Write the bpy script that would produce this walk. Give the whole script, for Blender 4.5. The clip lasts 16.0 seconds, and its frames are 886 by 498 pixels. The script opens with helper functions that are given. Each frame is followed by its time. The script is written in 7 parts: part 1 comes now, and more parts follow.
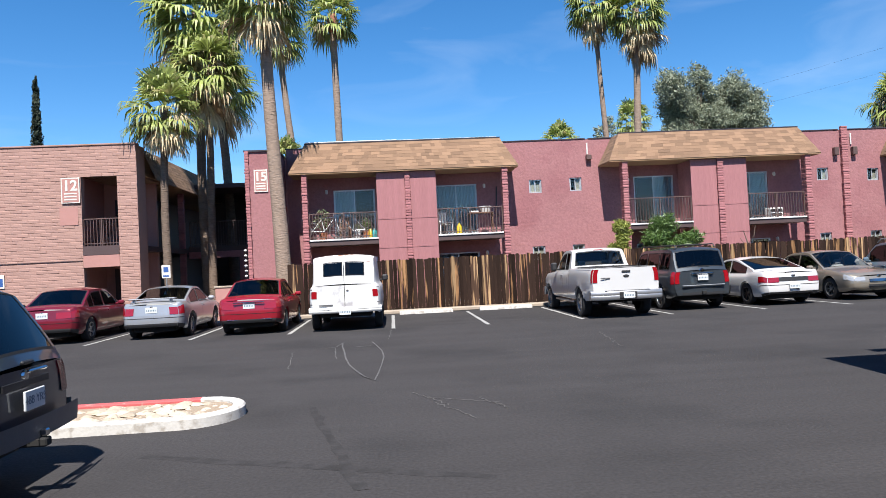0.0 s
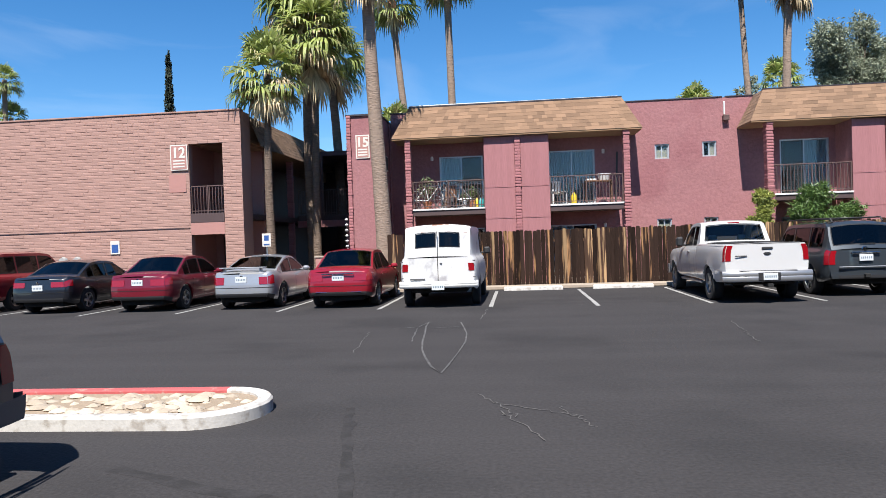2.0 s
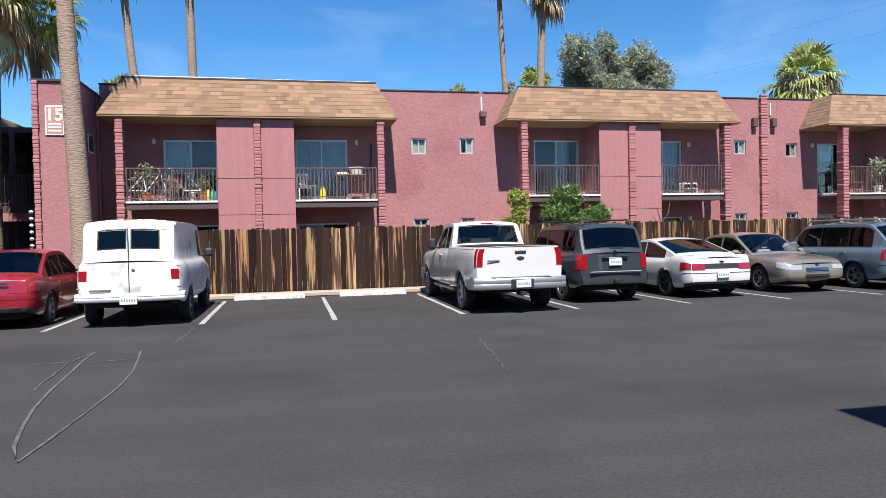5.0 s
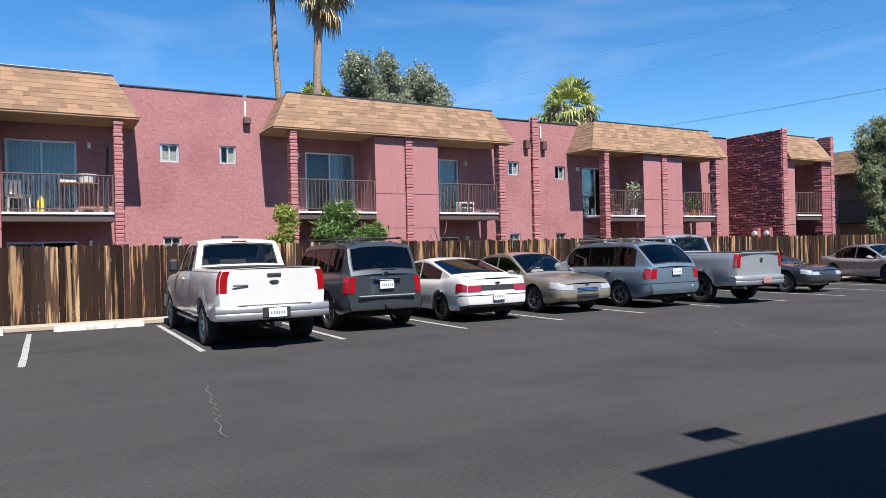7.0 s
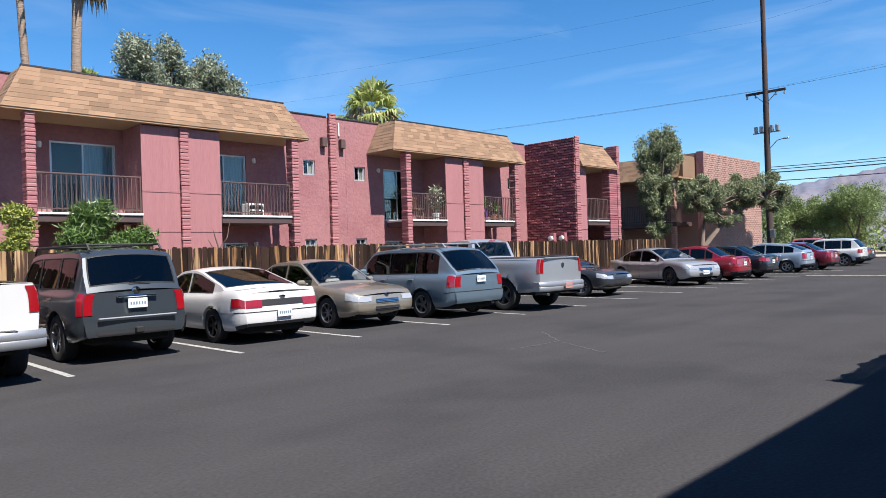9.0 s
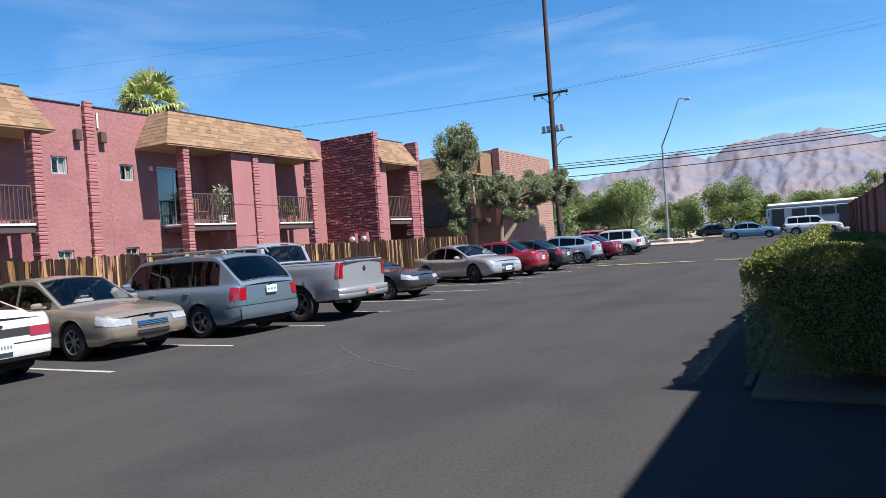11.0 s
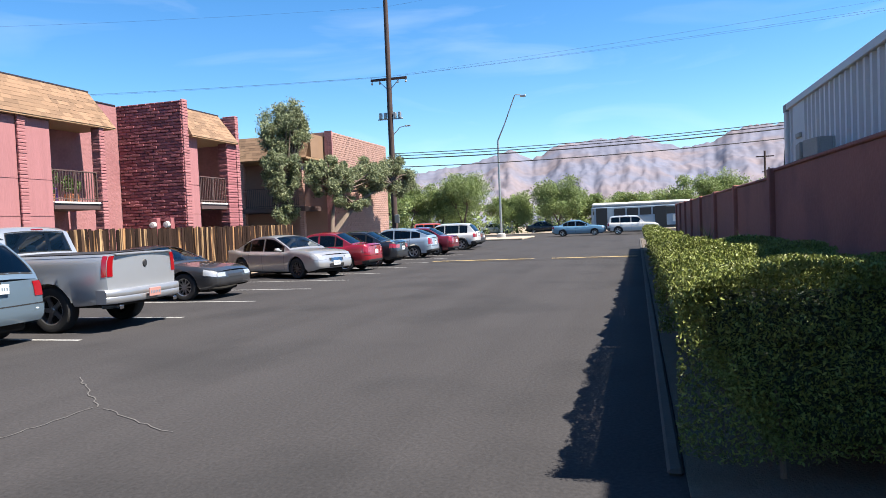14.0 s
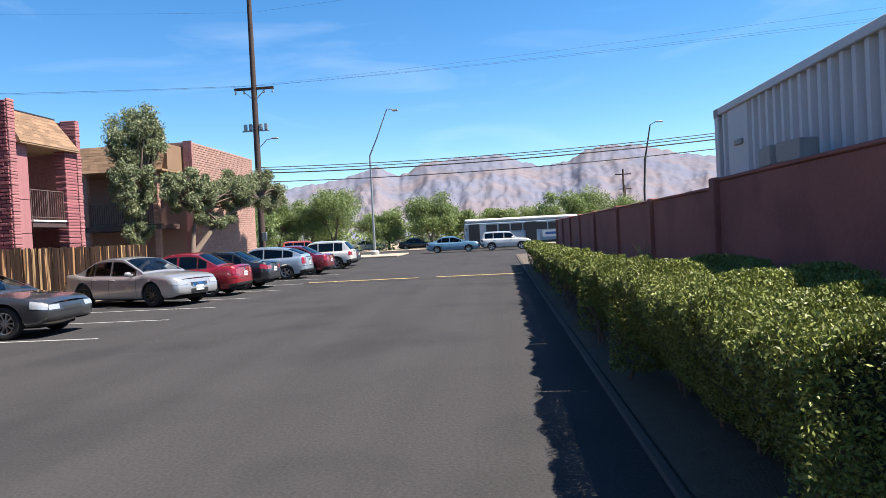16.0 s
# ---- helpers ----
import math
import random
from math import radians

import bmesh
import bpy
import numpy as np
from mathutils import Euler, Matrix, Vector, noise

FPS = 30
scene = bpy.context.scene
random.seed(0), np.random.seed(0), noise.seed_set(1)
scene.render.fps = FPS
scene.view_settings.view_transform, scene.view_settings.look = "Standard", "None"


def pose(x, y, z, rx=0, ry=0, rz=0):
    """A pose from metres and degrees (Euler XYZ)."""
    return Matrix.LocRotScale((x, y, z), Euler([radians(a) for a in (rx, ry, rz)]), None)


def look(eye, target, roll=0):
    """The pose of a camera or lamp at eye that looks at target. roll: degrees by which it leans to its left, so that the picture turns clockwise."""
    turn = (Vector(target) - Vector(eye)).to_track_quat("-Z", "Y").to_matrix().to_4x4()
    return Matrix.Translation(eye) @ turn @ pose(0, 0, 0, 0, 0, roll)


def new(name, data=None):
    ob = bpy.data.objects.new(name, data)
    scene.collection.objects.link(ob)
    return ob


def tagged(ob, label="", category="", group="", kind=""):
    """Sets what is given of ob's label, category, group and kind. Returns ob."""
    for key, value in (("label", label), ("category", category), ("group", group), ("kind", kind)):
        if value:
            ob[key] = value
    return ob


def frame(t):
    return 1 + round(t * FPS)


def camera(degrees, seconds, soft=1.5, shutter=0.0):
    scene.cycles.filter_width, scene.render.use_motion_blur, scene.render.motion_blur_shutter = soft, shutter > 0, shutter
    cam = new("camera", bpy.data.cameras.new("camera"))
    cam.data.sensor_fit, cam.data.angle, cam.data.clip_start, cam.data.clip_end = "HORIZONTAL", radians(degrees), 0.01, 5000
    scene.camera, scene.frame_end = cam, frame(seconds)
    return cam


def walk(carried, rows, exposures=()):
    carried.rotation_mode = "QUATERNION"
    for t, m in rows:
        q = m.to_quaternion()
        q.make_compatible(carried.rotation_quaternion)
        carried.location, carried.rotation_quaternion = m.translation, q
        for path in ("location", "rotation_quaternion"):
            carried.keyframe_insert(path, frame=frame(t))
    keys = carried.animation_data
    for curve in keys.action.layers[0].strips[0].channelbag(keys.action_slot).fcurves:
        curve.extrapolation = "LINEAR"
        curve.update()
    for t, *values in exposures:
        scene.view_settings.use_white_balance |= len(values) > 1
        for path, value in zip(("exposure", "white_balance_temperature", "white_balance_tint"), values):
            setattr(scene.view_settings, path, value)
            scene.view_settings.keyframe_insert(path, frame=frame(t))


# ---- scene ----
cam = camera(64.6, 16.0, soft=0.75)
PATH = [
    (0, (0.871, 0.024, 1.727), (1.02, 2.018, 1.765), -2.8),
    (0.5, (1.045, 0.515, 1.7), (0.965, 2.513, 1.751), -3.4),
    (1, (1.159, 0.984, 1.674), (0.891, 2.966, 1.71), -3.2),
    (1.5, (1.291, 1.479, 1.644), (0.989, 3.456, 1.65), -2.7),
    (2, (1.537, 1.952, 1.669), (1.326, 3.941, 1.644), -1.9),
    (2.5, (1.733, 2.439, 1.695), (1.677, 4.438, 1.64), -1.2),
    (3, (1.931, 2.869, 1.717), (2.015, 4.866, 1.643), -1.1),
    (3.2, (2.012, 3.048, 1.716), (2.12, 5.043, 1.636), -1.2),
    (5.3, (2.745, 5.147, 1.635), (3.243, 7.084, 1.601), -1.1),
    (5.5, (2.859, 5.332, 1.626), (3.411, 7.254, 1.597), -1.0),
    (6, (3.04, 5.834, 1.599), (3.756, 7.701, 1.586), -1.2),
    (6.5, (3.374, 6.258, 1.579), (4.24, 8.06, 1.569), -1.1),
    (7, (3.765, 6.582, 1.585), (4.749, 8.324, 1.591), -1.3),
    (7.5, (4.12, 6.938, 1.578), (5.211, 8.614, 1.594), -1.0),
    (8, (4.598, 7.229, 1.549), (5.778, 8.844, 1.577), -0.9),
    (8.5, (4.906, 7.62, 1.578), (6.205, 9.14, 1.605), -1.2),
    (9, (5.209, 8.041, 1.597), (6.629, 9.45, 1.605), -1.8),
    (9.5, (5.587, 8.329, 1.584), (7.13, 9.602, 1.576), -2.5),
    (10, (5.992, 8.602, 1.574), (7.63, 9.749, 1.566), -2.7),
    (10.2, (6.154, 8.696, 1.577), (7.821, 9.8, 1.568), -3.2),
    (12.3, (7.876, 9.492, 1.653), (9.69, 10.334, 1.61), -3.3),
    (12.5, (8.078, 9.564, 1.639), (9.898, 10.392, 1.588), -3.2),
    (13, (8.513, 9.662, 1.64), (10.363, 10.419, 1.563), -2.9),
    (13.5, (8.952, 9.815, 1.631), (10.841, 10.467, 1.544), -2.5),
    (14, (9.45, 9.986, 1.641), (11.376, 10.521, 1.57), -2.4),
    (14.5, (9.888, 10.194, 1.663), (11.844, 10.609, 1.613), -2.7),
    (15, (10.309, 10.418, 1.67), (12.285, 10.72, 1.643), -3.1),
    (15.5, (10.766, 10.608, 1.679), (12.755, 10.821, 1.65), -3.1),
    (16, (11.147, 10.837, 1.691), (13.14, 11.001, 1.65), -2.9),
]
walk(cam, [(t, look(eye, target, roll)) for t, eye, target, roll in PATH], [(0, 1.18, 6550, 10), (1.5, 1.03, 6550, 10), (3, 1.16, 6580, 10), (5, 1.18, 6600, 10), (9, 1.24, 6650, 10), (12.5, 1.36, 6850, 10), (14, 1.60, 7000, 10), (16, 1.48, 7000, 10)])


# ---- light ----
SUN_EL = 56.0
world = bpy.data.worlds.new("world")
scene.world = world
world.use_nodes = True
_nt = world.node_tree
_sky = _nt.nodes.new("ShaderNodeTexSky")
_sky.sky_type = 'NISHITA'
_sky.sun_disc = False
_sky.sun_elevation = radians(SUN_EL)
_sky.sun_rotation = radians(177)
_sky.altitude = 800
_sky.dust_density = 0.1
_sky.ozone_density = 5.0
_sat = _nt.nodes.new("ShaderNodeHueSaturation")
_sat.inputs["Saturation"].default_value = 1.26
_nt.links.new(_sky.outputs[0], _sat.inputs["Color"])
_tc = _nt.nodes.new("ShaderNodeTexCoord")
_mp = _nt.nodes.new("ShaderNodeMapping")
_mp.inputs["Scale"].default_value = (2.0, 2.0, 9.0)
_cn = _nt.nodes.new("ShaderNodeTexNoise")
_cn.inputs["Scale"].default_value = 1.6
_cn.inputs["Detail"].default_value = 7
_cn.inputs["Distortion"].default_value = 0.8
_cr = _nt.nodes.new("ShaderNodeMapRange")
_cr.inputs["From Min"].default_value, _cr.inputs["From Max"].default_value = 0.52, 0.85
_cr.inputs["To Max"].default_value = 0.17
_cm = _nt.nodes.new("ShaderNodeMix")
_cm.data_type = 'RGBA'
_cm.inputs[7].default_value = (6.5, 7.2, 8.0, 1)
_nt.links.new(_tc.outputs["Generated"], _mp.inputs["Vector"])
_nt.links.new(_mp.outputs[0], _cn.inputs["Vector"])
_nt.links.new(_cn.outputs["Fac"], _cr.inputs["Value"])
_nt.links.new(_cr.outputs[0], _cm.inputs[0])
_nt.links.new(_sat.outputs[0], _cm.inputs[6])
_nt.links.new(_cm.outputs[2], _nt.nodes["Background"].inputs[0])
_nt.nodes["Background"].inputs[1].default_value = 0.077
sun = new("sun", bpy.data.lights.new("sun", 'SUN'))
sun.data.energy = 5.0
sun.data.angle = radians(0.53)
sun.data.color = (1.0, 0.955, 0.90)
sun.matrix_world = look((-0.05 * 40, -40 * math.cos(radians(SUN_EL)), 40 * math.sin(radians(SUN_EL))), (0, 0, 0))

# ---- helpers for meshes ----
R = random.Random(7)


class MB:
    """Collects vertices and faces of one mesh."""

    def __init__(self):
        self.v, self.f = [], []

    def quad(self, *p):
        n = len(self.v)
        self.v.extend(tuple(q) for q in p)
        self.f.append(tuple(range(n, n + len(p))))
        return self

    def grid(self, rows, flip=False):
        """Rows of points, all of one length."""
        n, w = len(self.v), len(rows[0])
        for r in rows:
            self.v.extend(tuple(p) for p in r)
        for i in range(len(rows) - 1):
            for j in range(w - 1):
                a = n + i * w + j
                q = (a, a + 1, a + w + 1, a + w)
                self.f.append(q[::-1] if flip else q)
        return self

    def box(self, x0, x1, y0, y1, z0, z1, b=0.0):
        n = len(self.v)
        if b <= 0:
            for z in (z0, z1):
                self.v += [(x0, y0, z), (x1, y0, z), (x1, y1, z), (x0, y1, z)]
            for q in ((3, 2, 1, 0), (4, 5, 6, 7), (0, 1, 5, 4), (1, 2, 6, 5), (2, 3, 7, 6), (3, 0, 4, 7)):
                self.f.append(tuple(n + i for i in q))
            return self
        b = min(b, 0.49 * min(abs(x1 - x0), abs(y1 - y0), abs(z1 - z0)))
        X, Y, Z = (x0, x1), (y0, y1), (z0, z1)
        idx = {}
        for i in (0, 1):
            for j in (0, 1):
                for k in (0, 1):
                    sx, sy, sz = (1 - 2 * i) * b, (1 - 2 * j) * b, (1 - 2 * k) * b
                    for a, p in enumerate(((X[i], Y[j] + sy, Z[k] + sz), (X[i] + sx, Y[j], Z[k] + sz), (X[i] + sx, Y[j] + sy, Z[k]))):
                        idx[i, j, k, a] = len(self.v)
                        self.v.append(p)
        F = self.f
        for i in (0, 1):
            q = [idx[i, 0, 0, 0], idx[i, 0, 1, 0], idx[i, 1, 1, 0], idx[i, 1, 0, 0]]
            F.append(tuple(q if i == 0 else q[::-1]))
            q = [idx[0, i, 0, 1], idx[1, i, 0, 1], idx[1, i, 1, 1], idx[0, i, 1, 1]]
            F.append(tuple(q if i == 0 else q[::-1]))
            q = [idx[0, 0, i, 2], idx[0, 1, i, 2], idx[1, 1, i, 2], idx[1, 0, i, 2]]
            F.append(tuple(q if i == 0 else q[::-1]))
        for i in (0, 1):
            for j in (0, 1):
                F.append((idx[i, j, 0, 0], idx[i, j, 1, 0], idx[i, j, 1, 1], idx[i, j, 0, 1]))
                F.append((idx[i, 0, j, 0], idx[i, 1, j, 0], idx[i, 1, j, 2], idx[i, 0, j, 2]))
                F.append((idx[0, i, j, 1], idx[1, i, j, 1], idx[1, i, j, 2], idx[0, i, j, 2]))
                for k in (0, 1):
                    F.append((idx[i, j, k, 0], idx[i, j, k, 1], idx[i, j, k, 2]))
        return self

    def tube(self, pts, rad, n=8, cap=True):
        """A round bar along points; rad: one radius or one a point."""
        pts = [Vector(p) for p in pts]
        rad = [rad] * len(pts) if isinstance(rad, (int, float)) else rad
        rows = []
        for i, p in enumerate(pts):
            d = (pts[min(i + 1, len(pts) - 1)] - pts[max(i - 1, 0)]).normalized()
            u = d.cross(Vector((0, 0, 1)) if abs(d.z) < 0.9 else Vector((1, 0, 0))).normalized()
            w = d.cross(u)
            rows.append([p + (u * math.cos(a) + w * math.sin(a)) * rad[i] for a in [2 * math.pi * k / n for k in range(n + 1)]])
        self.grid(rows)
        if cap:
            self.quad(*rows[0][:n])
            self.quad(*rows[-1][:n][::-1])
        return self

    def lathe(self, prof, n=24, axis="z", at=(0, 0, 0)):
        """A turned shape from (radius, height) pairs."""
        rows = []
        for r, h in prof:
            row = []
            for k in range(n + 1):
                a = 2 * math.pi * k / n
                c, s = r * math.cos(a), r * math.sin(a)
                p = (c, s, h) if axis == "z" else (c, h, s) if axis == "y" else (h, c, s)
                row.append((p[0] + at[0], p[1] + at[1], p[2] + at[2]))
            rows.append(row)
        return self.grid(rows)

    def mesh(self, name, material, smooth=False, fix=False):
        me = bpy.data.meshes.new(name)
        me.from_pydata(self.v, [], self.f)
        if fix:
            bm = bmesh.new()
            bm.from_mesh(me)
            bmesh.ops.remove_doubles(bm, verts=bm.verts, dist=0.0004)
            bmesh.ops.recalc_face_normals(bm, faces=bm.faces)
            bm.to_mesh(me)
            bm.free()
        if material:
            me.materials.append(material)
        if smooth:
            me.polygons.foreach_set("use_smooth", [True] * len(me.polygons))
            me.set_sharp_from_angle(angle=radians(smooth if smooth > 1 else 35))
        me.update()
        return me


def part(name, mb, material, parent=None, label="", smooth=False, fix=False):
    me = mb if isinstance(mb, bpy.types.Mesh) else mb.mesh(name, material, smooth, fix)
    ob = new(name, me)
    if parent:
        ob.parent = parent
    if label:
        ob["label"] = label
    return ob


def thing(name, label, category, m=None, group="", kind=""):
    ob = new(name)
    ob.empty_display_size = 0.1
    if m is not None:
        ob.matrix_basis = m
    return tagged(ob, label, category, group, kind)


def boxes(name, mat_, parent, *bs, b=0.0, label=""):
    mb = MB()
    for q in bs:
        mb.box(*q, b)
    return part(name, mb, mat_, parent, label)


# ---- materials ----
ALBEDO = 0.74    # scales every base colour down, so shade sits deeper below sunlit parts


def mat(name, col, rough=0.6, metal=0.0, var=0.12, scale=2.0, var2=0.08, scale2=45.0, bump=0.15, island=0.0, objr=0.0, coat=0.0, spec=0.5,
        col2=None, mix=(0.5, 0.65), mscale=1.5, local=False, stretch=None, translucent=0.0, bdist=0.01):
    col = tuple(c * ALBEDO for c in col)
    col2 = col2 and tuple(c * ALBEDO for c in col2)
    m = bpy.data.materials.new(name)
    m.use_nodes = True
    nt = m.node_tree
    N, Lk = nt.nodes.new, nt.links.new
    bs = nt.nodes["Principled BSDF"]
    bs.inputs["Roughness"].default_value = rough
    bs.inputs["Metallic"].default_value = metal
    bs.inputs["Specular IOR Level"].default_value = spec
    bs.inputs["Coat Weight"].default_value = coat
    bs.inputs["Coat Roughness"].default_value = 0.06
    geo = N("ShaderNodeNewGeometry")
    pos = geo.outputs["Position"]
    if local:
        pos = N("ShaderNodeTexCoord").outputs["Object"]
    if stretch:
        mp = N("ShaderNodeMapping")
        mp.inputs["Scale"].default_value = stretch
        Lk(pos, mp.inputs["Vector"])
        pos = mp.outputs[0]

    def noise_(sc, det=4):
        n = N("ShaderNodeTexNoise")
        n.inputs["Scale"].default_value = sc
        n.inputs["Detail"].default_value = det
        Lk(pos, n.inputs["Vector"])
        return n.outputs["Fac"]

    def math_(op, a, b, c=None):
        n = N("ShaderNodeMath")
        n.operation = op
        for i, q in enumerate((a, b, c)):
            if q is None:
                continue
            if isinstance(q, (int, float)):
                n.inputs[i].default_value = q
            else:
                Lk(q, n.inputs[i])
        return n.outputs[0]

    n1, n2 = noise_(scale), noise_(scale2, 3)
    v = math_('MULTIPLY_ADD', n1, 2 * var, 1 - var)
    v = math_('ADD', v, math_('MULTIPLY_ADD', n2, 2 * var2, -var2))
    if island:
        v = math_('ADD', v, math_('MULTIPLY_ADD', geo.outputs["Random Per Island"], 2 * island, -island))
    if objr:
        oi = N("ShaderNodeObjectInfo")
        v = math_('ADD', v, math_('MULTIPLY_ADD', oi.outputs["Random"], 2 * objr, -objr))
    base = None
    if col2 is not None:
        f = noise_(mscale, 5)
        mr = N("ShaderNodeMapRange")
        mr.inputs["From Min"].default_value, mr.inputs["From Max"].default_value = mix
        Lk(f, mr.inputs["Value"])
        mx = N("ShaderNodeMix")
        mx.data_type = 'RGBA'
        Lk(mr.outputs[0], mx.inputs[0])
        mx.inputs[6].default_value = (*col, 1)
        mx.inputs[7].default_value = (*col2, 1)
        base = mx.outputs[2]
    sc = N("ShaderNodeVectorMath")
    sc.operation = 'SCALE'
    if base is not None:
        Lk(base, sc.inputs[0])
    else:
        sc.inputs[0].default_value = col
    Lk(v, sc.inputs["Scale"])
    Lk(sc.outputs[0], bs.inputs["Base Color"])
    if bump:
        bp = N("ShaderNodeBump")
        bp.inputs["Strength"].default_value = bump
        bp.inputs["Distance"].default_value = bdist
        Lk(n2, bp.inputs["Height"])
        Lk(bp.outputs[0], bs.inputs["Normal"])
    if translucent:
        tr = N("ShaderNodeBsdfTranslucent")
        Lk(sc.outputs[0], tr.inputs[0])
        ms = N("ShaderNodeMixShader")
        ms.inputs[0].default_value = translucent
        Lk(bs.outputs[0], ms.inputs[1])
        Lk(tr.outputs[0], ms.inputs[2])
        Lk(ms.outputs[0], nt.nodes["Material Output"].inputs[0])
    return m


def asphalt_mat():
    """Worn asphalt: coarse grain, pale grit, broad darker patches and faint drive lines."""
    m = mat("asphalt", (0.0535, 0.0512, 0.0530), 0.92, var=0.10, scale=0.35, var2=0.40, scale2=30, bump=0.7, bdist=0.010, col2=(0.0430, 0.0418, 0.0436), mix=(0.50, 0.66), mscale=0.42, spec=0.10)
    nt = m.node_tree
    N, Lk = nt.nodes.new, nt.links.new
    bs = nt.nodes["Principled BSDF"]
    src = bs.inputs["Base Color"].links[0].from_socket
    pos = N("ShaderNodeNewGeometry").outputs["Position"]
    grit = N("ShaderNodeTexVoronoi")
    grit.inputs["Scale"].default_value = 26
    Lk(pos, grit.inputs["Vector"])
    g1 = N("ShaderNodeMapRange")
    g1.inputs["From Min"].default_value, g1.inputs["From Max"].default_value = 0.10, 0.02
    Lk(grit.outputs["Distance"], g1.inputs["Value"])
    sp = N("ShaderNodeTexNoise")
    sp.inputs["Scale"].default_value = 1.3
    Lk(pos, sp.inputs["Vector"])
    g2 = N("ShaderNodeMapRange")
    g2.inputs["From Min"].default_value, g2.inputs["From Max"].default_value = 0.48, 0.75
    Lk(sp.outputs["Fac"], g2.inputs["Value"])
    mu = N("ShaderNodeMath")
    mu.operation = 'MULTIPLY'
    Lk(g1.outputs[0], mu.inputs[0])
    Lk(g2.outputs[0], mu.inputs[1])
    mx = N("ShaderNodeMix")
    mx.data_type = 'RGBA'
    mx.inputs[7].default_value = (0.13, 0.125, 0.12, 1)
    Lk(mu.outputs[0], mx.inputs[0])
    Lk(src, mx.inputs[6])
    # drive lines along the aisle
    mp = N("ShaderNodeMapping")
    mp.inputs["Scale"].default_value = (0.05, 1.1, 1)
    mp.inputs["Rotation"].default_value = (0, 0, 0.12)
    Lk(pos, mp.inputs["Vector"])
    ln = N("ShaderNodeTexNoise")
    ln.inputs["Scale"].default_value = 1.2
    ln.inputs["Detail"].default_value = 3
    ln.inputs["Distortion"].default_value = 0.4
    Lk(mp.outputs[0], ln.inputs["Vector"])
    lr = N("ShaderNodeMapRange")
    lr.inputs["From Min"].default_value, lr.inputs["From Max"].default_value = 0.35, 0.65
    lr.inputs["To Min"].default_value, lr.inputs["To Max"].default_value = 0.94, 1.05
    Lk(ln.outputs["Fac"], lr.inputs["Value"])
    sc = N("ShaderNodeVectorMath")
    sc.operation = 'SCALE'
    Lk(mx.outputs[2], sc.inputs[0])
    Lk(lr.outputs[0], sc.inputs["Scale"])
    Lk(sc.outputs[0], bs.inputs["Base Color"])
    return m


def glass(name, tint, rough=0.02):
    m = bpy.data.materials.new(name)
    m.use_nodes = True
    nt = m.node_tree
    out = nt.nodes["Material Output"]
    nt.nodes.remove(nt.nodes["Principled BSDF"])
    t = nt.nodes.new("ShaderNodeBsdfTransparent")
    t.inputs[0].default_value = (*tint, 1)
    g = nt.nodes.new("ShaderNodeBsdfGlossy")
    g.inputs["Roughness"].default_value = rough
    fr = nt.nodes.new("ShaderNodeFresnel")
    fr.inputs[0].default_value = 1.5
    mx = nt.nodes.new("ShaderNodeMixShader")
    nt.links.new(fr.outputs[0], mx.inputs[0])
    nt.links.new(t.outputs[0], mx.inputs[1])
    nt.links.new(g.outputs[0], mx.inputs[2])
    nt.links.new(mx.outputs[0], out.inputs[0])
    return m


def paint(name, col, metal=0.0, rough=0.35, coat=1.0, **k):
    return mat(name, col, rough, metal, var=0.04, scale=3, var2=0.02, scale2=300, bump=0.0, coat=coat, **k)


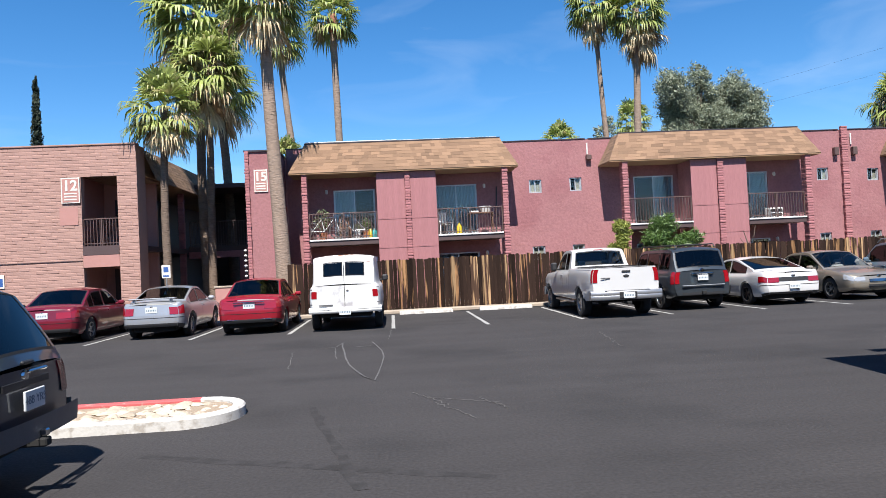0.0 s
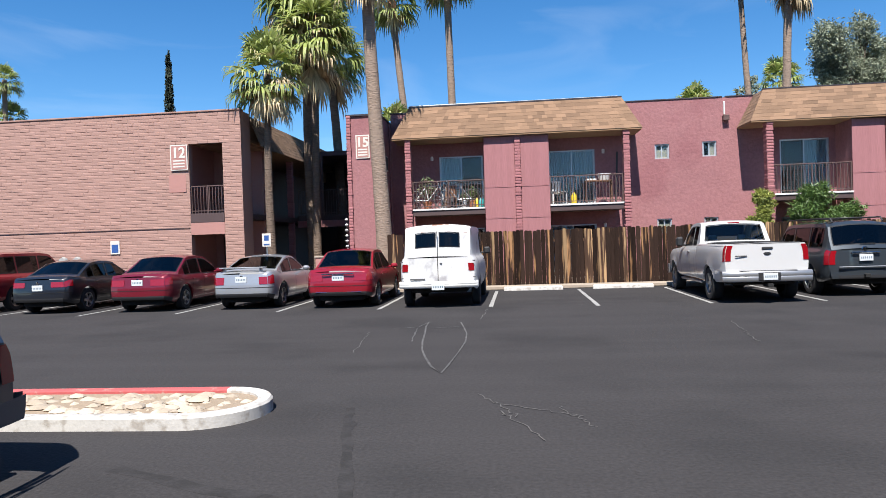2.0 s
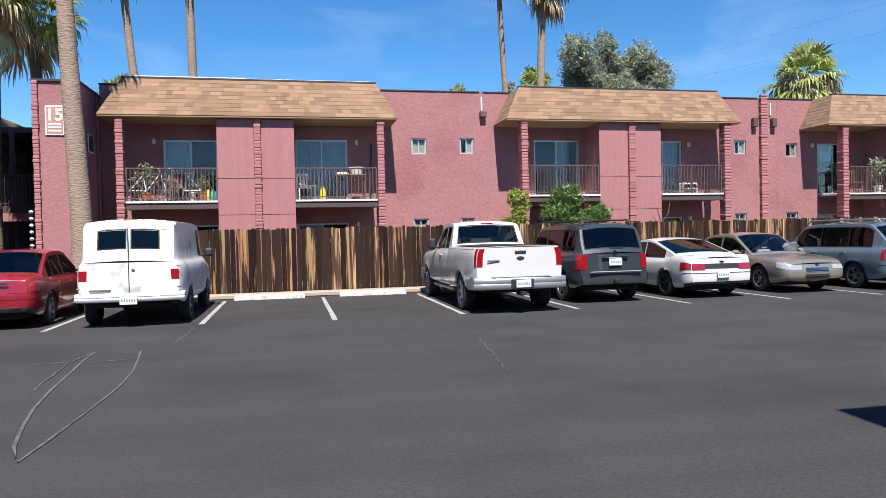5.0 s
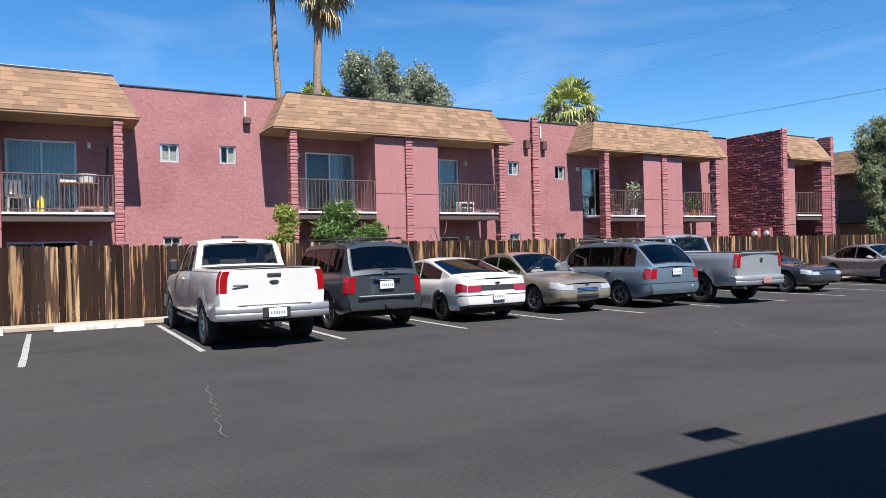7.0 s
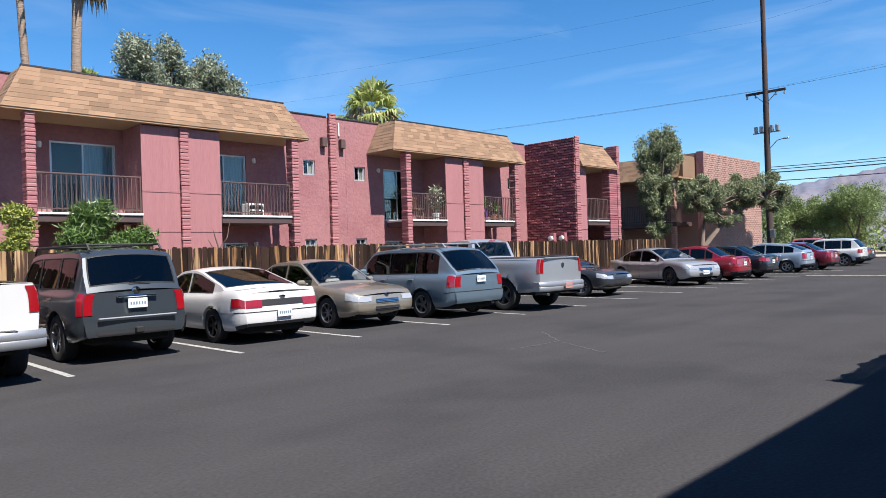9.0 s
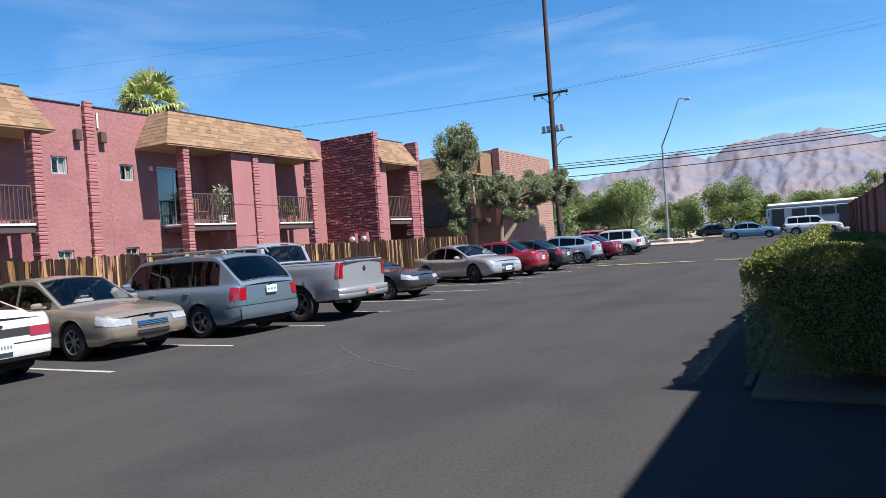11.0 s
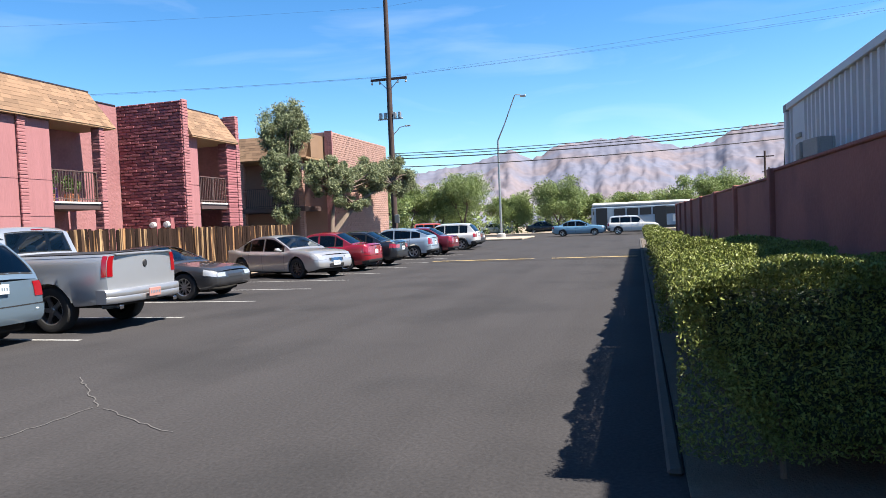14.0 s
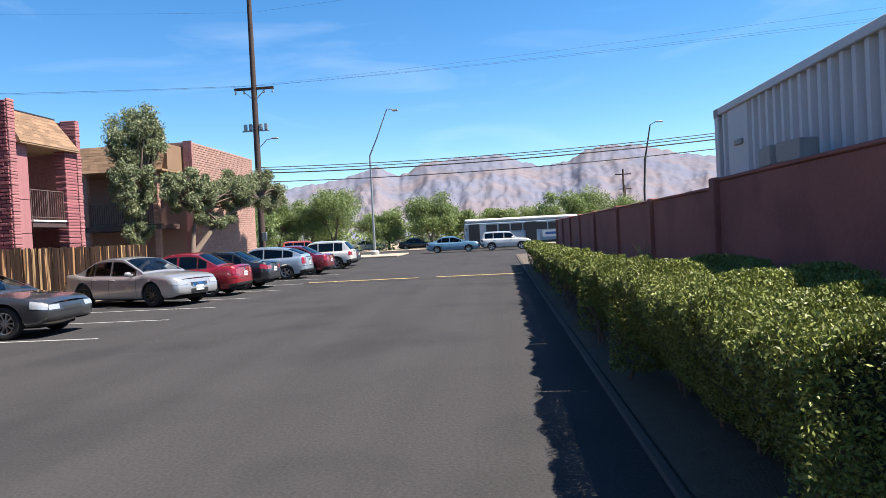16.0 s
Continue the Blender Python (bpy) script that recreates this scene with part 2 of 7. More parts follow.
M = dict(
    asphalt=asphalt_mat(),
    stain=mat("rubber_smear", (0.039, 0.038, 0.039), 0.9, var=0.25, scale=2, var2=0.3, scale2=34, bump=0.5, bdist=0.008, spec=0.1, col2=(0.050, 0.048, 0.050), mix=(0.42, 0.58), mscale=5),
    trunk_dark=mat("dark_palm_bark", (0.18, 0.135, 0.105), 0.95, var=0.3, scale=2, var2=0.4, scale2=7, bump=0.9, bdist=0.05, stretch=(1, 1, 3.5), spec=0.15),
    gasket=mat("black_window_rubber", (0.016, 0.016, 0.017), 0.7, var=0.1, spec=0.3),
    blind=mat("cream_blind", (0.66, 0.62, 0.52), 0.9, var=0.08, scale=3),
    leaf_lime=mat("yellow_green_leaf", (0.30, 0.34, 0.07), 0.55, var=0.2, scale=2, var2=0.1, bump=0.0, island=0.35, translucent=0.25),
    line=mat("line_paint", (0.38, 0.38, 0.37), 0.7, var=0.2, scale=4, var2=0.3, scale2=30, bump=0.2, col2=(0.16, 0.16, 0.16), mix=(0.52, 0.7), mscale=9),
    yellow=mat("yellow_paint", (0.42, 0.30, 0.12), 0.8, var=0.2, scale=3, var2=0.3, scale2=25, bump=0.2, col2=(0.09, 0.08, 0.07), mix=(0.48, 0.62), mscale=6),
    chalk=mat("chalk_scuff", (0.115, 0.113, 0.112), 0.8, var=0.3, scale=3, var2=0.4, scale2=30, bump=0.1, col2=(0.055, 0.053, 0.055), mix=(0.45, 0.6), mscale=7),
    crack=mat("crack_filler", (0.125, 0.12, 0.115), 0.9, var=0.3, scale=5, var2=0.3, scale2=60, bump=0.2),
    concrete=mat("concrete", (0.40, 0.33, 0.26), 0.85, var=0.15, scale=1.5, var2=0.15, scale2=60, bump=0.3),
    white_kerb=mat("worn_white_paint", (0.60, 0.585, 0.555), 0.75, var=0.12, scale=4, var2=0.15, scale2=40, bump=0.3, col2=(0.40, 0.37, 0.33), mix=(0.52, 0.64), mscale=8),
    red_kerb=mat("worn_red_paint", (0.50, 0.10, 0.10), 0.75, var=0.15, scale=4, var2=0.15, scale2=40, bump=0.3, col2=(0.42, 0.30, 0.25), mix=(0.58, 0.7), mscale=9),
    soil=mat("desert_soil", (0.36, 0.28, 0.20), 0.95, var=0.2, scale=3, var2=0.25, scale2=40, bump=0.6, bdist=0.03),
    mulch=mat("leaf_litter", (0.12, 0.095, 0.07), 0.95, var=0.3, scale=6, var2=0.3, scale2=50, bump=0.6, bdist=0.03),
    rock=mat("pale_rock", (0.50, 0.42, 0.33), 0.9, var=0.2, scale=5, var2=0.15, scale2=40, bump=0.4, island=0.25),
    stucco=mat("rose_stucco", (0.345, 0.163, 0.170), 0.9, var=0.12, scale=0.7, var2=0.22, scale2=11, bump=0.55, bdist=0.03, spec=0.2, col2=(0.310, 0.136, 0.146), mix=(0.5, 0.62), mscale=0.5),
    wood_panel=mat("rose_painted_board", (0.372, 0.168, 0.176), 0.8, spec=0.2, var=0.16, scale=1.0, var2=0.22, scale2=9, bump=0.4, stretch=(6, 6, 0.35)),
    block_rose=mat("rose_painted_block", (0.355, 0.142, 0.150), 0.85, var=0.10, scale=2, var2=0.12, scale2=30, bump=0.5, island=0.10),
    block_dark=mat("dark_rose_brick", (0.31, 0.105, 0.118), 0.85, var=0.15, scale=2, var2=0.15, scale2=30, bump=0.5, island=0.22),
    block_pink=mat("tan_pink_slump_block", (0.395, 0.237, 0.197), 0.9, var=0.08, scale=1, var2=0.10, scale2=25, bump=0.5, island=0.07),
    mortar_pink=mat("pink_mortar", (0.37, 0.222, 0.183), 0.95, var=0.1),
    mortar_dark=mat("dark_mortar", (0.17, 0.052, 0.062), 0.95, var=0.1),
    shingle=mat("tan_shingle", (0.245, 0.150, 0.093), 0.95, var=0.12, scale=1.2, var2=0.12, scale2=60, bump=0.4, island=0.26),
    soffit=mat("tan_soffit", (0.32, 0.20, 0.11), 0.85, var=0.1, scale=1),
    brown_trim_and_shade=mat("dark_brown_trim_and_shade", (0.075, 0.045, 0.045), 0.7, var=0.15, scale=2),
    coping=mat("dark_metal_coping", (0.06, 0.05, 0.06), 0.5, metal=0.4),
    iron=mat("dark_iron", (0.13, 0.080, 0.072), 0.55, metal=0.3, var=0.2, scale=5),
    white_trim=mat("white_trim", (0.72, 0.70, 0.68), 0.6, var=0.1, scale=3),
    alu=mat("aluminium_frame", (0.62, 0.63, 0.65), 0.4, metal=0.6, var=0.08, scale=4),
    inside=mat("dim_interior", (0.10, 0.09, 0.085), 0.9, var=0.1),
    curtain=mat("pale_curtain", (0.78, 0.80, 0.80), 0.9, var=0.06, scale=3),
    cream=mat("cream_plaster", (0.62, 0.50, 0.36), 0.9, var=0.1, scale=2),
    fence=mat("weathered_fence_board", (0.031, 0.0185, 0.014), 0.9, spec=0.08, var=0.35, scale=1.2, var2=0.6, scale2=13, bump=0.5, objr=0.45, stretch=(9, 9, 0.5), col2=(0.30, 0.165, 0.08), mix=(0.585, 0.63), mscale=0.8),
    fence_light=mat("bare_fence_board", (0.42, 0.27, 0.145), 0.85, spec=0.1, var=0.2, scale=1.2, var2=0.25, scale2=8, bump=0.3, objr=0.25, stretch=(9, 9, 0.5), col2=(0.07, 0.04, 0.027), mix=(0.44, 0.54), mscale=1.1),
    trunk=mat("palm_bark", (0.29, 0.215, 0.165), 0.95, var=0.2, scale=2, var2=0.35, scale2=7, bump=0.8, bdist=0.04, stretch=(1, 1, 3.5)),
    trunk_red=mat("reddish_palm_bark", (0.30, 0.13, 0.08), 0.95, var=0.2, scale=2, var2=0.3, scale2=9, bump=0.8, bdist=0.04),
    frond=mat("green_palm_frond", (0.37, 0.44, 0.13), 0.5, var=0.25, scale=0.9, var2=0.1, scale2=20, bump=0.0, island=0.45, translucent=0.38, col2=(0.55, 0.50, 0.24), mix=(0.56, 0.66), mscale=2.2),
    frond_dry=mat("dry_palm_frond", (0.66, 0.53, 0.33), 0.9, var=0.2, scale=1, var2=0.1, scale2=20, bump=0.0, island=0.35, translucent=0.2),
    bark=mat("grey_brown_bark", (0.15, 0.11, 0.085), 0.95, var=0.25, scale=3, var2=0.3, scale2=25, bump=0.7, bdist=0.03),
    leaf_grey=mat("grey_green_leaf", (0.285, 0.325, 0.225), 0.6, var=0.2, scale=0.8, var2=0.1, bump=0.0, island=0.4, translucent=0.25),
    leaf_olive=mat("olive_leaf", (0.215, 0.250, 0.130), 0.6, var=0.2, scale=0.8, var2=0.1, bump=0.0, island=0.4, translucent=0.25),
    leaf_green=mat("mesquite_leaf", (0.230, 0.305, 0.105), 0.6, var=0.25, scale=0.5, var2=0.1, bump=0.0, island=0.4, translucent=0.3),
    leaf_dark=mat("cypress_leaf_and_hedge_shade", (0.016, 0.028, 0.012), 0.8, var=0.2, scale=1, var2=0.1, bump=0.0, island=0.3),
    leaf_oleander=mat("oleander_leaf", (0.125, 0.215, 0.055), 0.45, var=0.2, scale=2, var2=0.1, bump=0.0, island=0.35, translucent=0.25),
    leaf_hedge=mat("hedge_leaf", (0.200, 0.235, 0.060), 0.5, var=0.25, scale=1.2, var2=0.1, bump=0.0, island=0.5, translucent=0.12, spec=0.25),
    wall_red=mat("red_brown_wall", (0.33, 0.125, 0.108), 0.9, var=0.12, scale=0.8, var2=0.15, scale2=30, bump=0.4, col2=(0.26, 0.098, 0.09), mix=(0.5, 0.65), mscale=0.9),
    container=mat("white_container_paint", (0.66, 0.68, 0.70), 0.55, var=0.08, scale=0.8, var2=0.05, scale2=20, bump=0.1, col2=(0.34, 0.24, 0.17), mix=(0.70, 0.78), mscale=2.2),
    cblock=mat("grey_concrete_block", (0.40, 0.40, 0.39), 0.9, var=0.15, scale=5, bump=0.4),
    pole=mat("creosoted_pole", (0.065, 0.040, 0.035), 0.9, var=0.3, scale=1.5, var2=0.3, scale2=20, bump=0.4, stretch=(6, 6, 0.5)),
    steel=mat("galvanised_steel", (0.40, 0.42, 0.43), 0.45, metal=0.7, var=0.1, scale=3),
    wire=mat("black_wire", (0.02, 0.02, 0.022), 0.7, var=0.1),
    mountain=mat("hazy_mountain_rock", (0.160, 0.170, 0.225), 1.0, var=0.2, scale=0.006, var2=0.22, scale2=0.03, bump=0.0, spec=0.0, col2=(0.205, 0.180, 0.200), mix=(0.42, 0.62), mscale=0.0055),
    sign_white=mat("sign_face", (0.70, 0.66, 0.60), 0.6, var=0.05),
    sign_rose=mat("sign_rose_field", (0.44, 0.22, 0.19), 0.7, var=0.08, scale=3),
    sign_blue=mat("sign_blue", (0.03, 0.10, 0.32), 0.5, var=0.05),
    tyre=mat("tyre_rubber", (0.018, 0.018, 0.019), 0.85, var=0.2, scale=6, bump=0.2),
    rim=mat("alloy_rim", (0.55, 0.56, 0.58), 0.3, metal=0.9, var=0.08, scale=6, bump=0.0),
    rim_dark=mat("dark_alloy_rim", (0.10, 0.10, 0.11), 0.3, metal=0.8, var=0.08, scale=6, bump=0.0),
    under=mat("car_underside", (0.012, 0.012, 0.012), 0.9, var=0.2),
    plastic=mat("black_car_plastic", (0.022, 0.022, 0.024), 0.55, var=0.12, scale=6, bump=0.05),
    grey_plastic=mat("weathered_grey_plastic", (0.10, 0.10, 0.105), 0.6, var=0.2, scale=4, bump=0.1),
    chrome=mat("chrome", (0.75, 0.76, 0.78), 0.12, metal=1.0, var=0.03, bump=0.0),
    silver_bumper=mat("dull_chrome", (0.40, 0.41, 0.43), 0.35, metal=0.6, var=0.08, scale=5, bump=0.0),
    tail=mat("red_lamp_lens", (0.30, 0.006, 0.012), 0.15, coat=1.0, var=0.1, scale=20, bump=0.0),
    amber=mat("amber_lamp_lens", (0.60, 0.20, 0.02), 0.15, coat=1.0, var=0.1, scale=20, bump=0.0),
    lens=mat("clear_lamp_lens", (0.52, 0.53, 0.54), 0.12, metal=0.35, coat=1.0, var=0.15, scale=18, bump=0.0),
    plate=mat("licence_plate", (0.66, 0.70, 0.72), 0.5, var=0.05),
    plate_ink=mat("plate_ink", (0.14, 0.20, 0.26), 0.5, var=0.05),
    seat=mat("grey_seat_cloth", (0.30, 0.31, 0.32), 0.9, var=0.1, scale=8),
    terracotta=mat("terracotta", (0.42, 0.15, 0.07), 0.85, var=0.1, scale=6),
    purple=mat("purple_plastic", (0.16, 0.05, 0.26), 0.45, var=0.05),
    yellow_plastic=mat("yellow_plastic", (0.65, 0.47, 0.03), 0.4, var=0.05),
    blue_plastic=mat("teal_plastic", (0.05, 0.35, 0.36), 0.4, var=0.05),
    white_plastic=mat("white_plastic", (0.72, 0.72, 0.70), 0.5, var=0.05),
    bus_side=mat("grey_blue_bus_paint", (0.30, 0.38, 0.46), 0.4, coat=0.5, var=0.06, scale=1),
    orange=mat("orange_paint", (0.62, 0.10, 0.02), 0.5, var=0.08),
    timber=mat("brown_wood", (0.20, 0.10, 0.055), 0.7, var=0.2, scale=4),
    rust=mat("rust_bloomed_white_paint", (0.66, 0.64, 0.62), 0.7, var=0.1, scale=2, col2=(0.26, 0.11, 0.06), mix=(0.50, 0.60), mscale=4.0),
    bed_kerb=mat("dark_brown_kerb", (0.075, 0.066, 0.058), 0.9, var=0.3, scale=3, var2=0.3, scale2=30, bump=0.4),
    bougain=mat("orange_blossom", (0.62, 0.14, 0.04), 0.7, var=0.2, scale=4, island=0.3),
)
GL = dict(dark=glass("tinted_car_glass", (0.040, 0.044, 0.05)), clear=glass("car_glass", (0.74, 0.78, 0.76)), pane=glass("window_glass", (0.78, 0.83, 0.85)))

# ---- ground, street and markings ----
_g = MB()
_xs = [-2500, -300, -60, -20] + [i * 4 for i in range(-4, 26)] + [130, 300, 2500]
_ys = [-2500, -300, -60] + [i * 4 for i in range(-10, 16)] + [90, 300, 2500]
_g.grid([[(x, y, 0.0) for x in _xs] for y in _ys], flip=False)
tagged(part("ground", _g, M["asphalt"]), "dark worn asphalt of a car park", "ground", kind="structure")

# bay lines
STALLS = [-12.7, -9.95, -7.25, -4.55, -1.95, 0.85, 3.4, 6.0, 8.5, 11.15, 13.65, 16.12, 18.79, 21.45, 24.2, 27.14, 29.9, 32.6, 35.6, 38.6, 41.6, 44.9]
for x in STALLS:
    ln = MB()
    n = 12
    y0, y1 = (18.75 if x > 2 else 19.1), 24.1
    ln.grid([[(x - 0.05 + 0.006 * R.uniform(-1, 1), y0 + (y1 - y0) * i / n, 0.004) for i in range(n + 1)],
             [(x + 0.05 + 0.006 * R.uniform(-1, 1), y0 + (y1 - y0) * i / n, 0.004) for i in range(n + 1)]], flip=True)
    tagged(part("bay_line", ln, M["line"]), "faded white parking bay line on asphalt", "line", "bay lines", "structure")
# speed hump across the aisle
hp = MB()
_prof = [(-0.6, 0.0), (-0.35, 0.03), (0.0, 0.05), (0.35, 0.03), (0.6, 0.0)]
hp.grid([[(38.5 + a, y, z + 0.004) for a, z in _prof] for y in (9.9, 12, 14, 16, 18.6)], flip=False)
tagged(part("speed_hump", hp, M["asphalt"], smooth=60), "low asphalt speed hump across the aisle", "speed hump", kind="structure")
hs = MB()
for a, b in ((10.0, 13.4), (14.1, 18.5)):
    hs.grid([[(38.32 - 0.1, y, 0.052) for y in (a, b)], [(38.32 + 0.25, y, 0.056) for y in (a, b)]], flip=True)
tagged(part("hump_stripe", hs, M["yellow"]), "worn yellow stripe on the speed hump", "stripe", kind="structure")


def ribbon(pts, w, z):
    mb = MB()
    a, b = [], []
    for i, p in enumerate(pts):
        d = Vector(pts[min(i + 1, len(pts) - 1)]) - Vector(pts[max(i - 1, 0)])
        d = Vector((-d.y, d.x)).normalized()
        ww = w * R.uniform(0.6, 1.2)
        a.append((p[0] + d.x * ww, p[1] + d.y * ww, z))
        b.append((p[0] - d.x * ww, p[1] - d.y * ww, z))
    return mb.grid([a, b])


def wander(p0, p1, n, amp):
    out = []
    for i in range(n + 1):
        t = i / n
        out.append((p0[0] + (p1[0] - p0[0]) * t + amp * R.uniform(-1, 1), p0[1] + (p1[1] - p0[1]) * t + amp * R.uniform(-1, 1)))
    return out


# pale scuffed loop and short strokes on the asphalt
_arc = [(-0.30, 16.0), (-0.27, 15.4), (-0.16, 14.4), (-0.07, 13.4), (0.05, 12.5), (0.18, 11.85), (0.36, 11.1), (0.54, 10.65), (0.58, 11.3), (0.62, 12.2), (0.65, 13.3), (0.60, 14.3), (0.48, 15.2), (0.36, 16.0)]
tagged(part("scuff_mark", ribbon(_arc, 0.014, 0.009), M["chalk"]), "pale loop-shaped scuff on the asphalt", "scuff mark", kind="structure")
for p0, p1 in (((-0.1, 15.15), (0.42, 15.3)), ((-0.85, 15.2), (-0.42, 15.3)), ((-0.42, 15.3), (-0.3, 16.1)), ((-0.40, 15.2), (-0.25, 13.4))):
    tagged(part("scuff_mark", ribbon(wander(p0, p1, 8, 0.02), 0.012, 0.011), M["chalk"]), "pale scuffed stroke on the asphalt", "scuff mark", kind="structure")
for p0, p1, n in (((0.78, 18.6), (0.74, 16.5), 14), ((1.1, 9.45), (1.5, 8.5), 14), ((1.3, 8.7), (1.75, 7.7), 14), ((1.9, 8.85), (2.16, 8.1), 12), ((1.2, 9.1), (2.1, 8.5), 14),
                  ((5.42, 15.5), (5.08, 12.8), 18), ((16.25, 16.4), (15.05, 15.1), 14), ((15.05, 15.1), (13.9, 15.2), 12), ((15.0, 15.0), (14.4, 13.8), 10), ((-1.25, 14.8), (-1.0, 12.4), 12)):
    tagged(part("crack", ribbon(wander(p0, p1, n, 0.035), 0.006, 0.008), M["crack"]), "thin pale crack in the asphalt", "crack", kind="structure")


# broad tyre smears
for zz, p0, p1, w_ in ((.0016, (-1.6, 7.0), (1.6, 5.6), .07), (.0030, (-.2, 8.9), (.55, 5.5), .06)):
    tagged(part("tyre_smear", ribbon(wander(p0, p1, 16, .02), w_, zz), M["stain"]), "faint dark tyre smear on the asphalt", "smear", kind="structure")


# ---- pavement strip, wheel stops, fence ----
tagged(boxes("kerb", M["concrete"], None, (-4.2, 40, 24.62, 25.18, 0, 0.12), b=0.02), "tan concrete kerb strip along the fence", "kerb", kind="structure")
tagged(boxes("ground_behind_fence", M["soil"], None, (-9, 46, 25.18, 28.85, 0, 0.06)), "bare soil between fence and building", "soil", kind="structure")


def wheel_stop(x, y):
    t = thing("wheel_stop", "worn white-painted concrete wheel stop on asphalt", "wheel stop", pose(x, y, 0, 0, 0, R.uniform(-1.5, 1.5)), "wheel stops")
    mb = MB()
    prof = [(-0.085, 0.0), (-0.075, 0.09), (-0.045, 0.125), (0.045, 0.125), (0.075, 0.09), (0.085, 0.0)]
    mb.grid([[(xx, a, z * s) for a, z in prof] for xx, s in ((-0.92, 0.75), (-0.88, 1), (-0.3, 1), (0.3, 1), (0.88, 1), (0.92, 0.75))])
    mb.quad(*[(-0.92, a, z * 0.75) for a, z in prof])
    mb.quad(*[(0.92, a, z * 0.75) for a, z in prof][::-1])
    part("block", mb, M["white_kerb"], t)
    boxes("pin_head", M["steel"], t, (-0.62, -0.59, -0.015, 0.015, 0.12, 0.13))
    boxes("pin_head", M["steel"], t, (0.59, 0.62, -0.015, 0.015, 0.12, 0.13))


for x in (2.0, 4.78, 7.2, 9.8, 12.4, 15.0, 17.5, 20.1, -0.6, -3.2, -5.8, -8.6):
    wheel_stop(x, 24.28)

# ---- wall with openings ----
def wall_sheet(mb, a0, a1, z0, z1, holes, place, depth):
    """A wall face in (a, z) with rectangular holes, its reveals and its back; place(a, d, z) gives the world point, d inward."""
    A = sorted({a0, a1, *[h[0] for h in holes], *[h[1] for h in holes]})
    Z = sorted({z0, z1, *[h[2] for h in holes], *[h[3] for h in holes]})
    for i in range(len(A) - 1):
        for k in range(len(Z) - 1):
            ca, cz = (A[i] + A[i + 1]) / 2, (Z[k] + Z[k + 1]) / 2
            if any(h[0] < ca < h[1] and h[2] < cz < h[3] for h in holes):
                continue
            for d, rev in ((0, False), (depth, True)):
                q = [place(A[i], d, Z[k]), place(A[i + 1], d, Z[k]), place(A[i + 1], d, Z[k + 1]), place(A[i], d, Z[k + 1])]
                mb.quad(*(q[::-1] if rev else q))
    for h in [(a0, a1, z0, z1)] + list(holes):
        b0, b1, y0, y1 = h
        for p, q in (((b0, y0), (b1, y0)), ((b1, y0), (b1, y1)), ((b1, y1), (b0, y1)), ((b0, y1), (b0, y0))):
            mb.quad(place(p[0], 0, p[1]), place(p[0], depth, p[1]), place(q[0], depth, q[1]), place(q[0], 0, q[1]))
    return mb


def block_courses(mb, a0, a1, z0, z1, place, bl=0.40, bh=0.105, joint=0.012, proud=0.02, holes=(), rnd=None, wob=0.006):
    """Staggered blocks standing proud of a face."""
    rnd = rnd or R
    k, z = 0, z0
    while z < z1 - 0.02:
        zt = min(z + bh, z1)
        a = a0 - (bl / 2 if k % 2 else 0)
        while a < a1 - 0.01:
            b0, b1 = max(a, a0), min(a + bl, a1)
            segs = [(b0, b1)]
            for h in holes:
                if h[2] < (z + zt) / 2 < h[3]:
                    out = []
                    for s in segs:
                        if s[1] <= h[0] or s[0] >= h[1]:
                            out.append(s)
                        else:
                            if s[0] < h[0]:
                                out.append((s[0], h[0]))
                            if s[1] > h[1]:
                                out.append((h[1], s[1]))
                    segs = out
            for s in segs:
                if s[1] - s[0] < 0.03:
                    continue
                p, q, r, t = s[0] + joint / 2, s[1] - joint / 2, z + joint / 2, zt - joint / 2
                d = -proud - rnd.uniform(-wob, wob)
                c = 0.014
                n = len(mb.v)
                mb.v += [place(p, 0, r), place(q, 0, r), place(q, 0, t), place(p, 0, t),
                         place(p + c, d, r + c), place(q - c, d, r + c), place(q - c, d, t - c), place(p + c, d, t - c)]
                mb.f += [(n + 4, n + 5, n + 6, n + 7), (n, n + 1, n + 5, n + 4), (n + 1, n + 2, n + 6, n + 5), (n + 2, n + 3, n + 7, n + 6), (n + 3, n, n + 4, n + 7)]
            a += bl
        z += bh
        k += 1
    return mb


def front(y):
    return lambda a, d, z: (a, y + d, z)


def west(x):
    return lambda a, d, z: (x + d, -a, z)      # a = -y


def east(x):
    return lambda a, d, z: (x - d, a, z)


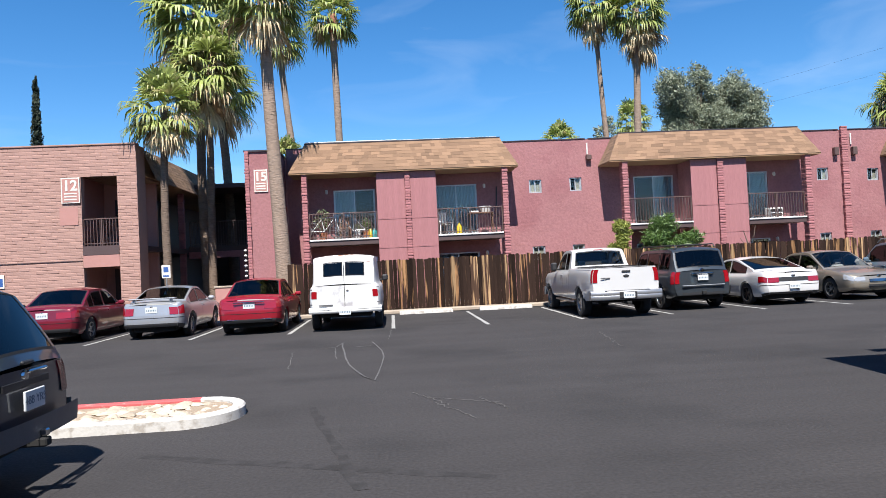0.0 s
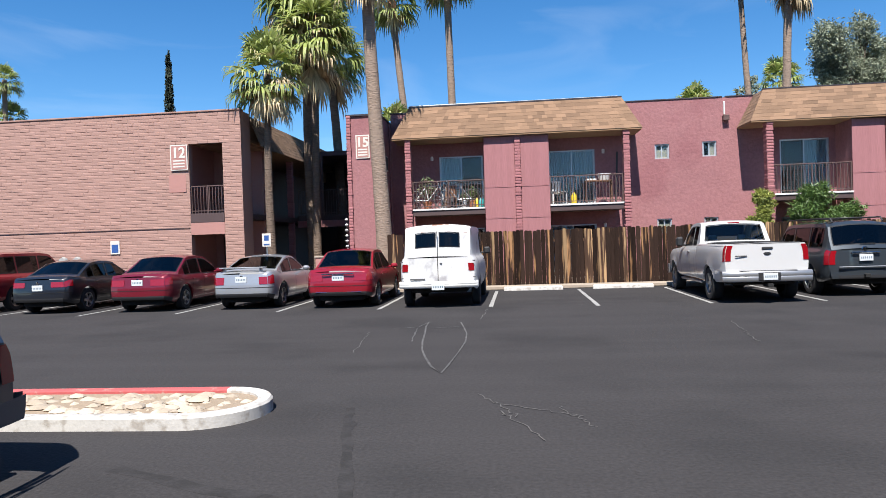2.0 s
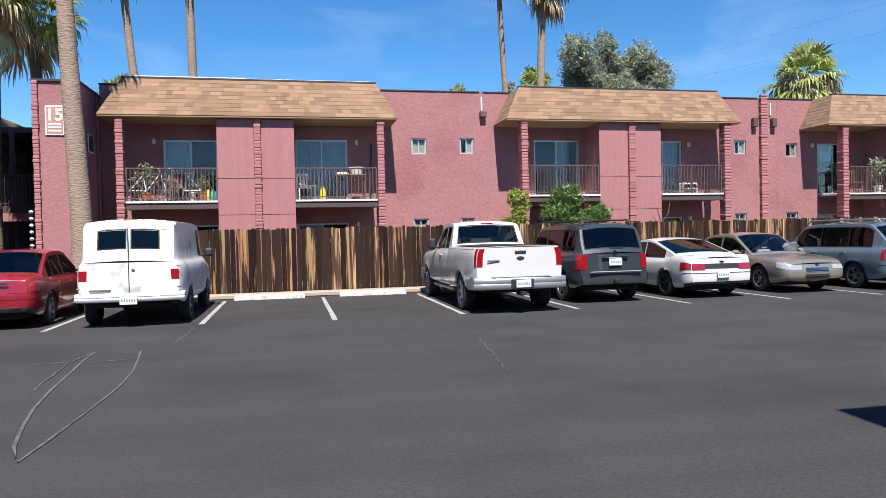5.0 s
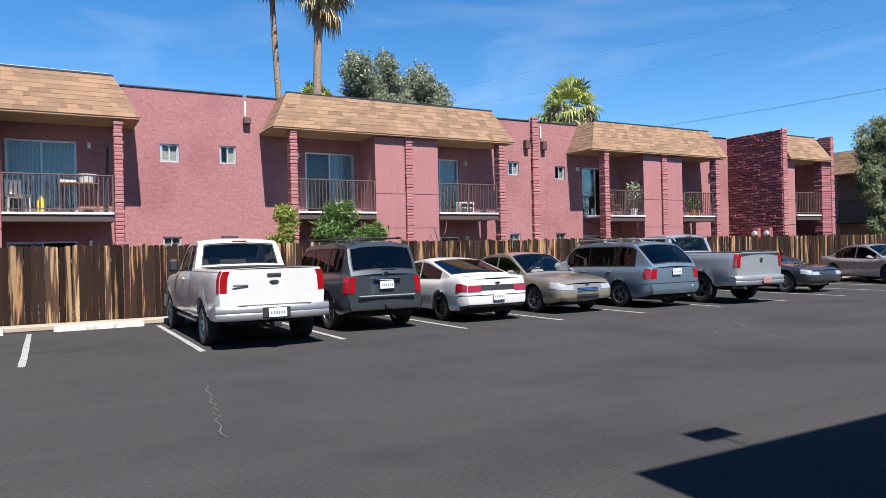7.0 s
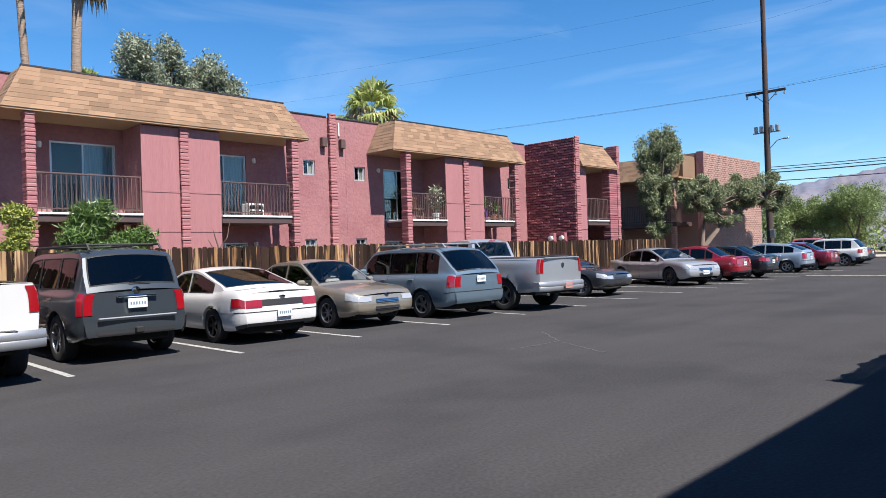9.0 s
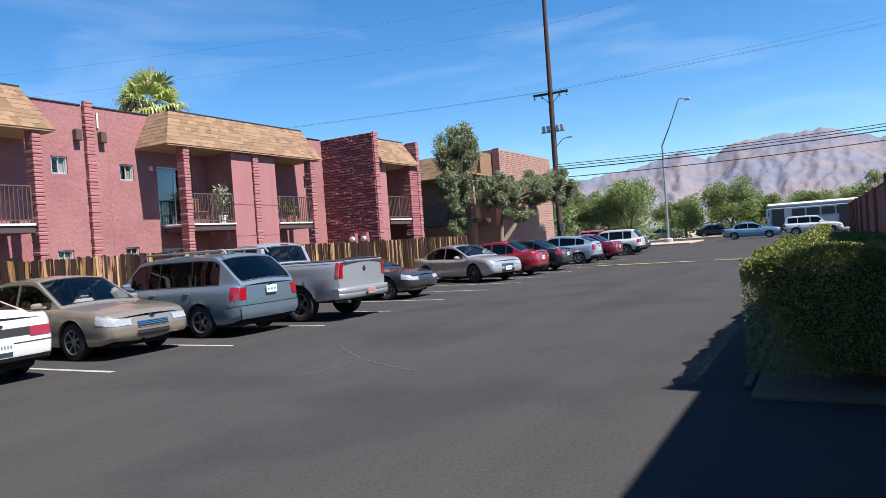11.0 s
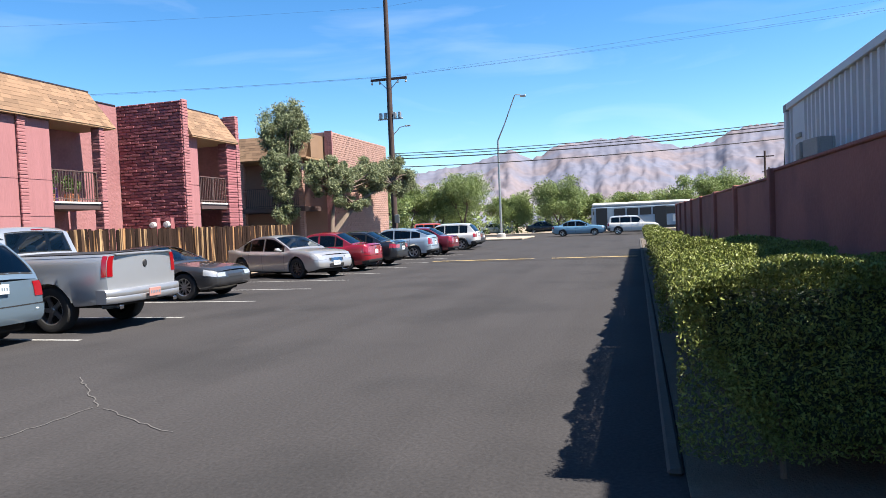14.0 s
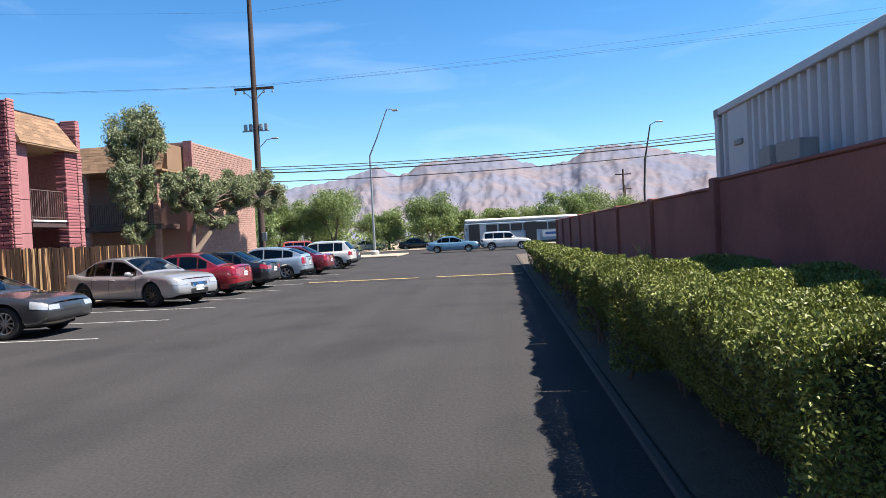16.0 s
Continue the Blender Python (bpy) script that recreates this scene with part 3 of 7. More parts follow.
def window_unit(name, x0, x1, z0, z1, y, halves=2, curtain=(), label="white-framed sliding window in a stucco wall", drape=None):
    """A framed window or sliding door that fills an opening in a wall facing -y."""
    t = thing(name, label, "window" if z1 - z0 < 1.2 else "sliding door", pose((x0 + x1) / 2, y + 0.08, z0), kind="structure")
    w, h, f = x1 - x0, z1 - z0, 0.045
    fr = MB()
    fr.box(-w / 2, -w / 2 + f, -0.04, 0.04, 0, h, 0.005).box(w / 2 - f, w / 2, -0.04, 0.04, 0, h, 0.005)
    fr.box(-w / 2 + f, w / 2 - f, -0.04, 0.04, 0, f, 0.005).box(-w / 2 + f, w / 2 - f, -0.04, 0.04, h - f, h, 0.005)
    part("window_frame", fr, M["alu"], t)
    for i in range(halves):
        a, b = -w / 2 + f + (w - 2 * f) * i / halves, -w / 2 + f + (w - 2 * f) * (i + 1) / halves
        g = boxes("pane", GL["pane"], t, (a + 0.02, b - 0.02, -0.004 + 0.02 * i, 0.004 + 0.02 * i, f + 0.02, h - f - 0.02))
        g.visible_shadow = False
        sh = MB()
        sh.box(a, a + 0.024, -0.012 + 0.02 * i, 0.016 + 0.02 * i, f, h - f).box(b - 0.024, b, -0.012 + 0.02 * i, 0.016 + 0.02 * i, f, h - f)
        part("sash", sh, M["alu"], t)
        if i in curtain:
            c = MB()
            m = 26
            c.grid([[(a + (b - a) * j / m, 0.045 + 0.02 * (j % 2), z) for j in range(m + 1)] for z in (0.03, h - 0.05)])
            part("curtain", c, M["curtain" if h > 1.2 else "blind"], t, "pale vertical blind" if h > 1.2 else "closed cream blind")
    return t


# ---- rose apartment building ----
YW = 28.85
H_TOP = 6.6
bld = thing("apartment_building", "two-storey rose stucco apartment building with shingled mansard bays", "building", pose(0, 0, 0))
SMALL = [(6.75, 7.28, 4.43, 4.98), (8.47, 8.98, 4.45, 5.01), (19.31, 19.82, 4.47, 5.0), (21.58, 22.1, 4.37, 4.9), (30.6, 31.05, 4.4, 4.95)]
LOW = [(6.77, 7.31, 1.65, 2.2), (8.47, 8.98, 1.65, 2.2), (19.31, 19.82, 1.65, 2.2), (21.58, 22.1, 1.65, 2.2)]
UPD = [(-1.35, 0.33, 2.86, 4.87), (2.81, 4.54, 2.86, 4.91), (11.21, 12.94, 2.93, 4.95), (15.55, 17.09, 2.93, 4.95), (23.0, 24.5, 2.88, 4.9), (27.45, 28.3, 2.88, 4.9)]
LOD = [(-1.35, 0.33, 0.08, 2.1), (2.81, 4.54, 0.08, 2.1), (11.21, 12.94, 0.08, 2.1), (15.55, 17.09, 0.08, 2.1), (23.0, 24.5, 0.08, 2.1)]
wl = wall_sheet(MB(), -3.2, 34.9, 0, H_TOP, SMALL + LOW + UPD + LOD, front(YW), 0.2)
part("wall", wl, M["stucco"], bld, "rose sand-finish stucco wall")
for i, h in enumerate(SMALL):
    window_unit("window_upper", *h, YW, 2, (0, 1) if i == 0 else (1,))
for h in LOW:
    window_unit("window_lower", *h, YW, 2, (0, 1))
for i, h in enumerate(UPD):
    window_unit("patio_door", *h, YW, 2, ((0,), (0, 1), (1,), (1,), (), ())[i], "aluminium sliding balcony door with vertical blinds" if i < 4 else "aluminium sliding balcony door")
for h in LOD:
    window_unit("patio_door", *h, YW, 2, (0,), "aluminium sliding patio door at ground floor")
# room surfaces coloured dark, standing for the dimness behind the panes
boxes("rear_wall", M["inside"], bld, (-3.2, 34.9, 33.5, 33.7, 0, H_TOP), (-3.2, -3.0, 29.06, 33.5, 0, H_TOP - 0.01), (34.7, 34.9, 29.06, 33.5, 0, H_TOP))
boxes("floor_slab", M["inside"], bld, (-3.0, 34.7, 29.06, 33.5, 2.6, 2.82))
tagged(boxes("roof_slab", M["coping"], None, (-3.0, 34.7, 29.06, 33.5, 6.2, 6.3)), "flat dark roof behind the parapet", "roof", kind="structure")
for a, b in ((-3.22, -2.2), (5.4, 9.22), (9.34, 10.4), (17.9, 20.36), (20.72, 23.0), (29.4, 31.9)):
    boxes("coping", M["coping"], bld, (a, b, YW - 0.03, YW + 0.23, H_TOP, H_TOP + 0.05), b=0.01)
# vertical joint, downpipe and pilaster
boxes("downpipe", M["white_plastic"], bld, (9.25, 9.31, YW - 0.06, YW - 0.003, 5.95, 6.45), b=0.02, label="white roof outlet pipe")
boxes("outlet_box", M["iron"], bld, (9.2, 9.42, YW - 0.2, YW - 0.003, 5.72, 5.93), b=0.02, label="dark outlet box")
boxes("downpipe", M["white_plastic"], bld, (20.86, 20.92, YW - 0.06, YW - 0.003, 5.95, 6.45), b=0.02, label="white roof outlet pipe")
boxes("outlet_box", M["iron"], bld, (20.05, 20.25, YW - 0.2, YW - 0.003, 5.5, 5.85), b=0.02, label="dark outlet box")
boxes("outlet_box", M["iron"], bld, (20.88, 21.08, YW - 0.2, YW - 0.003, 5.5, 5.85), b=0.02, label="dark outlet box")
for xs in (-2.9, 6.6, 8.1, 9.15, 18.9, 21.2):
    boxes("wall_joint", M["stucco"], bld, (xs - 0.012, xs + 0.012, YW - 0.006, YW - 0.001, 0.1, H_TOP - 0.02))


def block_post(parent, x0, x1, y0, y1, z0, z1, mat_="block_rose", bh=0.105, seed=1):
    rnd = random.Random(seed)
    mb = MB()
    z = z0
    while z < z1 - 0.01:
        zt = min(z + bh - 0.008, z1)
        e = rnd.uniform(-0.008, 0.012)
        s = rnd.uniform(-0.008, 0.008)
        mb.box(x0 - e + s, x1 + e + s, y0 - e, y1, z, zt, 0.018)
        z += bh
    mb.box(x0 + 0.012, x1 - 0.012, y0 + 0.012, y1 - 0.012, z0, z1)
    return part("block_post", mb, M[mat_], parent, "painted slump-block post")


def shingle_slope(mb, p00, p10, p01, p11, rows, step=0.30, seed=3):
    """Shingles over a four-sided slope: bottom-left, bottom-right, top-left, top-right."""
    rnd = random.Random(seed)
    A, B, C, D = (Vector(p) for p in (p00, p10, p01, p11))
    nrm = (B - A).cross(C - A).normalized()
    for i in range(rows):
        v0, v1 = i / rows, (i + 1) / rows
        l0, r0, l1, r1 = A.lerp(C, v0), B.lerp(D, v0), A.lerp(C, v1), B.lerp(D, v1)
        w = (r0 - l0).length
        x = -rnd.uniform(0, step)
        while x < w:
            ww = step * rnd.choice((0.5, 0.8, 1.0, 1.0, 1.5))
            u0, u1 = max(x, 0) / w, min(x + ww, w) / w
            if u1 - u0 > 0.002:
                t = rnd.uniform(0.006, 0.013)
                a, b = l0.lerp(r0, u0), l0.lerp(r0, u1)
                c, d = l1.lerp(r1, u0), l1.lerp(r1, u1)
                n = len(mb.v)
                a2, b2 = a + nrm * t, b + nrm * t
                c2, d2 = c + nrm * 0.004, d + nrm * 0.004
                mb.v += [tuple(q) for q in (a2, b2, d2, c2, a, b, d, c)]
                mb.f += [(n, n + 1, n + 2, n + 3), (n + 4, n + 5, n + 1, n), (n + 5, n + 6, n + 2, n + 1), (n + 7, n + 4, n, n + 3)]
            x += ww
    return mb


def mansard(parent, x0, x1, yf, yt, zb, zt, yb, inset=0.62, seed=5, left=True, right=True):
    il, ir = (inset if left else 0), (inset if right else 0)
    m = thing("mansard", "", "") if parent is None else None
    core = MB()
    A = [(x0, yf, zb), (x1, yf, zb), (x1, yb, zb), (x0, yb, zb)]
    B = [(x0 + il, yt, zt), (x1 - ir, yt, zt), (x1 - ir, yb, zt), (x0 + il, yb, zt)]
    core.quad(*B)
    for i in range(4):
        j = (i + 1) % 4
        core.quad(A[i], A[j], B[j], B[i])
    part("mansard_deck", core, M["soffit"], parent)
    boxes("soffit", M["soffit"], parent, (x0 + 0.01, x1 - 0.01, yf + 0.01, yb, zb - 0.05, zb - 0.002), label="tan boarded soffit")
    sh = MB()
    shingle_slope(sh, A[0], A[1], B[0], B[1], 9, 0.34, seed)
    if left:
        shingle_slope(sh, A[3], A[0], B[3], B[0], 9, 0.34, seed + 1)
    if right:
        shingle_slope(sh, A[1], A[2], B[1], B[2], 9, 0.34, seed + 2)
    o = part("shingle", sh, M["shingle"], parent, "mottled tan asphalt shingles")
    o["kind"] = "stuff"
    boxes("roof_edge", M["coping"], parent, (x0 + il - 0.02, x1 - ir + 0.02, yt - 0.02, yt + 0.1, zt, zt + 0.04))


def railing(x0, x1, y, z, h=1.02, mat_="iron"):
    t = thing("balcony_railing", "dark iron balcony railing with thin upright bars", "railing", pose(x0, y, z), "balcony railings")
    w = x1 - x0
    boxes("top_rail", M[mat_], t, (0, w, -0.025, 0.025, h - 0.04, h), b=0.008)
    boxes("bottom_rail", M[mat_], t, (0, w, -0.015, 0.015, 0.08, 0.11))
    n = max(2, round(w / 0.115))
    me = MB().box(-0.011, 0.011, -0.011, 0.011, 0.0, h - 0.03).mesh("baluster", M[mat_])
    for i in range(n + 1):
        b = part("baluster", me, None, t)
        b.location = (w * i / n, 0, 0)
    for i in (0, 0.5, 1):
        boxes("rail_post", M[mat_], t, (w * i - 0.02, w * i + 0.02, -0.02, 0.02, -0.12, h + 0.01))
    return t


def balcony(parent, x0, x1, y0, z, yb=None):
    yb = yb or YW
    boxes("balcony_slab", M["brown_trim_and_shade"], parent, (x0, x1, y0, yb - 0.003, z - 0.25, z - 0.06), b=0.008, label="dark brown balcony edge beam")
    boxes("balcony_deck", M["white_trim"], parent, (x0, x1, y0 - 0.04, yb - 0.003, z - 0.06, z), b=0.006, label="pale balcony deck edge")


def wall_lamp(x, z, y=None):
    y = YW if y is None else y
    t = thing("wall_lamp", "small white wall lamp beside a balcony door", "wall lamp", pose(x, y, z), "balcony lamps")
    boxes("base_plate", M["white_trim"], t, (-0.05, 0.05, -0.02, -0.001, -0.06, 0.06), b=0.005)
    part("shade", MB().lathe([(0.0, -0.09), (0.045, -0.09), (0.055, -0.02), (0.05, 0.06), (0.0, 0.08)], 12, at=(0, -0.075, 0)), M["white_plastic"], t, smooth=40)


def bay(xl, pan, xr, mx, z, mid, seed, zb=5.42):
    """One bay: posts, closet panels, two balconies, mansard."""
    yf = 27.5
    b = thing("building_bay", "shingle-roofed balcony bay with rose closet panels and block posts", "building bay", pose(0, 0, 0), "balcony bays")
    block_post(b, xl[0], xl[1], 27.36, 27.72, 0.05, zb - 0.05, seed=seed)
    block_post(b, xr[0], xr[1], 27.36, 27.72, 0.05, zb - 0.05, seed=seed + 1)
    block_post(b, mid[0], mid[1], yf - 0.09, yf - 0.004, 0.05, zb - 0.05, seed=seed + 2)
    boxes("closet", M["stucco"], b, (pan[0] + 0.03, pan[1] - 0.03, yf + 0.03, YW - 0.004, 0.05, zb - 0.06))
    for a0, a1 in ((pan[0], mid[0] - 0.004), (mid[1] + 0.004, pan[1])):
        for z0, z1 in ((0.05, 2.40), (2.415, 3.53), (3.545, zb - 0.07)):
            boxes("panel", M["wood_panel"], b, (a0, a1, yf, yf + 0.028, z0 + 0.004, z1 - 0.004), b=0.006, label="rose painted plywood panel")
        for zz in (2.41, 3.54):
            boxes("panel_batten", M["wood_panel"], b, (a0 + 0.005, a1 - 0.005, yf - 0.012, yf - 0.002, zz - 0.02, zz + 0.012))
        boxes("panel_head", M["brown_trim_and_shade"], b, (a0, a1, yf - 0.02, yf + 0.02, zb - 0.068, zb - 0.052))
    balcony(b, xl[1] + 0.01, pan[0] - 0.004, 27.47, z)
    balcony(b, pan[1] + 0.004, xr[0] - 0.01, 27.47, z)
    mansard(b, mx[0], mx[1], 27.30, 27.85, zb, 6.62, YW - 0.004, seed=seed)
    railing(xl[1] + 0.03, pan[0] - 0.03, 27.56, z)
    railing(pan[1] + 0.03, xr[0] - 0.03, 27.56, z)
    return b


bay((-2.46, -2.24), (0.43, 2.77), (5.38, 5.61), (-2.93, 6.05), 2.83, (1.54, 1.75), 11)
bay((10.25, 10.48), (13.12, 15.46), (17.9, 18.14), (9.72, 18.55), 2.91, (14.2, 14.45), 21, 5.45)
bay((22.88, 23.12), (25.1, 27.35), (29.31, 29.55), (22.2, 30.05), 2.86, (26.1, 26.38), 31, 5.43)
boxes("roof_sealant", M["white_plastic"], bld, (-2.3, 1.3, 27.84, 28.0, 6.665, 6.70), (1.2, 5.3, 27.84, 27.88, 6.665, 6.68), b=0.008, label="white sealant along the roof edge")
for x in (-1.62, 4.85, 10.95, 17.35, 22.72, 28.55):
    wall_lamp(x, 4.82)
for x in (4.85, 17.35):
    wall_lamp(x, 2.05)
# pilaster between bays
pil = thing("pilaster", "rose block pilaster running up the wall", "pilaster", pose(0, 0, 0), kind="structure")
block_post(pil, 20.4, 20.68, YW - 0.16, YW - 0.004, 0.05, 6.75, seed=41)

# fin wall and end bay
endb = thing("end_bay", "brick fin wall with an end balcony under a shingled mansard", "building bay", pose(0, 0, 0))
boxes("fin_core", M["mortar_dark"], endb, (32.0, 32.3, 26.05, YW - 0.004, 0.05, 6.6))
fb = block_courses(MB(), -(YW - 0.005), -26.03, 0.05, 6.62, west(32.0), bl=0.38, bh=0.118, joint=0.018, proud=0.04, wob=0.022, rnd=random.Random(51))
o = part("brick", fb, M["block_dark"], endb, "rough dark rose brick courses")
o["kind"] = "stuff"
block_post(endb, 31.985, 32.3, 25.98, 26.06, 0.05, 6.66, seed=52)
boxes("end_wall", M["stucco"], endb, (35.5, 35.72, 26.6, YW, 0.05, 6.45), (32.3, 35.5, YW - 0.3, YW - 0.01, 0.05, 6.45))
boxes("closet", M["stucco"], endb, (32.3, 33.0, 26.16, YW - 0.3, 0.05, 5.3))
boxes("panel", M["wood_panel"], endb, (32.31, 32.99, 26.12, 26.157, 0.05, 2.4), (32.31, 32.99, 26.12, 26.157, 2.42, 3.5), (32.31, 32.99, 26.12, 26.157, 3.52, 5.3), b=0.006)
balcony(endb, 33.01, 34.78, 26.08, 2.86, YW - 0.3)
block_post(endb, 34.8, 35.48, 26.0, 26.4, 0.05, 5.3, "block_dark", seed=53)
block_post(endb, 35.5, 35.74, 25.98, 26.58, 0.05, 6.5, seed=54)
mansard(endb, 32.31, 35.49, 25.85, 26.45, 5.35, 6.45, YW - 0.3, 0.5, 61, left=False)
boxes("pale_panel", M["cream"], endb, (34.1, 34.75, YW - 0.34, YW - 0.302, 4.2, 5.2), label="cream wall panel")
railing(33.04, 34.76, 26.14, 2.86)
window_unit("window_end", 34.2, 34.65, 3.75, 4.25, YW - 0.46, 2, ())

# ---- entrance block with number 15 ----
e15 = thing("stair_block", "narrow rose stucco stair block with a number sign", "building", pose(0, 0, 0))
boxes("wall", M["stucco"], e15, (-4.28, -3.22, 26.62, 33.0, 0, 6.2))
block_post(e15, -4.42, -4.26, 26.54, 26.8, 0.02, 6.22, seed=71)
boxes("coping", M["coping"], e15, (-4.44, -3.18, 26.56, 33.0, 6.2, 6.26))
boxes("downpipe", M["stucco"], e15, (-3.215, -3.15, 28.4, 28.5, 0.1, 6.2), b=0.02)
ev = thing("window_side", "small white-framed window in the stair block", "window", pose(-3.2, 27.6, 4.3), kind="structure")
boxes("window_frame", M["white_trim"], ev, (0.0, 0.03, -0.25, 0.25, 0, 0.55), b=0.005)
boxes("pane", M["plastic"], ev, (0.031, 0.036, -0.21, 0.21, 0.04, 0.51))


def number_sign(x, y, z, w, h, text):
    t = thing("number_sign", f"pale building sign with the number {text}", "sign", pose(x, y, z))
    boxes("board", M["sign_white"], t, (-w / 2, w / 2, 0.0, 0.03, -h / 2, h / 2), b=0.006)
    boxes("field", M["sign_rose"], t, (-w / 2 + 0.04, w / 2 - 0.04, -0.006, -0.002, -h / 2 + 0.04, h / 2 - 0.04))
    cu = bpy.data.curves.new("number", 'FONT')
    cu.body, cu.size, cu.align_x, cu.align_y, cu.extrude = text, h * 0.56, 'CENTER', 'CENTER', 0.004
    cu.offset = h * 0.016
    cu.materials.append(M["sign_white"])
    n = new("number", cu)
    n.parent = t
    n.matrix_local = pose(0, -0.012, h * 0.17, 90)
    for k in range(3):
        boxes("text_bar", M["sign_white"], t, (-w * 0.34, w * 0.34, -0.012, -0.007, -h * 0.38 + k * h * 0.115, -h * 0.38 + k * h * 0.115 + 0.05))


number_sign(-3.84, 26.58, 5.1, 0.5, 0.84, "15")
number_sign(-10.72, 26.58, 5.02, 0.66, 0.94, "12")

# ---- brick building with number 12 ----
Y12 = 26.65
b12 = thing("brick_building", "two-storey tan-pink slump-block building with a recessed corner porch", "building", pose(0, 0, 0))
P12 = [(-10.37, -9.08, 2.95, 5.56), (-10.37, -9.08, 0.03, 2.17)]
part("wall", wall_sheet(MB(), -21.5, -8.36, 0, 6.66, P12, front(Y12), 0.25), M["mortar_pink"], b12)
o = part("slump_block", block_courses(MB(), -21.5, -8.36, 0.0, 6.66, front(Y12), bl=0.41, bh=0.125, joint=0.010, proud=0.008, holes=P12 + [(-10.37, -9.08, 2.17, 2.95)], rnd=random.Random(81)), M["block_pink"], b12, "tan-pink slump blocks in staggered courses")
o["kind"] = "stuff"
boxes("floor_beam", M["brown_trim_and_shade"], b12, (-10.37, -9.08, Y12 - 0.03, Y12 + 0.25, 2.62, 2.95), label="dark floor beam of the porch")
boxes("spandrel", M["sign_rose"], b12, (-10.37, -9.08, Y12 - 0.02, Y12 + 0.25, 2.17, 2.615))
boxes("porch_wall", M["sign_rose"], b12, (-10.7, -8.6, 29.4, 29.6, 0.05, 6.3), (-10.75, -10.65, Y12 + 0.26, 29.4, 0.05, 6.3))
boxes("porch_floor", M["brown_trim_and_shade"], b12, (-10.64, -8.37, Y12 + 0.26, 29.4, 2.7, 2.9))
boxes("porch_ceiling", M["soffit"], b12, (-10.64, -8.37, Y12 + 0.26, 29.4, 5.6, 5.7))
boxes("porch_window", M["plastic"], b12, (-10.2, -9.85, 29.36, 29.395, 3.8, 4.9), label="dark porch window")
boxes("porch_door", M["brown_trim_and_shade"], b12, (-10.3, -9.5, 29.35, 29.395, 0.1, 2.1), label="dark ground-floor door")
boxes("coping", M["mortar_pink"], b12, (-21.5, -8.34, Y12 - 0.04, Y12 + 0.3, 6.66, 6.72), b=0.01)
boxes("patch", M["sign_rose"], b12, (-11.15, -10.5, Y12 - 0.024, Y12 - 0.018, 3.75, 4.4), label="repainted rose patch on the blocks")
boxes("wall_seam", M["brown_trim_and_shade"], b12, (-21.5, -10.4, Y12 - 0.03, Y12 - 0.018, 2.42, 2.44))
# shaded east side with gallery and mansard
# side wall coloured dark brown to carry the gallery's deep shade
boxes("side_wall", M["brown_trim_and_shade"], b12, (-10.6, -10.4, 29.7, 44, 0, 6.5))
boxes("gallery_floor", M["brown_trim_and_shade"], b12, (-10.4, -8.4, 29.62, 44, 2.68, 2.9))
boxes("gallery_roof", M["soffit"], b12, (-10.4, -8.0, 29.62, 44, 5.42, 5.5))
boxes("corner_pier", M["mortar_pink"], b12, (-8.8, -8.36, Y12 + 0.255, Y12 + 0.9, 0, 6.66))
for yy in (32.5, 36.5, 40.5):
    block_post(b12, -8.65, -8.4, yy, yy + 0.25, 0, 5.42, seed=int(yy))
shm = MB()
shingle_slope(shm, (-7.95, Y12 + 0.9, 5.42), (-7.95, 44, 5.42), (-8.45, Y12 + 0.9, 6.62), (-8.45, 44, 6.62), 9, 0.34, 91)
o = part("shingle", shm, M["shingle"], b12, "mottled tan asphalt shingles")
o["kind"] = "stuff"
boxes("mansard_deck", M["shingle"], b12, (-10.4, -8.46, Y12 + 0.9, 44, 5.51, 6.62))
railing(-10.36, -9.1, Y12 + 0.12, 2.95)
# block wall further west
boxes("west_wall", M["block_pink"], b12, (-30, -21.5, 28.5, 28.8, 0, 5.2))
# bridge and shaded court between the buildings
brd = thing("walkway_bridge", "shaded upper walkway bridging the courtyard", "walkway", pose(0, 0, 0))
boxes("deck", M["brown_trim_and_shade"], brd, (-8.35, -4.3, 33.0, 34.6, 2.75, 3.0), b=0.01)
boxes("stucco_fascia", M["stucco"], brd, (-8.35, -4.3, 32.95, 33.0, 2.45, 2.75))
# back and court walls: the courtyard's shade is put into their dark colour
boxes("back_wall", M["brown_trim_and_shade"], brd, (-8.35, -3.2, 38.0, 38.2, 0, 6.4))
boxes("court_wall", M["brown_trim_and_shade"], brd, (-10.6, -8.0, 44.05, 44.25, 0, 6.4))
boxes("roof", M["brown_trim_and_shade"], brd, (-8.35, -3.2, 33.3, 38.0, 5.7, 5.9))
boxes("post", M["stucco"], brd, (-6.1, -5.75, 33.02, 33.3, 0, 2.75))
boxes("post", M["brown_trim_and_shade"], brd, (-7.3, -7.15, 33.05, 33.2, 3.0, 5.7))
boxes("door", M["plastic"], brd, (-6.6, -5.7, 37.94, 37.995, 3.0, 5.0))
railing(-8.3, -4.35, 33.06, 3.0, 1.15)
lw = thing("low_planter_wall", "low rose block planter wall with a small sign", "planter wall", pose(-4.75, 25.95, 0))
boxes("wall", M["sign_rose"], lw, (-0.75, 0.35, -0.1, 0.1, 0, 1.2), b=0.02)
boxes("cap", M["concrete"], lw, (-0.78, 0.38, -0.13, 0.13, 1.2, 1.26), b=0.01)

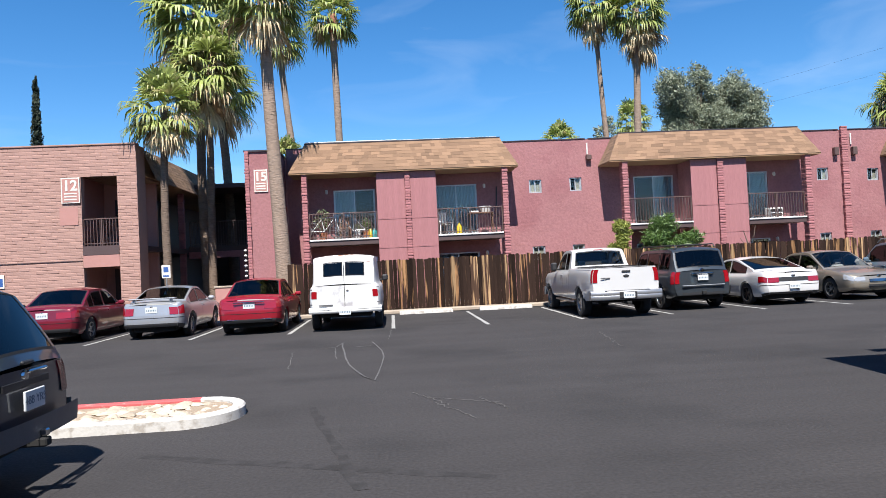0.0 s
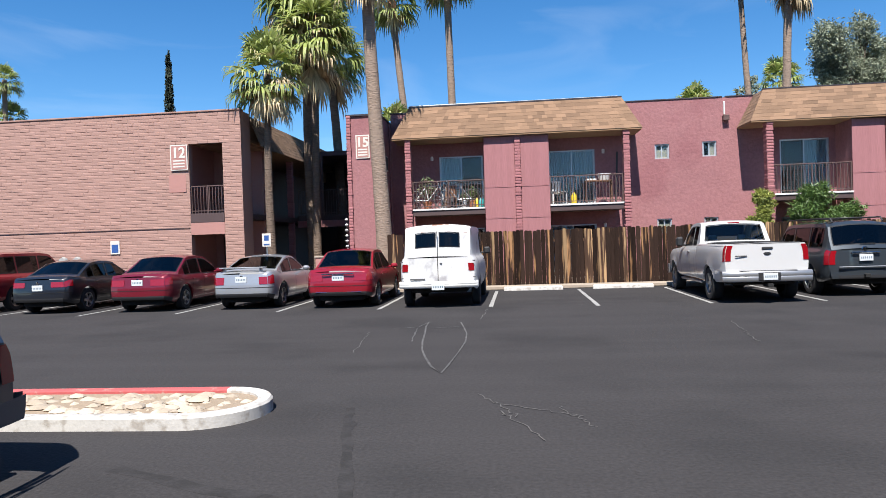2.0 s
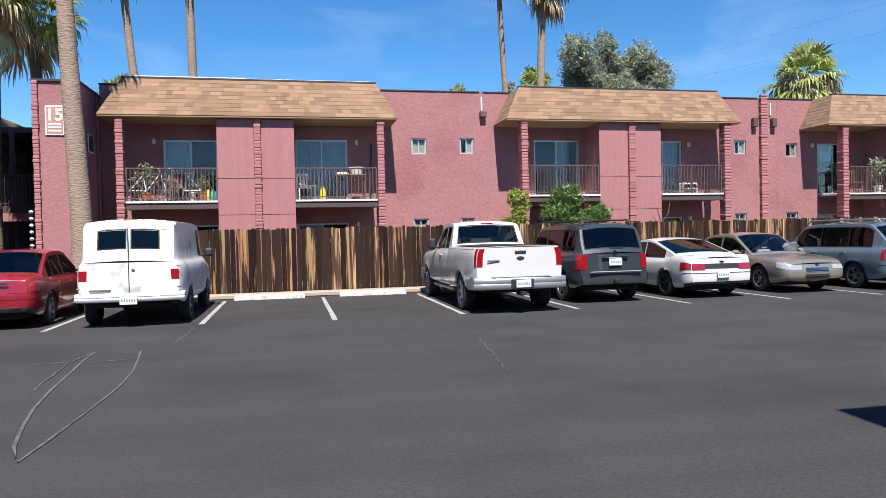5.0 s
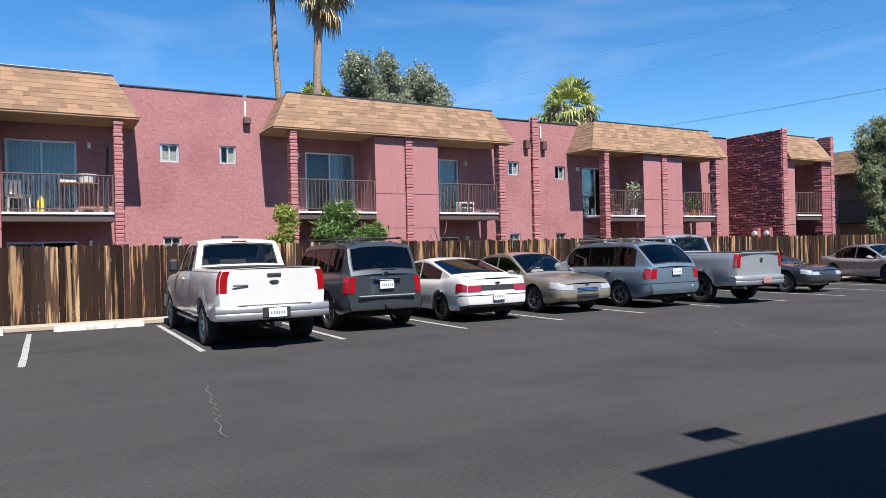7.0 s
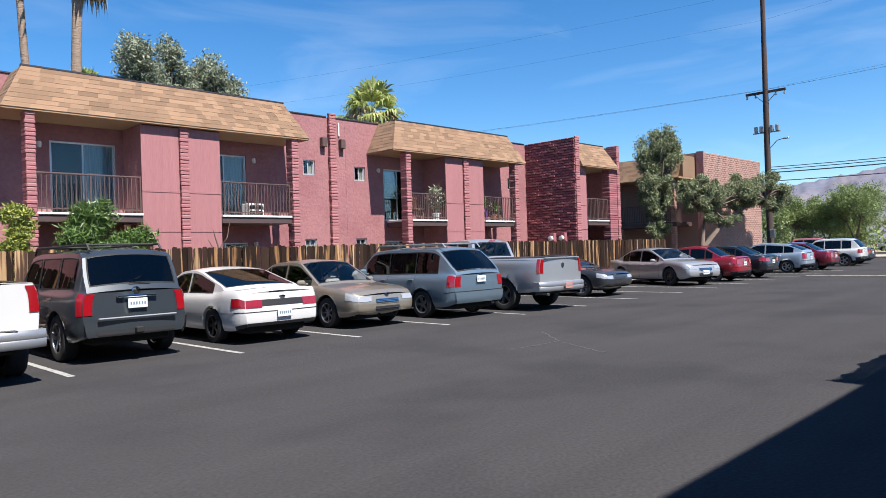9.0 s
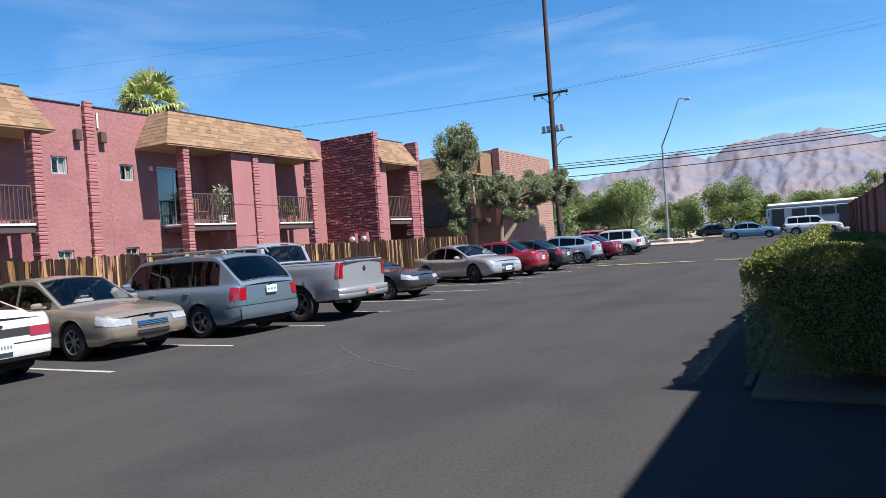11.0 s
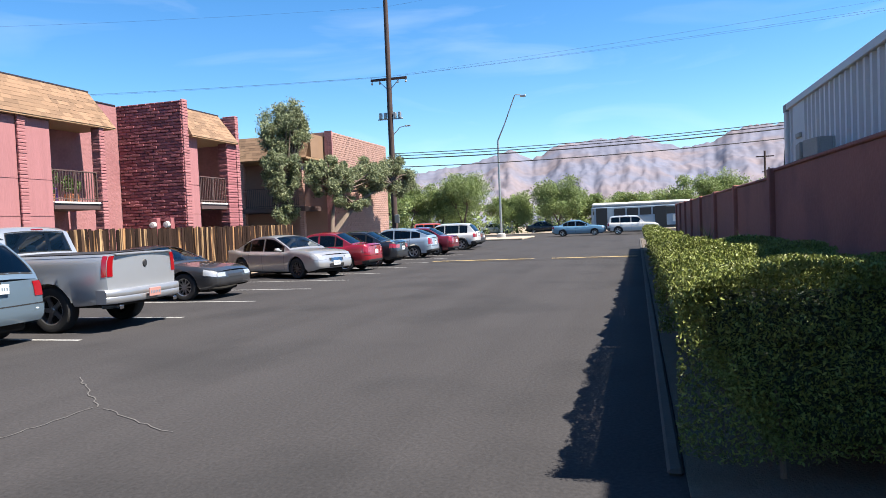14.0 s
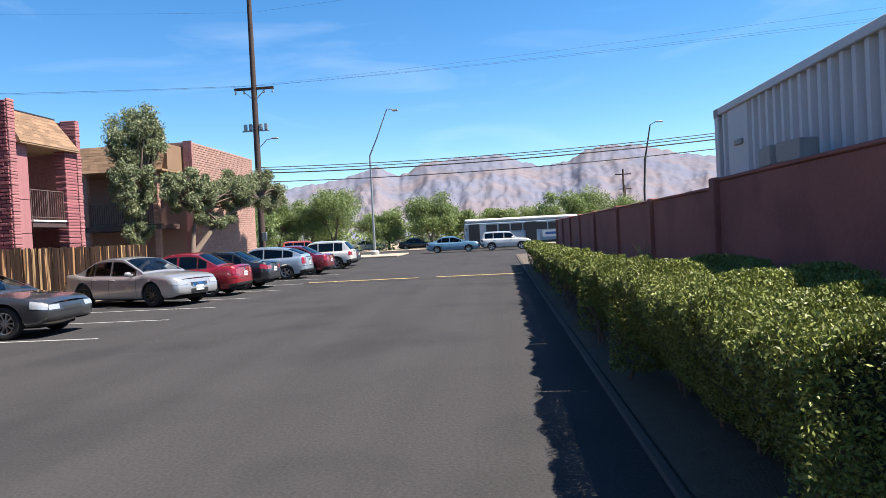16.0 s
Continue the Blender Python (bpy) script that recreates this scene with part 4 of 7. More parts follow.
# ---- fence ----
fence = thing("wooden_fence", "weathered dark brown dog-ear plank fence with bare streaks", "fence", pose(0, 0, 0))
_planks = []
for k in range(8):
    h, wd = 1.80 + 0.007 * k, 0.134
    mb = MB()
    e = 0.03
    pts = [(-wd / 2, 0.0), (wd / 2, 0.0), (wd / 2, h - e), (wd / 2 - e, h), (-wd / 2 + e, h), (-wd / 2, h - e)]
    mb.quad(*[(x, -0.009, z) for x, z in pts])
    mb.quad(*[(x, 0.009, z) for x, z in pts][::-1])
    for i in range(6):
        j = (i + 1) % 6
        mb.quad((pts[i][0], -0.009, pts[i][1]), (pts[i][0], 0.009, pts[i][1]), (pts[j][0], 0.009, pts[j][1]), (pts[j][0], -0.009, pts[j][1]))
    _planks.append(mb)
_pl_dark = [m.mesh("plank", M["fence"]) for m in _planks]
_pl_bare = [m.mesh("plank", M["fence_light"]) for m in _planks]
rf = random.Random(5)
xx = -2.75
_end = 38.75
_i = 0
while xx < _end:
    far = xx > 10
    bare = rf.random() < (0.05 if xx < 9 else 0.13)
    if abs(xx - 3.1) < 0.075 or 3.75 < xx < 3.95 or 4.3 < xx < 4.45:
        bare = True
    me = rf.choice(_pl_bare if bare else _pl_dark)
    p = part("plank", me, None, fence)
    p.location = (xx, 25.26 + rf.uniform(-0.008, 0.008), 0.08)
    p.rotation_euler = (rf.uniform(-0.01, 0.01), rf.uniform(-0.012, 0.012), rf.uniform(-0.05, 0.05))
    xx += 0.139
    _i += 1
for z in (0.4, 1.5):
    boxes("rail", M["timber"], fence, (-2.8, 29.9, 25.285, 25.33, z, z + 0.09), (30.0, 38.8, 25.285, 25.33, z, z + 0.09))
for k in range(18):
    boxes("fence_post", M["timber"], fence, (-2.7 + k * 2.44, -2.61 + k * 2.44, 25.335, 25.42, 0.05, 1.85))

# ---- vehicles ----
ROWS_V = [0, .08, .16, .3, .45, .6, .72, .82, .9, .96, 1.0, 1.04, 1.10, 1.3, 1.6, 1.84, 1.93, 2.0, 2.10, 2.4, 2.7, 2.94, 3.0]


class CarShape:
    """The skin of a car: P(x, v) with x along the car and v from the sill (0) over the belt (1) and the roof edge (2) to the centre line (3)."""

    def __init__(s, c):
        s.c = c
        s.L, s.W, s.H = c["L"], c["W"], c["H"]
        s.hw, s.hl = s.W / 2, s.L / 2
        s.belt, s.roof = c["belt"], c["roof"]
        s.bx, s.bz = [p[0] for p in s.belt], [p[1] for p in s.belt]
        s.rx, s.rz = [p[0] for p in s.roof], [p[1] for p in s.roof]
        s.sill = c.get("sill", 0.24)
        s.wr = c["wr"]
        s.ax = (c["rear"], c["front"])
        s.tum = c.get("tum", 0.26)
        s.rp = c.get("rp", [(0.2, 0.10), (0.4, 0.0), (0.6, 0.0), (1.0, 0.06)])
        s.fp = c.get("fp", [(0.2, -0.10), (0.4, 0.0), (0.55, 0.0), (0.9, -0.10)])
        s.corner = c.get("corner", 0.13)
        s.crown = c.get("crown", 0.035)
        s.flare = c.get("flare", 0.0)

    def P(s, x, v, off=0.0):
        u = min(abs(x) / s.hl, 1.0)
        w = s.hw * (1 - 0.045 * u ** 4 - s.corner * u ** 22)
        zb = float(np.interp(x, s.bx, s.bz))
        zr = float(np.interp(x, s.rx, s.rz)) if s.rx[0] <= x <= s.rx[-1] else zb
        hz = max(zr - zb, 0.0)
        arch = 0.0
        for a in s.ax:
            r = s.wr + 0.055
            if abs(x - a) < r:
                arch = max(arch, s.wr + math.sqrt(r * r - (x - a) ** 2) * 1.02)
        lo = s.sill + 0.10 * u ** 10
        wb = w * 0.915
        if v <= 1:
            z = lo + (zb - lo) * v
            y = w * float(np.interp(v, [0, .08, .2, .45, .62, .82, .93, 1], [.93, .965, .985, 1.0, .998, .985, .96, .915]))
            if s.flare and arch:
                y += s.flare * max(0.0, 1 - max(z - arch, 0) / 0.12)
            if z < arch:
                z = arch
        elif v <= 2:
            k = v - 1
            z = zb + hz * 0.955 * k + 0.0
            y = wb - s.tum * hz * k - 0.015 * min(k * 10, 1) * (hz > 0.02)
        else:
            q = v - 2
            ye = wb - s.tum * hz - 0.015 * (hz > 0.02)
            y = ye * (1 - q)
            z = zb + hz * (0.955 + 0.045 * (1 - (1 - q) ** 3)) + s.crown * (1 - (1 - q) ** 2)
        t = min(max((-x - (s.hl - 0.5)) / 0.5, 0), 1) ** 2
        X = x + t * float(np.interp(z, [p[0] for p in s.rp], [p[1] for p in s.rp]))
        t = min(max((x - (s.hl - 0.6)) / 0.6, 0), 1) ** 2
        X += t * float(np.interp(z, [p[0] for p in s.fp], [p[1] for p in s.fp]))
        # plan bow of the ends
        t = min(max((abs(x) - (s.hl - 0.4)) / 0.4, 0), 1)
        X -= math.copysign(1, x) * t * 0.07 * (y / s.hw) ** 2
        if off:
            if v <= 2:
                y += off
                z += off * 0.3 * (v > 1)
            else:
                z += off
        return X, y, z

    def cap(s, end, v, u, off=0.0):
        X, y, z = s.P(end * s.hl, v)
        yy = u * y
        X += end * (0.07 * ((y / s.hw) ** 2 - (yy / s.hw) ** 2)) + end * off
        return X, yy, z

    def patch(s, x0, x1, v0, v1, side, off=0.004, nx=6, nv=5):
        rows = []
        for i in range(nv + 1):
            v = v0 + (v1 - v0) * i / nv
            rows.append([(lambda p: (p[0], p[1] * side, p[2]))(s.P(x0 + (x1 - x0) * j / nx, v, off)) for j in range(nx + 1)])
        return rows

    def cap_patch(s, end, v0, v1, u0, u1, off=0.006, nu=6, nv=4):
        return [[s.cap(end, v0 + (v1 - v0) * i / nv, u0 + (u1 - u0) * j / nu, off) for j in range(nu + 1)] for i in range(nv + 1)]


def wheel_meshes(r, w, style, rimmat):
    ty = MB()
    ty.lathe([(r * 0.62, -w / 2 + .01), (r * 0.66, -w / 2), (r * 0.93, -w / 2 + .005), (r * 0.985, -w / 2 + .03), (r, -w / 4), (r, w / 4), (r * 0.985, w / 2 - .03), (r * 0.93, w / 2 - .005), (r * 0.66, w / 2), (r * 0.62, w / 2 - .01), (r * 0.6, 0), (r * 0.62, -w / 2 + .01)], 28, "y")
    rm = MB()
    ro = r * 0.645
    rm.lathe([(ro * 0.9, w * 0.1), (ro * 0.93, w / 2 - .012), (ro, w / 2 - .004), (ro * 1.01, w / 2 - .02)], 28, "y")
    rm.lathe([(0, w * 0.36), (ro * 0.16, w * 0.36), (ro * 0.22, w * 0.30), (ro * 0.24, w * 0.1)], 14, "y")
    n = style
    for k in range(n):
        a = 2 * math.pi * k / n
        ca, sa = math.cos(a), math.sin(a)
        hw_ = ro * (0.17 if n <= 6 else 0.085)
        pts = []
        for rr, yy, ww in ((ro * 0.18, w * 0.33, 1.0), (ro * 0.55, w * 0.36, 0.8), (ro * 0.95, w * 0.40, 1.05)):
            for s_ in (-1, 1):
                pts.append((rr * ca - s_ * hw_ * ww * sa, yy, rr * sa + s_ * hw_ * ww * ca))
        back = [(p[0], p[1] - 0.035, p[2]) for p in pts]
        n0 = len(rm.v)
        rm.v += pts + back
        for i in (0, 2):
            rm.f += [(n0 + i, n0 + i + 1, n0 + i + 3, n0 + i + 2), (n0 + i, n0 + i + 2, n0 + i + 8, n0 + i + 6), (n0 + i + 1, n0 + i + 7, n0 + i + 9, n0 + i + 3)]
    dk = MB()
    dk.lathe([(0, w * 0.08), (ro * 0.93, w * 0.08)], 20, "y")
    return ty.mesh("tyre", M["tyre"], 40, True), rm.mesh("rim", rimmat, 35), dk.mesh("brake_disc", M["under"])


def rbox(mb, x0, x1, y0, y1, z0, z1, b):
    return mb.box(min(x0, x1), max(x0, x1), min(y0, y1), max(y0, y1), z0, z1, b)


def build_car(name, label, c, m, category="car"):
    s = CarShape(c)
    t = thing(name, label, category, m)
    pm = c["paint"]
    # windows: (kind, x0, x1, v0, v1)
    wins = c["wins"]
    st = {round(x, 3) for x in np.linspace(-s.hl, s.hl, 46)}
    for a in s.ax:
        for k in np.linspace(-1, 1, 13):
            st.add(round(a + (s.wr + 0.055) * math.sin(k * math.pi / 2), 3))
    for k in (0.02, 0.05, 0.1, 0.18, 0.3):
        st |= {round(-s.hl + k, 3), round(s.hl - k, 3)}
    must = {round(q, 3) for w in wins for q in (w[1], w[2])} | {round(p[0], 3) for p in s.belt + s.roof if abs(p[0]) <= s.hl}
    st = {x for x in st if all(abs(x - q) > 0.012 for q in must)} | must
    st = sorted(x for x in st if -s.hl <= x <= s.hl)
    vv = sorted(set(ROWS_V) | {q for w in wins for q in w[3:5]})
    body = MB()
    for side in (1, -1):
        n = len(body.v)
        for v in vv:
            for x in st:
                p = s.P(x, v)
                body.v.append((p[0], p[1] * side, p[2]))
        nx = len(st)
        for i in range(len(vv) - 1):
            cv = (vv[i] + vv[i + 1]) / 2
            for j in range(nx - 1):
                cx = (st[j] + st[j + 1]) / 2
                if any(w[1] < cx < w[2] and w[3] < cv < w[4] for w in wins):
                    continue
                a = n + i * nx + j
                q = (a, a + 1, a + nx + 1, a + nx)
                body.f.append(q if side == -1 else q[::-1])
    for end in (-1, 1):
        rows = [[s.cap(end, v, u) for u in (-1, -.75, -.5, -.25, 0, .25, .5, .75, 1)] for v in (q for q in vv if q <= 1)]
        body.grid(rows, flip=(end == 1))
    part("body", body, pm, t, smooth=38, fix=True)
    # panes
    for kind, x0, x1, v0, v1, gk in wins:
        if v0 >= 2:
            mb = MB()
            for side in (1, -1):
                mb.grid(s.patch(x0, x1, v0, v1, side, -0.002, 8, 6), flip=side == 1)
            if v1 > 2.98:
                g = part(kind, mb, GL[gk], t, smooth=60, fix=True)
                g.visible_shadow = False
            else:
                for side in (1, -1):
                    g = part(kind, MB().grid(s.patch(x0, x1, v0, v1, side, -0.002, 8, 6)), GL[gk], t, smooth=60, fix=True)
        else:
            for side in (1, -1):
                g = part(kind, MB().grid(s.patch(x0, x1, v0, v1, side, -0.004, 8, 5)), GL[gk], t, smooth=60, fix=True)
    # dark rubber round each pane
    for kind, x0, x1, v0, v1, gk in wins:
        vm = (v0 + min(v1, 2.9)) / 2
        ln_ = (Vector(s.P(x1, vm)) - Vector(s.P(x0, vm))).length
        xm = (x0 + x1) / 2
        hv = (Vector(s.P(xm, v1)) - Vector(s.P(xm, v0))).length
        g_ = 0.022
        dx, dv = g_ * (x1 - x0) / max(ln_, .05), g_ * (v1 - v0) / max(hv, .05)
        whole = v1 > 2.98
        gm = {1: MB(), -1: MB()}
        for side in (1, -1):
            top_v = v1 if whole else v1 + dv
            fl = (side == 1) if v0 >= 2 else False
            gm[side].grid(s.patch(x0 - dx, x0, v0 - dv, top_v, side, .003, 1, 7), flip=fl)
            gm[side].grid(s.patch(x1, x1 + dx, v0 - dv, top_v, side, .003, 1, 7), flip=fl)
            gm[side].grid(s.patch(x0, x1, v0 - dv, v0, side, .003, 8, 1), flip=fl)
            if not whole:
                gm[side].grid(s.patch(x0, x1, v1, v1 + dv, side, .003, 8, 1), flip=fl)
        if whole:
            gm[1].f += [tuple(q + len(gm[1].v) for q in f) for f in gm[-1].f]
            gm[1].v += gm[-1].v
            part("window_rubber", gm[1], M["gasket"], t)
        else:
            for side in (1, -1):
                part("window_rubber", gm[side], M["gasket"], t)
    # underside and cabin
    ub = MB().box(-s.hl + .25, s.hl - .35, -(s.hw - .29), s.hw - .29, s.sill - .05, max(0.62, s.sill + 0.3), 0.04)
    part("underbody", ub, M["under"], t)
    if c.get("seats", True):
        zc = float(np.interp(0, s.bx, s.bz))
        for y in (-1, 1):
            se = MB().box(0.0, 0.16, y * .38 - .22, y * .38 + .22, 0.5, zc + 0.12, 0.06).box(0.03, 0.12, y * .38 - .12, y * .38 + .12, zc + 0.12, zc + 0.30, 0.04)
            part("seat", se, M["seat"], t).location.x = c.get("seat_x", 0.0)
        if c.get("rear_seat") is not None:
            part("rear_seat", MB().box(0, 0.16, -s.hw * .68, s.hw * .68, 0.5, zc + 0.06, 0.06), M["seat"], t).location.x = c["rear_seat"]
        part("dashboard", MB().box(c["ws"] - 0.45, c["ws"] + 0.05, -s.hw * .78, s.hw * .78, 0.55, float(np.interp(c["ws"], s.bx, s.bz)) - 0.03, 0.05), M["plastic"], t)
    # wheels
    tm, rm, dm = wheel_meshes(s.wr, c.get("tw", 0.21), c.get("spokes", 5), M[c.get("rim", "rim")])
    for a in s.ax:
        for side in (1, -1):
            w = new("wheel")
            w.empty_display_size = 0.1
            w.parent = t
            y = side * (s.hw - 0.02 - c.get("tw", 0.21) / 2)
            w.matrix_local = pose(a, y, s.wr) if side == 1 else pose(a, y, s.wr, 0, 0, 180)
            part("tyre", tm, None, w)
            part("rim", rm, None, w)
            part("brake_disc", dm, None, w)
    # door seams and handles
    for x, v1 in c.get("seams", []):
        for side in (1, -1):
            part("door_seam", MB().grid(s.patch(x - .005, x + .005, .10, v1, side, .003, 1, 9)), M["under"], t)
    for x in c.get("handles", []):
        for side in (1, -1):
            p = s.P(x, .86)
            h = MB()
            rbox(h, p[0] - .09, p[0] + .09, side * (p[1] - .01), side * (p[1] + .028), p[2] - .016, p[2] + .016, .012)
            part("door_handle", h, M[c.get("handle_mat", "plastic")] if c.get("handle_mat") else pm, t)
    if "mirror" in c:
        x = c["mirror"]
        for side in (1, -1):
            p = s.P(x, 1.0)
            h = MB()
            rbox(h, x - .06, x + .09, side * (p[1] + .05), side * (p[1] + .25), p[2] + .02, p[2] + .02 + c.get("mh", .15), .045)
            rbox(h, x - .01, x + .05, side * (p[1] - .03), side * (p[1] + .08), p[2] + .03, p[2] + .08, .015)
            part("side_mirror", h, M[c["mirror_mat"]] if "mirror_mat" in c else pm, t)
    # tail lamps
    for lamp in c.get("tail", []):
        v0, v1, u0, ln, mt = lamp
        for side in (1, -1):
            mb = MB()
            mb.grid(s.cap_patch(-1, v0, v1, side * u0, side * 1.0, .010), flip=side == -1)
            if ln:
                mb.grid(s.patch(-s.hl, -s.hl + ln, v0, v1, side, .010), flip=side == -1)
            part("tail_lamp", mb, M[mt], t, smooth=50)
    for lamp in c.get("head", []):
        v0, v1, u0, ln, mt = lamp
        for side in (1, -1):
            mb = MB()
            mb.grid(s.cap_patch(1, v0, v1, side * u0, side * 1.0, .010))
            if ln:
                mb.grid(s.patch(s.hl - ln, s.hl, v0, v1, side, .010))
            part("head_lamp", mb, M[mt], t, smooth=50)
    # trim bands on the ends: (end, v0, v1, u, side length, material, name, proud)
    for end, v0, v1, u, ln, mt, nm, pr in c.get("bands", []):
        mb = MB()
        mb.grid(s.cap_patch(end, v0, v1, -u, u, pr, 10, 4), flip=end == 1)
        if ln:
            for side in (1, -1):
                a, b = (-s.hl, -s.hl + ln) if end < 0 else (s.hl - ln, s.hl)
                mb.grid(s.patch(a, b, v0, v1, side, pr), flip=side == 1)
        part(nm, mb, pm if mt is None else M[mt], t, smooth=50)
    # side bands: (x0, x1, v0, v1, material, name)
    for x0, x1, v0, v1, mt, nm in c.get("side_bands", []):
        for side in (1, -1):
            part(nm, MB().grid(s.patch(x0, x1, v0, v1, side, .007, 20, 3)), pm if mt is None else M[mt], t, smooth=50)
    # roof bands on the centre surface: (x0, x1, v0, material, name)
    for x0, x1, v0, mt, nm in c.get("top_bands", []):
        mb = MB()
        for side in (1, -1):
            mb.grid(s.patch(x0, x1, v0, 3.0, side, .012, 12, 6))
        part(nm, mb, M[mt], t, smooth=50)
    # bumper bars for trucks
    for end, z0, z1, d, mt in c.get("bars", []):
        mb = MB()
        n = 14
        rows = []
        for k in range(n + 1):
            y = s.hw * .98 * (2 * k / n - 1)
            x = s.hl + d - 0.10 * (abs(y) / s.hw) ** 3 - 0.06 * (abs(y) / s.hw) ** 16
            zm = (z0 + z1) / 2
            rows.append([(end * (x - a), y, z) for a, z in ((.22, z0), (.03, z0), (.008, z0 + .03), (0, zm - .02), (.012, zm), (.0, zm + .02), (.005, z1 - .03), (.03, z1), (.22, z1), (.22, z0))])
        mb.grid(rows)
        mb.quad(*rows[0][:-1]).quad(*rows[-1][:-1])
        part("bumper", mb, M[mt], t, smooth=40, fix=True)
    # plate
    if "plate" in c:
        end, z, u = c["plate"][:3]
        v = (z - s.sill - .1) / (float(np.interp(end * s.hl, s.bx, s.bz)) - s.sill - .1)
        X = s.cap(end, max(0, min(1, v)), 0)[0] + end * (c["plate"][3] if len(c["plate"]) > 3 else 0.0)
        pl = MB()
        rbox(pl, X, X + end * .02, -.155 + u, .155 + u, z - .078, z + .078, .006)
        pp = part("number_plate", pl, M[c.get("plate_mat", "plate")], t)
        if c.get("plate_text"):
            cu = bpy.data.curves.new("plate_text", 'FONT')
            cu.body, cu.size, cu.align_x, cu.align_y, cu.extrude = c["plate_text"], 0.095, 'CENTER', 'CENTER', 0.001
            cu.materials.append(M["plate_ink"])
            tx = new("plate_text", cu)
            tx.parent = pp
            tx.matrix_local = pose(X + end * .0225, u, z, 90, 0, -90 if end < 0 else 90)
        else:
            for k in range(6):
                yk = -.11 + .044 * k + u
                part("plate_character", MB().box(min(X + end * .0195, X + end * .0225), max(X + end * .0195, X + end * .0225), yk - .011, yk + .011, z - .024, z + .024), M["plate_ink"], pp)
    if "badge" in c:
        end, z, w, h, mt = c["badge"]
        v = (z - s.sill - .1) / (float(np.interp(end * s.hl, s.bx, s.bz)) - s.sill - .1)
        X = s.cap(end, max(0, min(1, v)), 0)[0]
        bg = MB().lathe([(0, .02), (.8, .018), (1, .0)], 20, "x")
        bg.v = [(X + end * a, b * w, z + cc * h) for a, b, cc in bg.v]
        part("emblem", bg, M[mt], t, smooth=40)
    if c.get("rack"):
        z = s.H + 0.02
        for y in (-1, 1):
            part("roof_rail", MB().tube([(c["rack"][0], y * s.hw * .62, z - .03), (c["rack"][0] + .1, y * s.hw * .62, z + .07), (c["rack"][1] - .15, y * s.hw * .64, z + .07), (c["rack"][1], y * s.hw * .64, z - .05)], .02, 8), M[c.get("rack_mat", "plastic")], t, smooth=40)
        for x in (c["rack"][0] + .3, c["rack"][1] - .5):
            part("cross_bar", MB().box(x - .03, x + .03, -s.hw * .63, s.hw * .63, z + .055, z + .085, .01), M[c.get("rack_mat", "plastic")], t)
    if c.get("spoiler"):
        x, z, w = c["spoiler"]
        sp = MB().box(x - .11, x + .11, -w, w, z, z + .03, .012)
        for y in (-w * .8, w * .8):
            sp.box(x - .05, x + .05, y - .03, y + .03, z - .14, z + .003, .01)
        part("spoiler", sp, pm, t)
    for nm, mt, bx in c.get("extra", []):
        part(nm, MB().box(*bx, 0.012), pm if mt is None else M[mt], t)
    return t, s


PAINT = dict(
    white=paint("white_car_paint", (0.64, 0.64, 0.64)), van_white=mat("chalky_white_paint", (0.70, 0.70, 0.70), 0.55, var=0.08, scale=1.5, var2=0.06, scale2=14, bump=0.05, coat=0.2, col2=(0.40, 0.39, 0.40), mix=(0.57, 0.66), mscale=2.4, local=True),
    red=paint("bright_red_paint", (0.30, 0.007, 0.020), 0.2), darkred=paint("maroon_paint", (0.20, 0.008, 0.022), 0.3), silver=paint("silver_paint", (0.52, 0.54, 0.57), 0.6), gold=paint("champagne_paint", (0.40, 0.35, 0.28), 0.6),
    bluegrey=paint("ice_blue_paint", (0.19, 0.27, 0.34), 0.55), grey=paint("graphite_paint", (0.050, 0.061, 0.072), 0.4), dgrey=paint("charcoal_paint", (0.060, 0.062, 0.068), 0.5), black=paint("black_paint", (0.010, 0.012, 0.018), 0.1),
    navy=paint("dusty_navy_paint", (0.018, 0.030, 0.055), 0.3, 0.45), ltsilver=paint("pale_silver_paint", (0.50, 0.50, 0.51), 0.55), ltblue=paint("pale_blue_paint", (0.42, 0.52, 0.62), 0.5), blue=paint("steel_blue_paint", (0.16, 0.33, 0.47), 0.4), orange=paint("orange_car_paint", (0.55, 0.07, 0.02), 0.1))


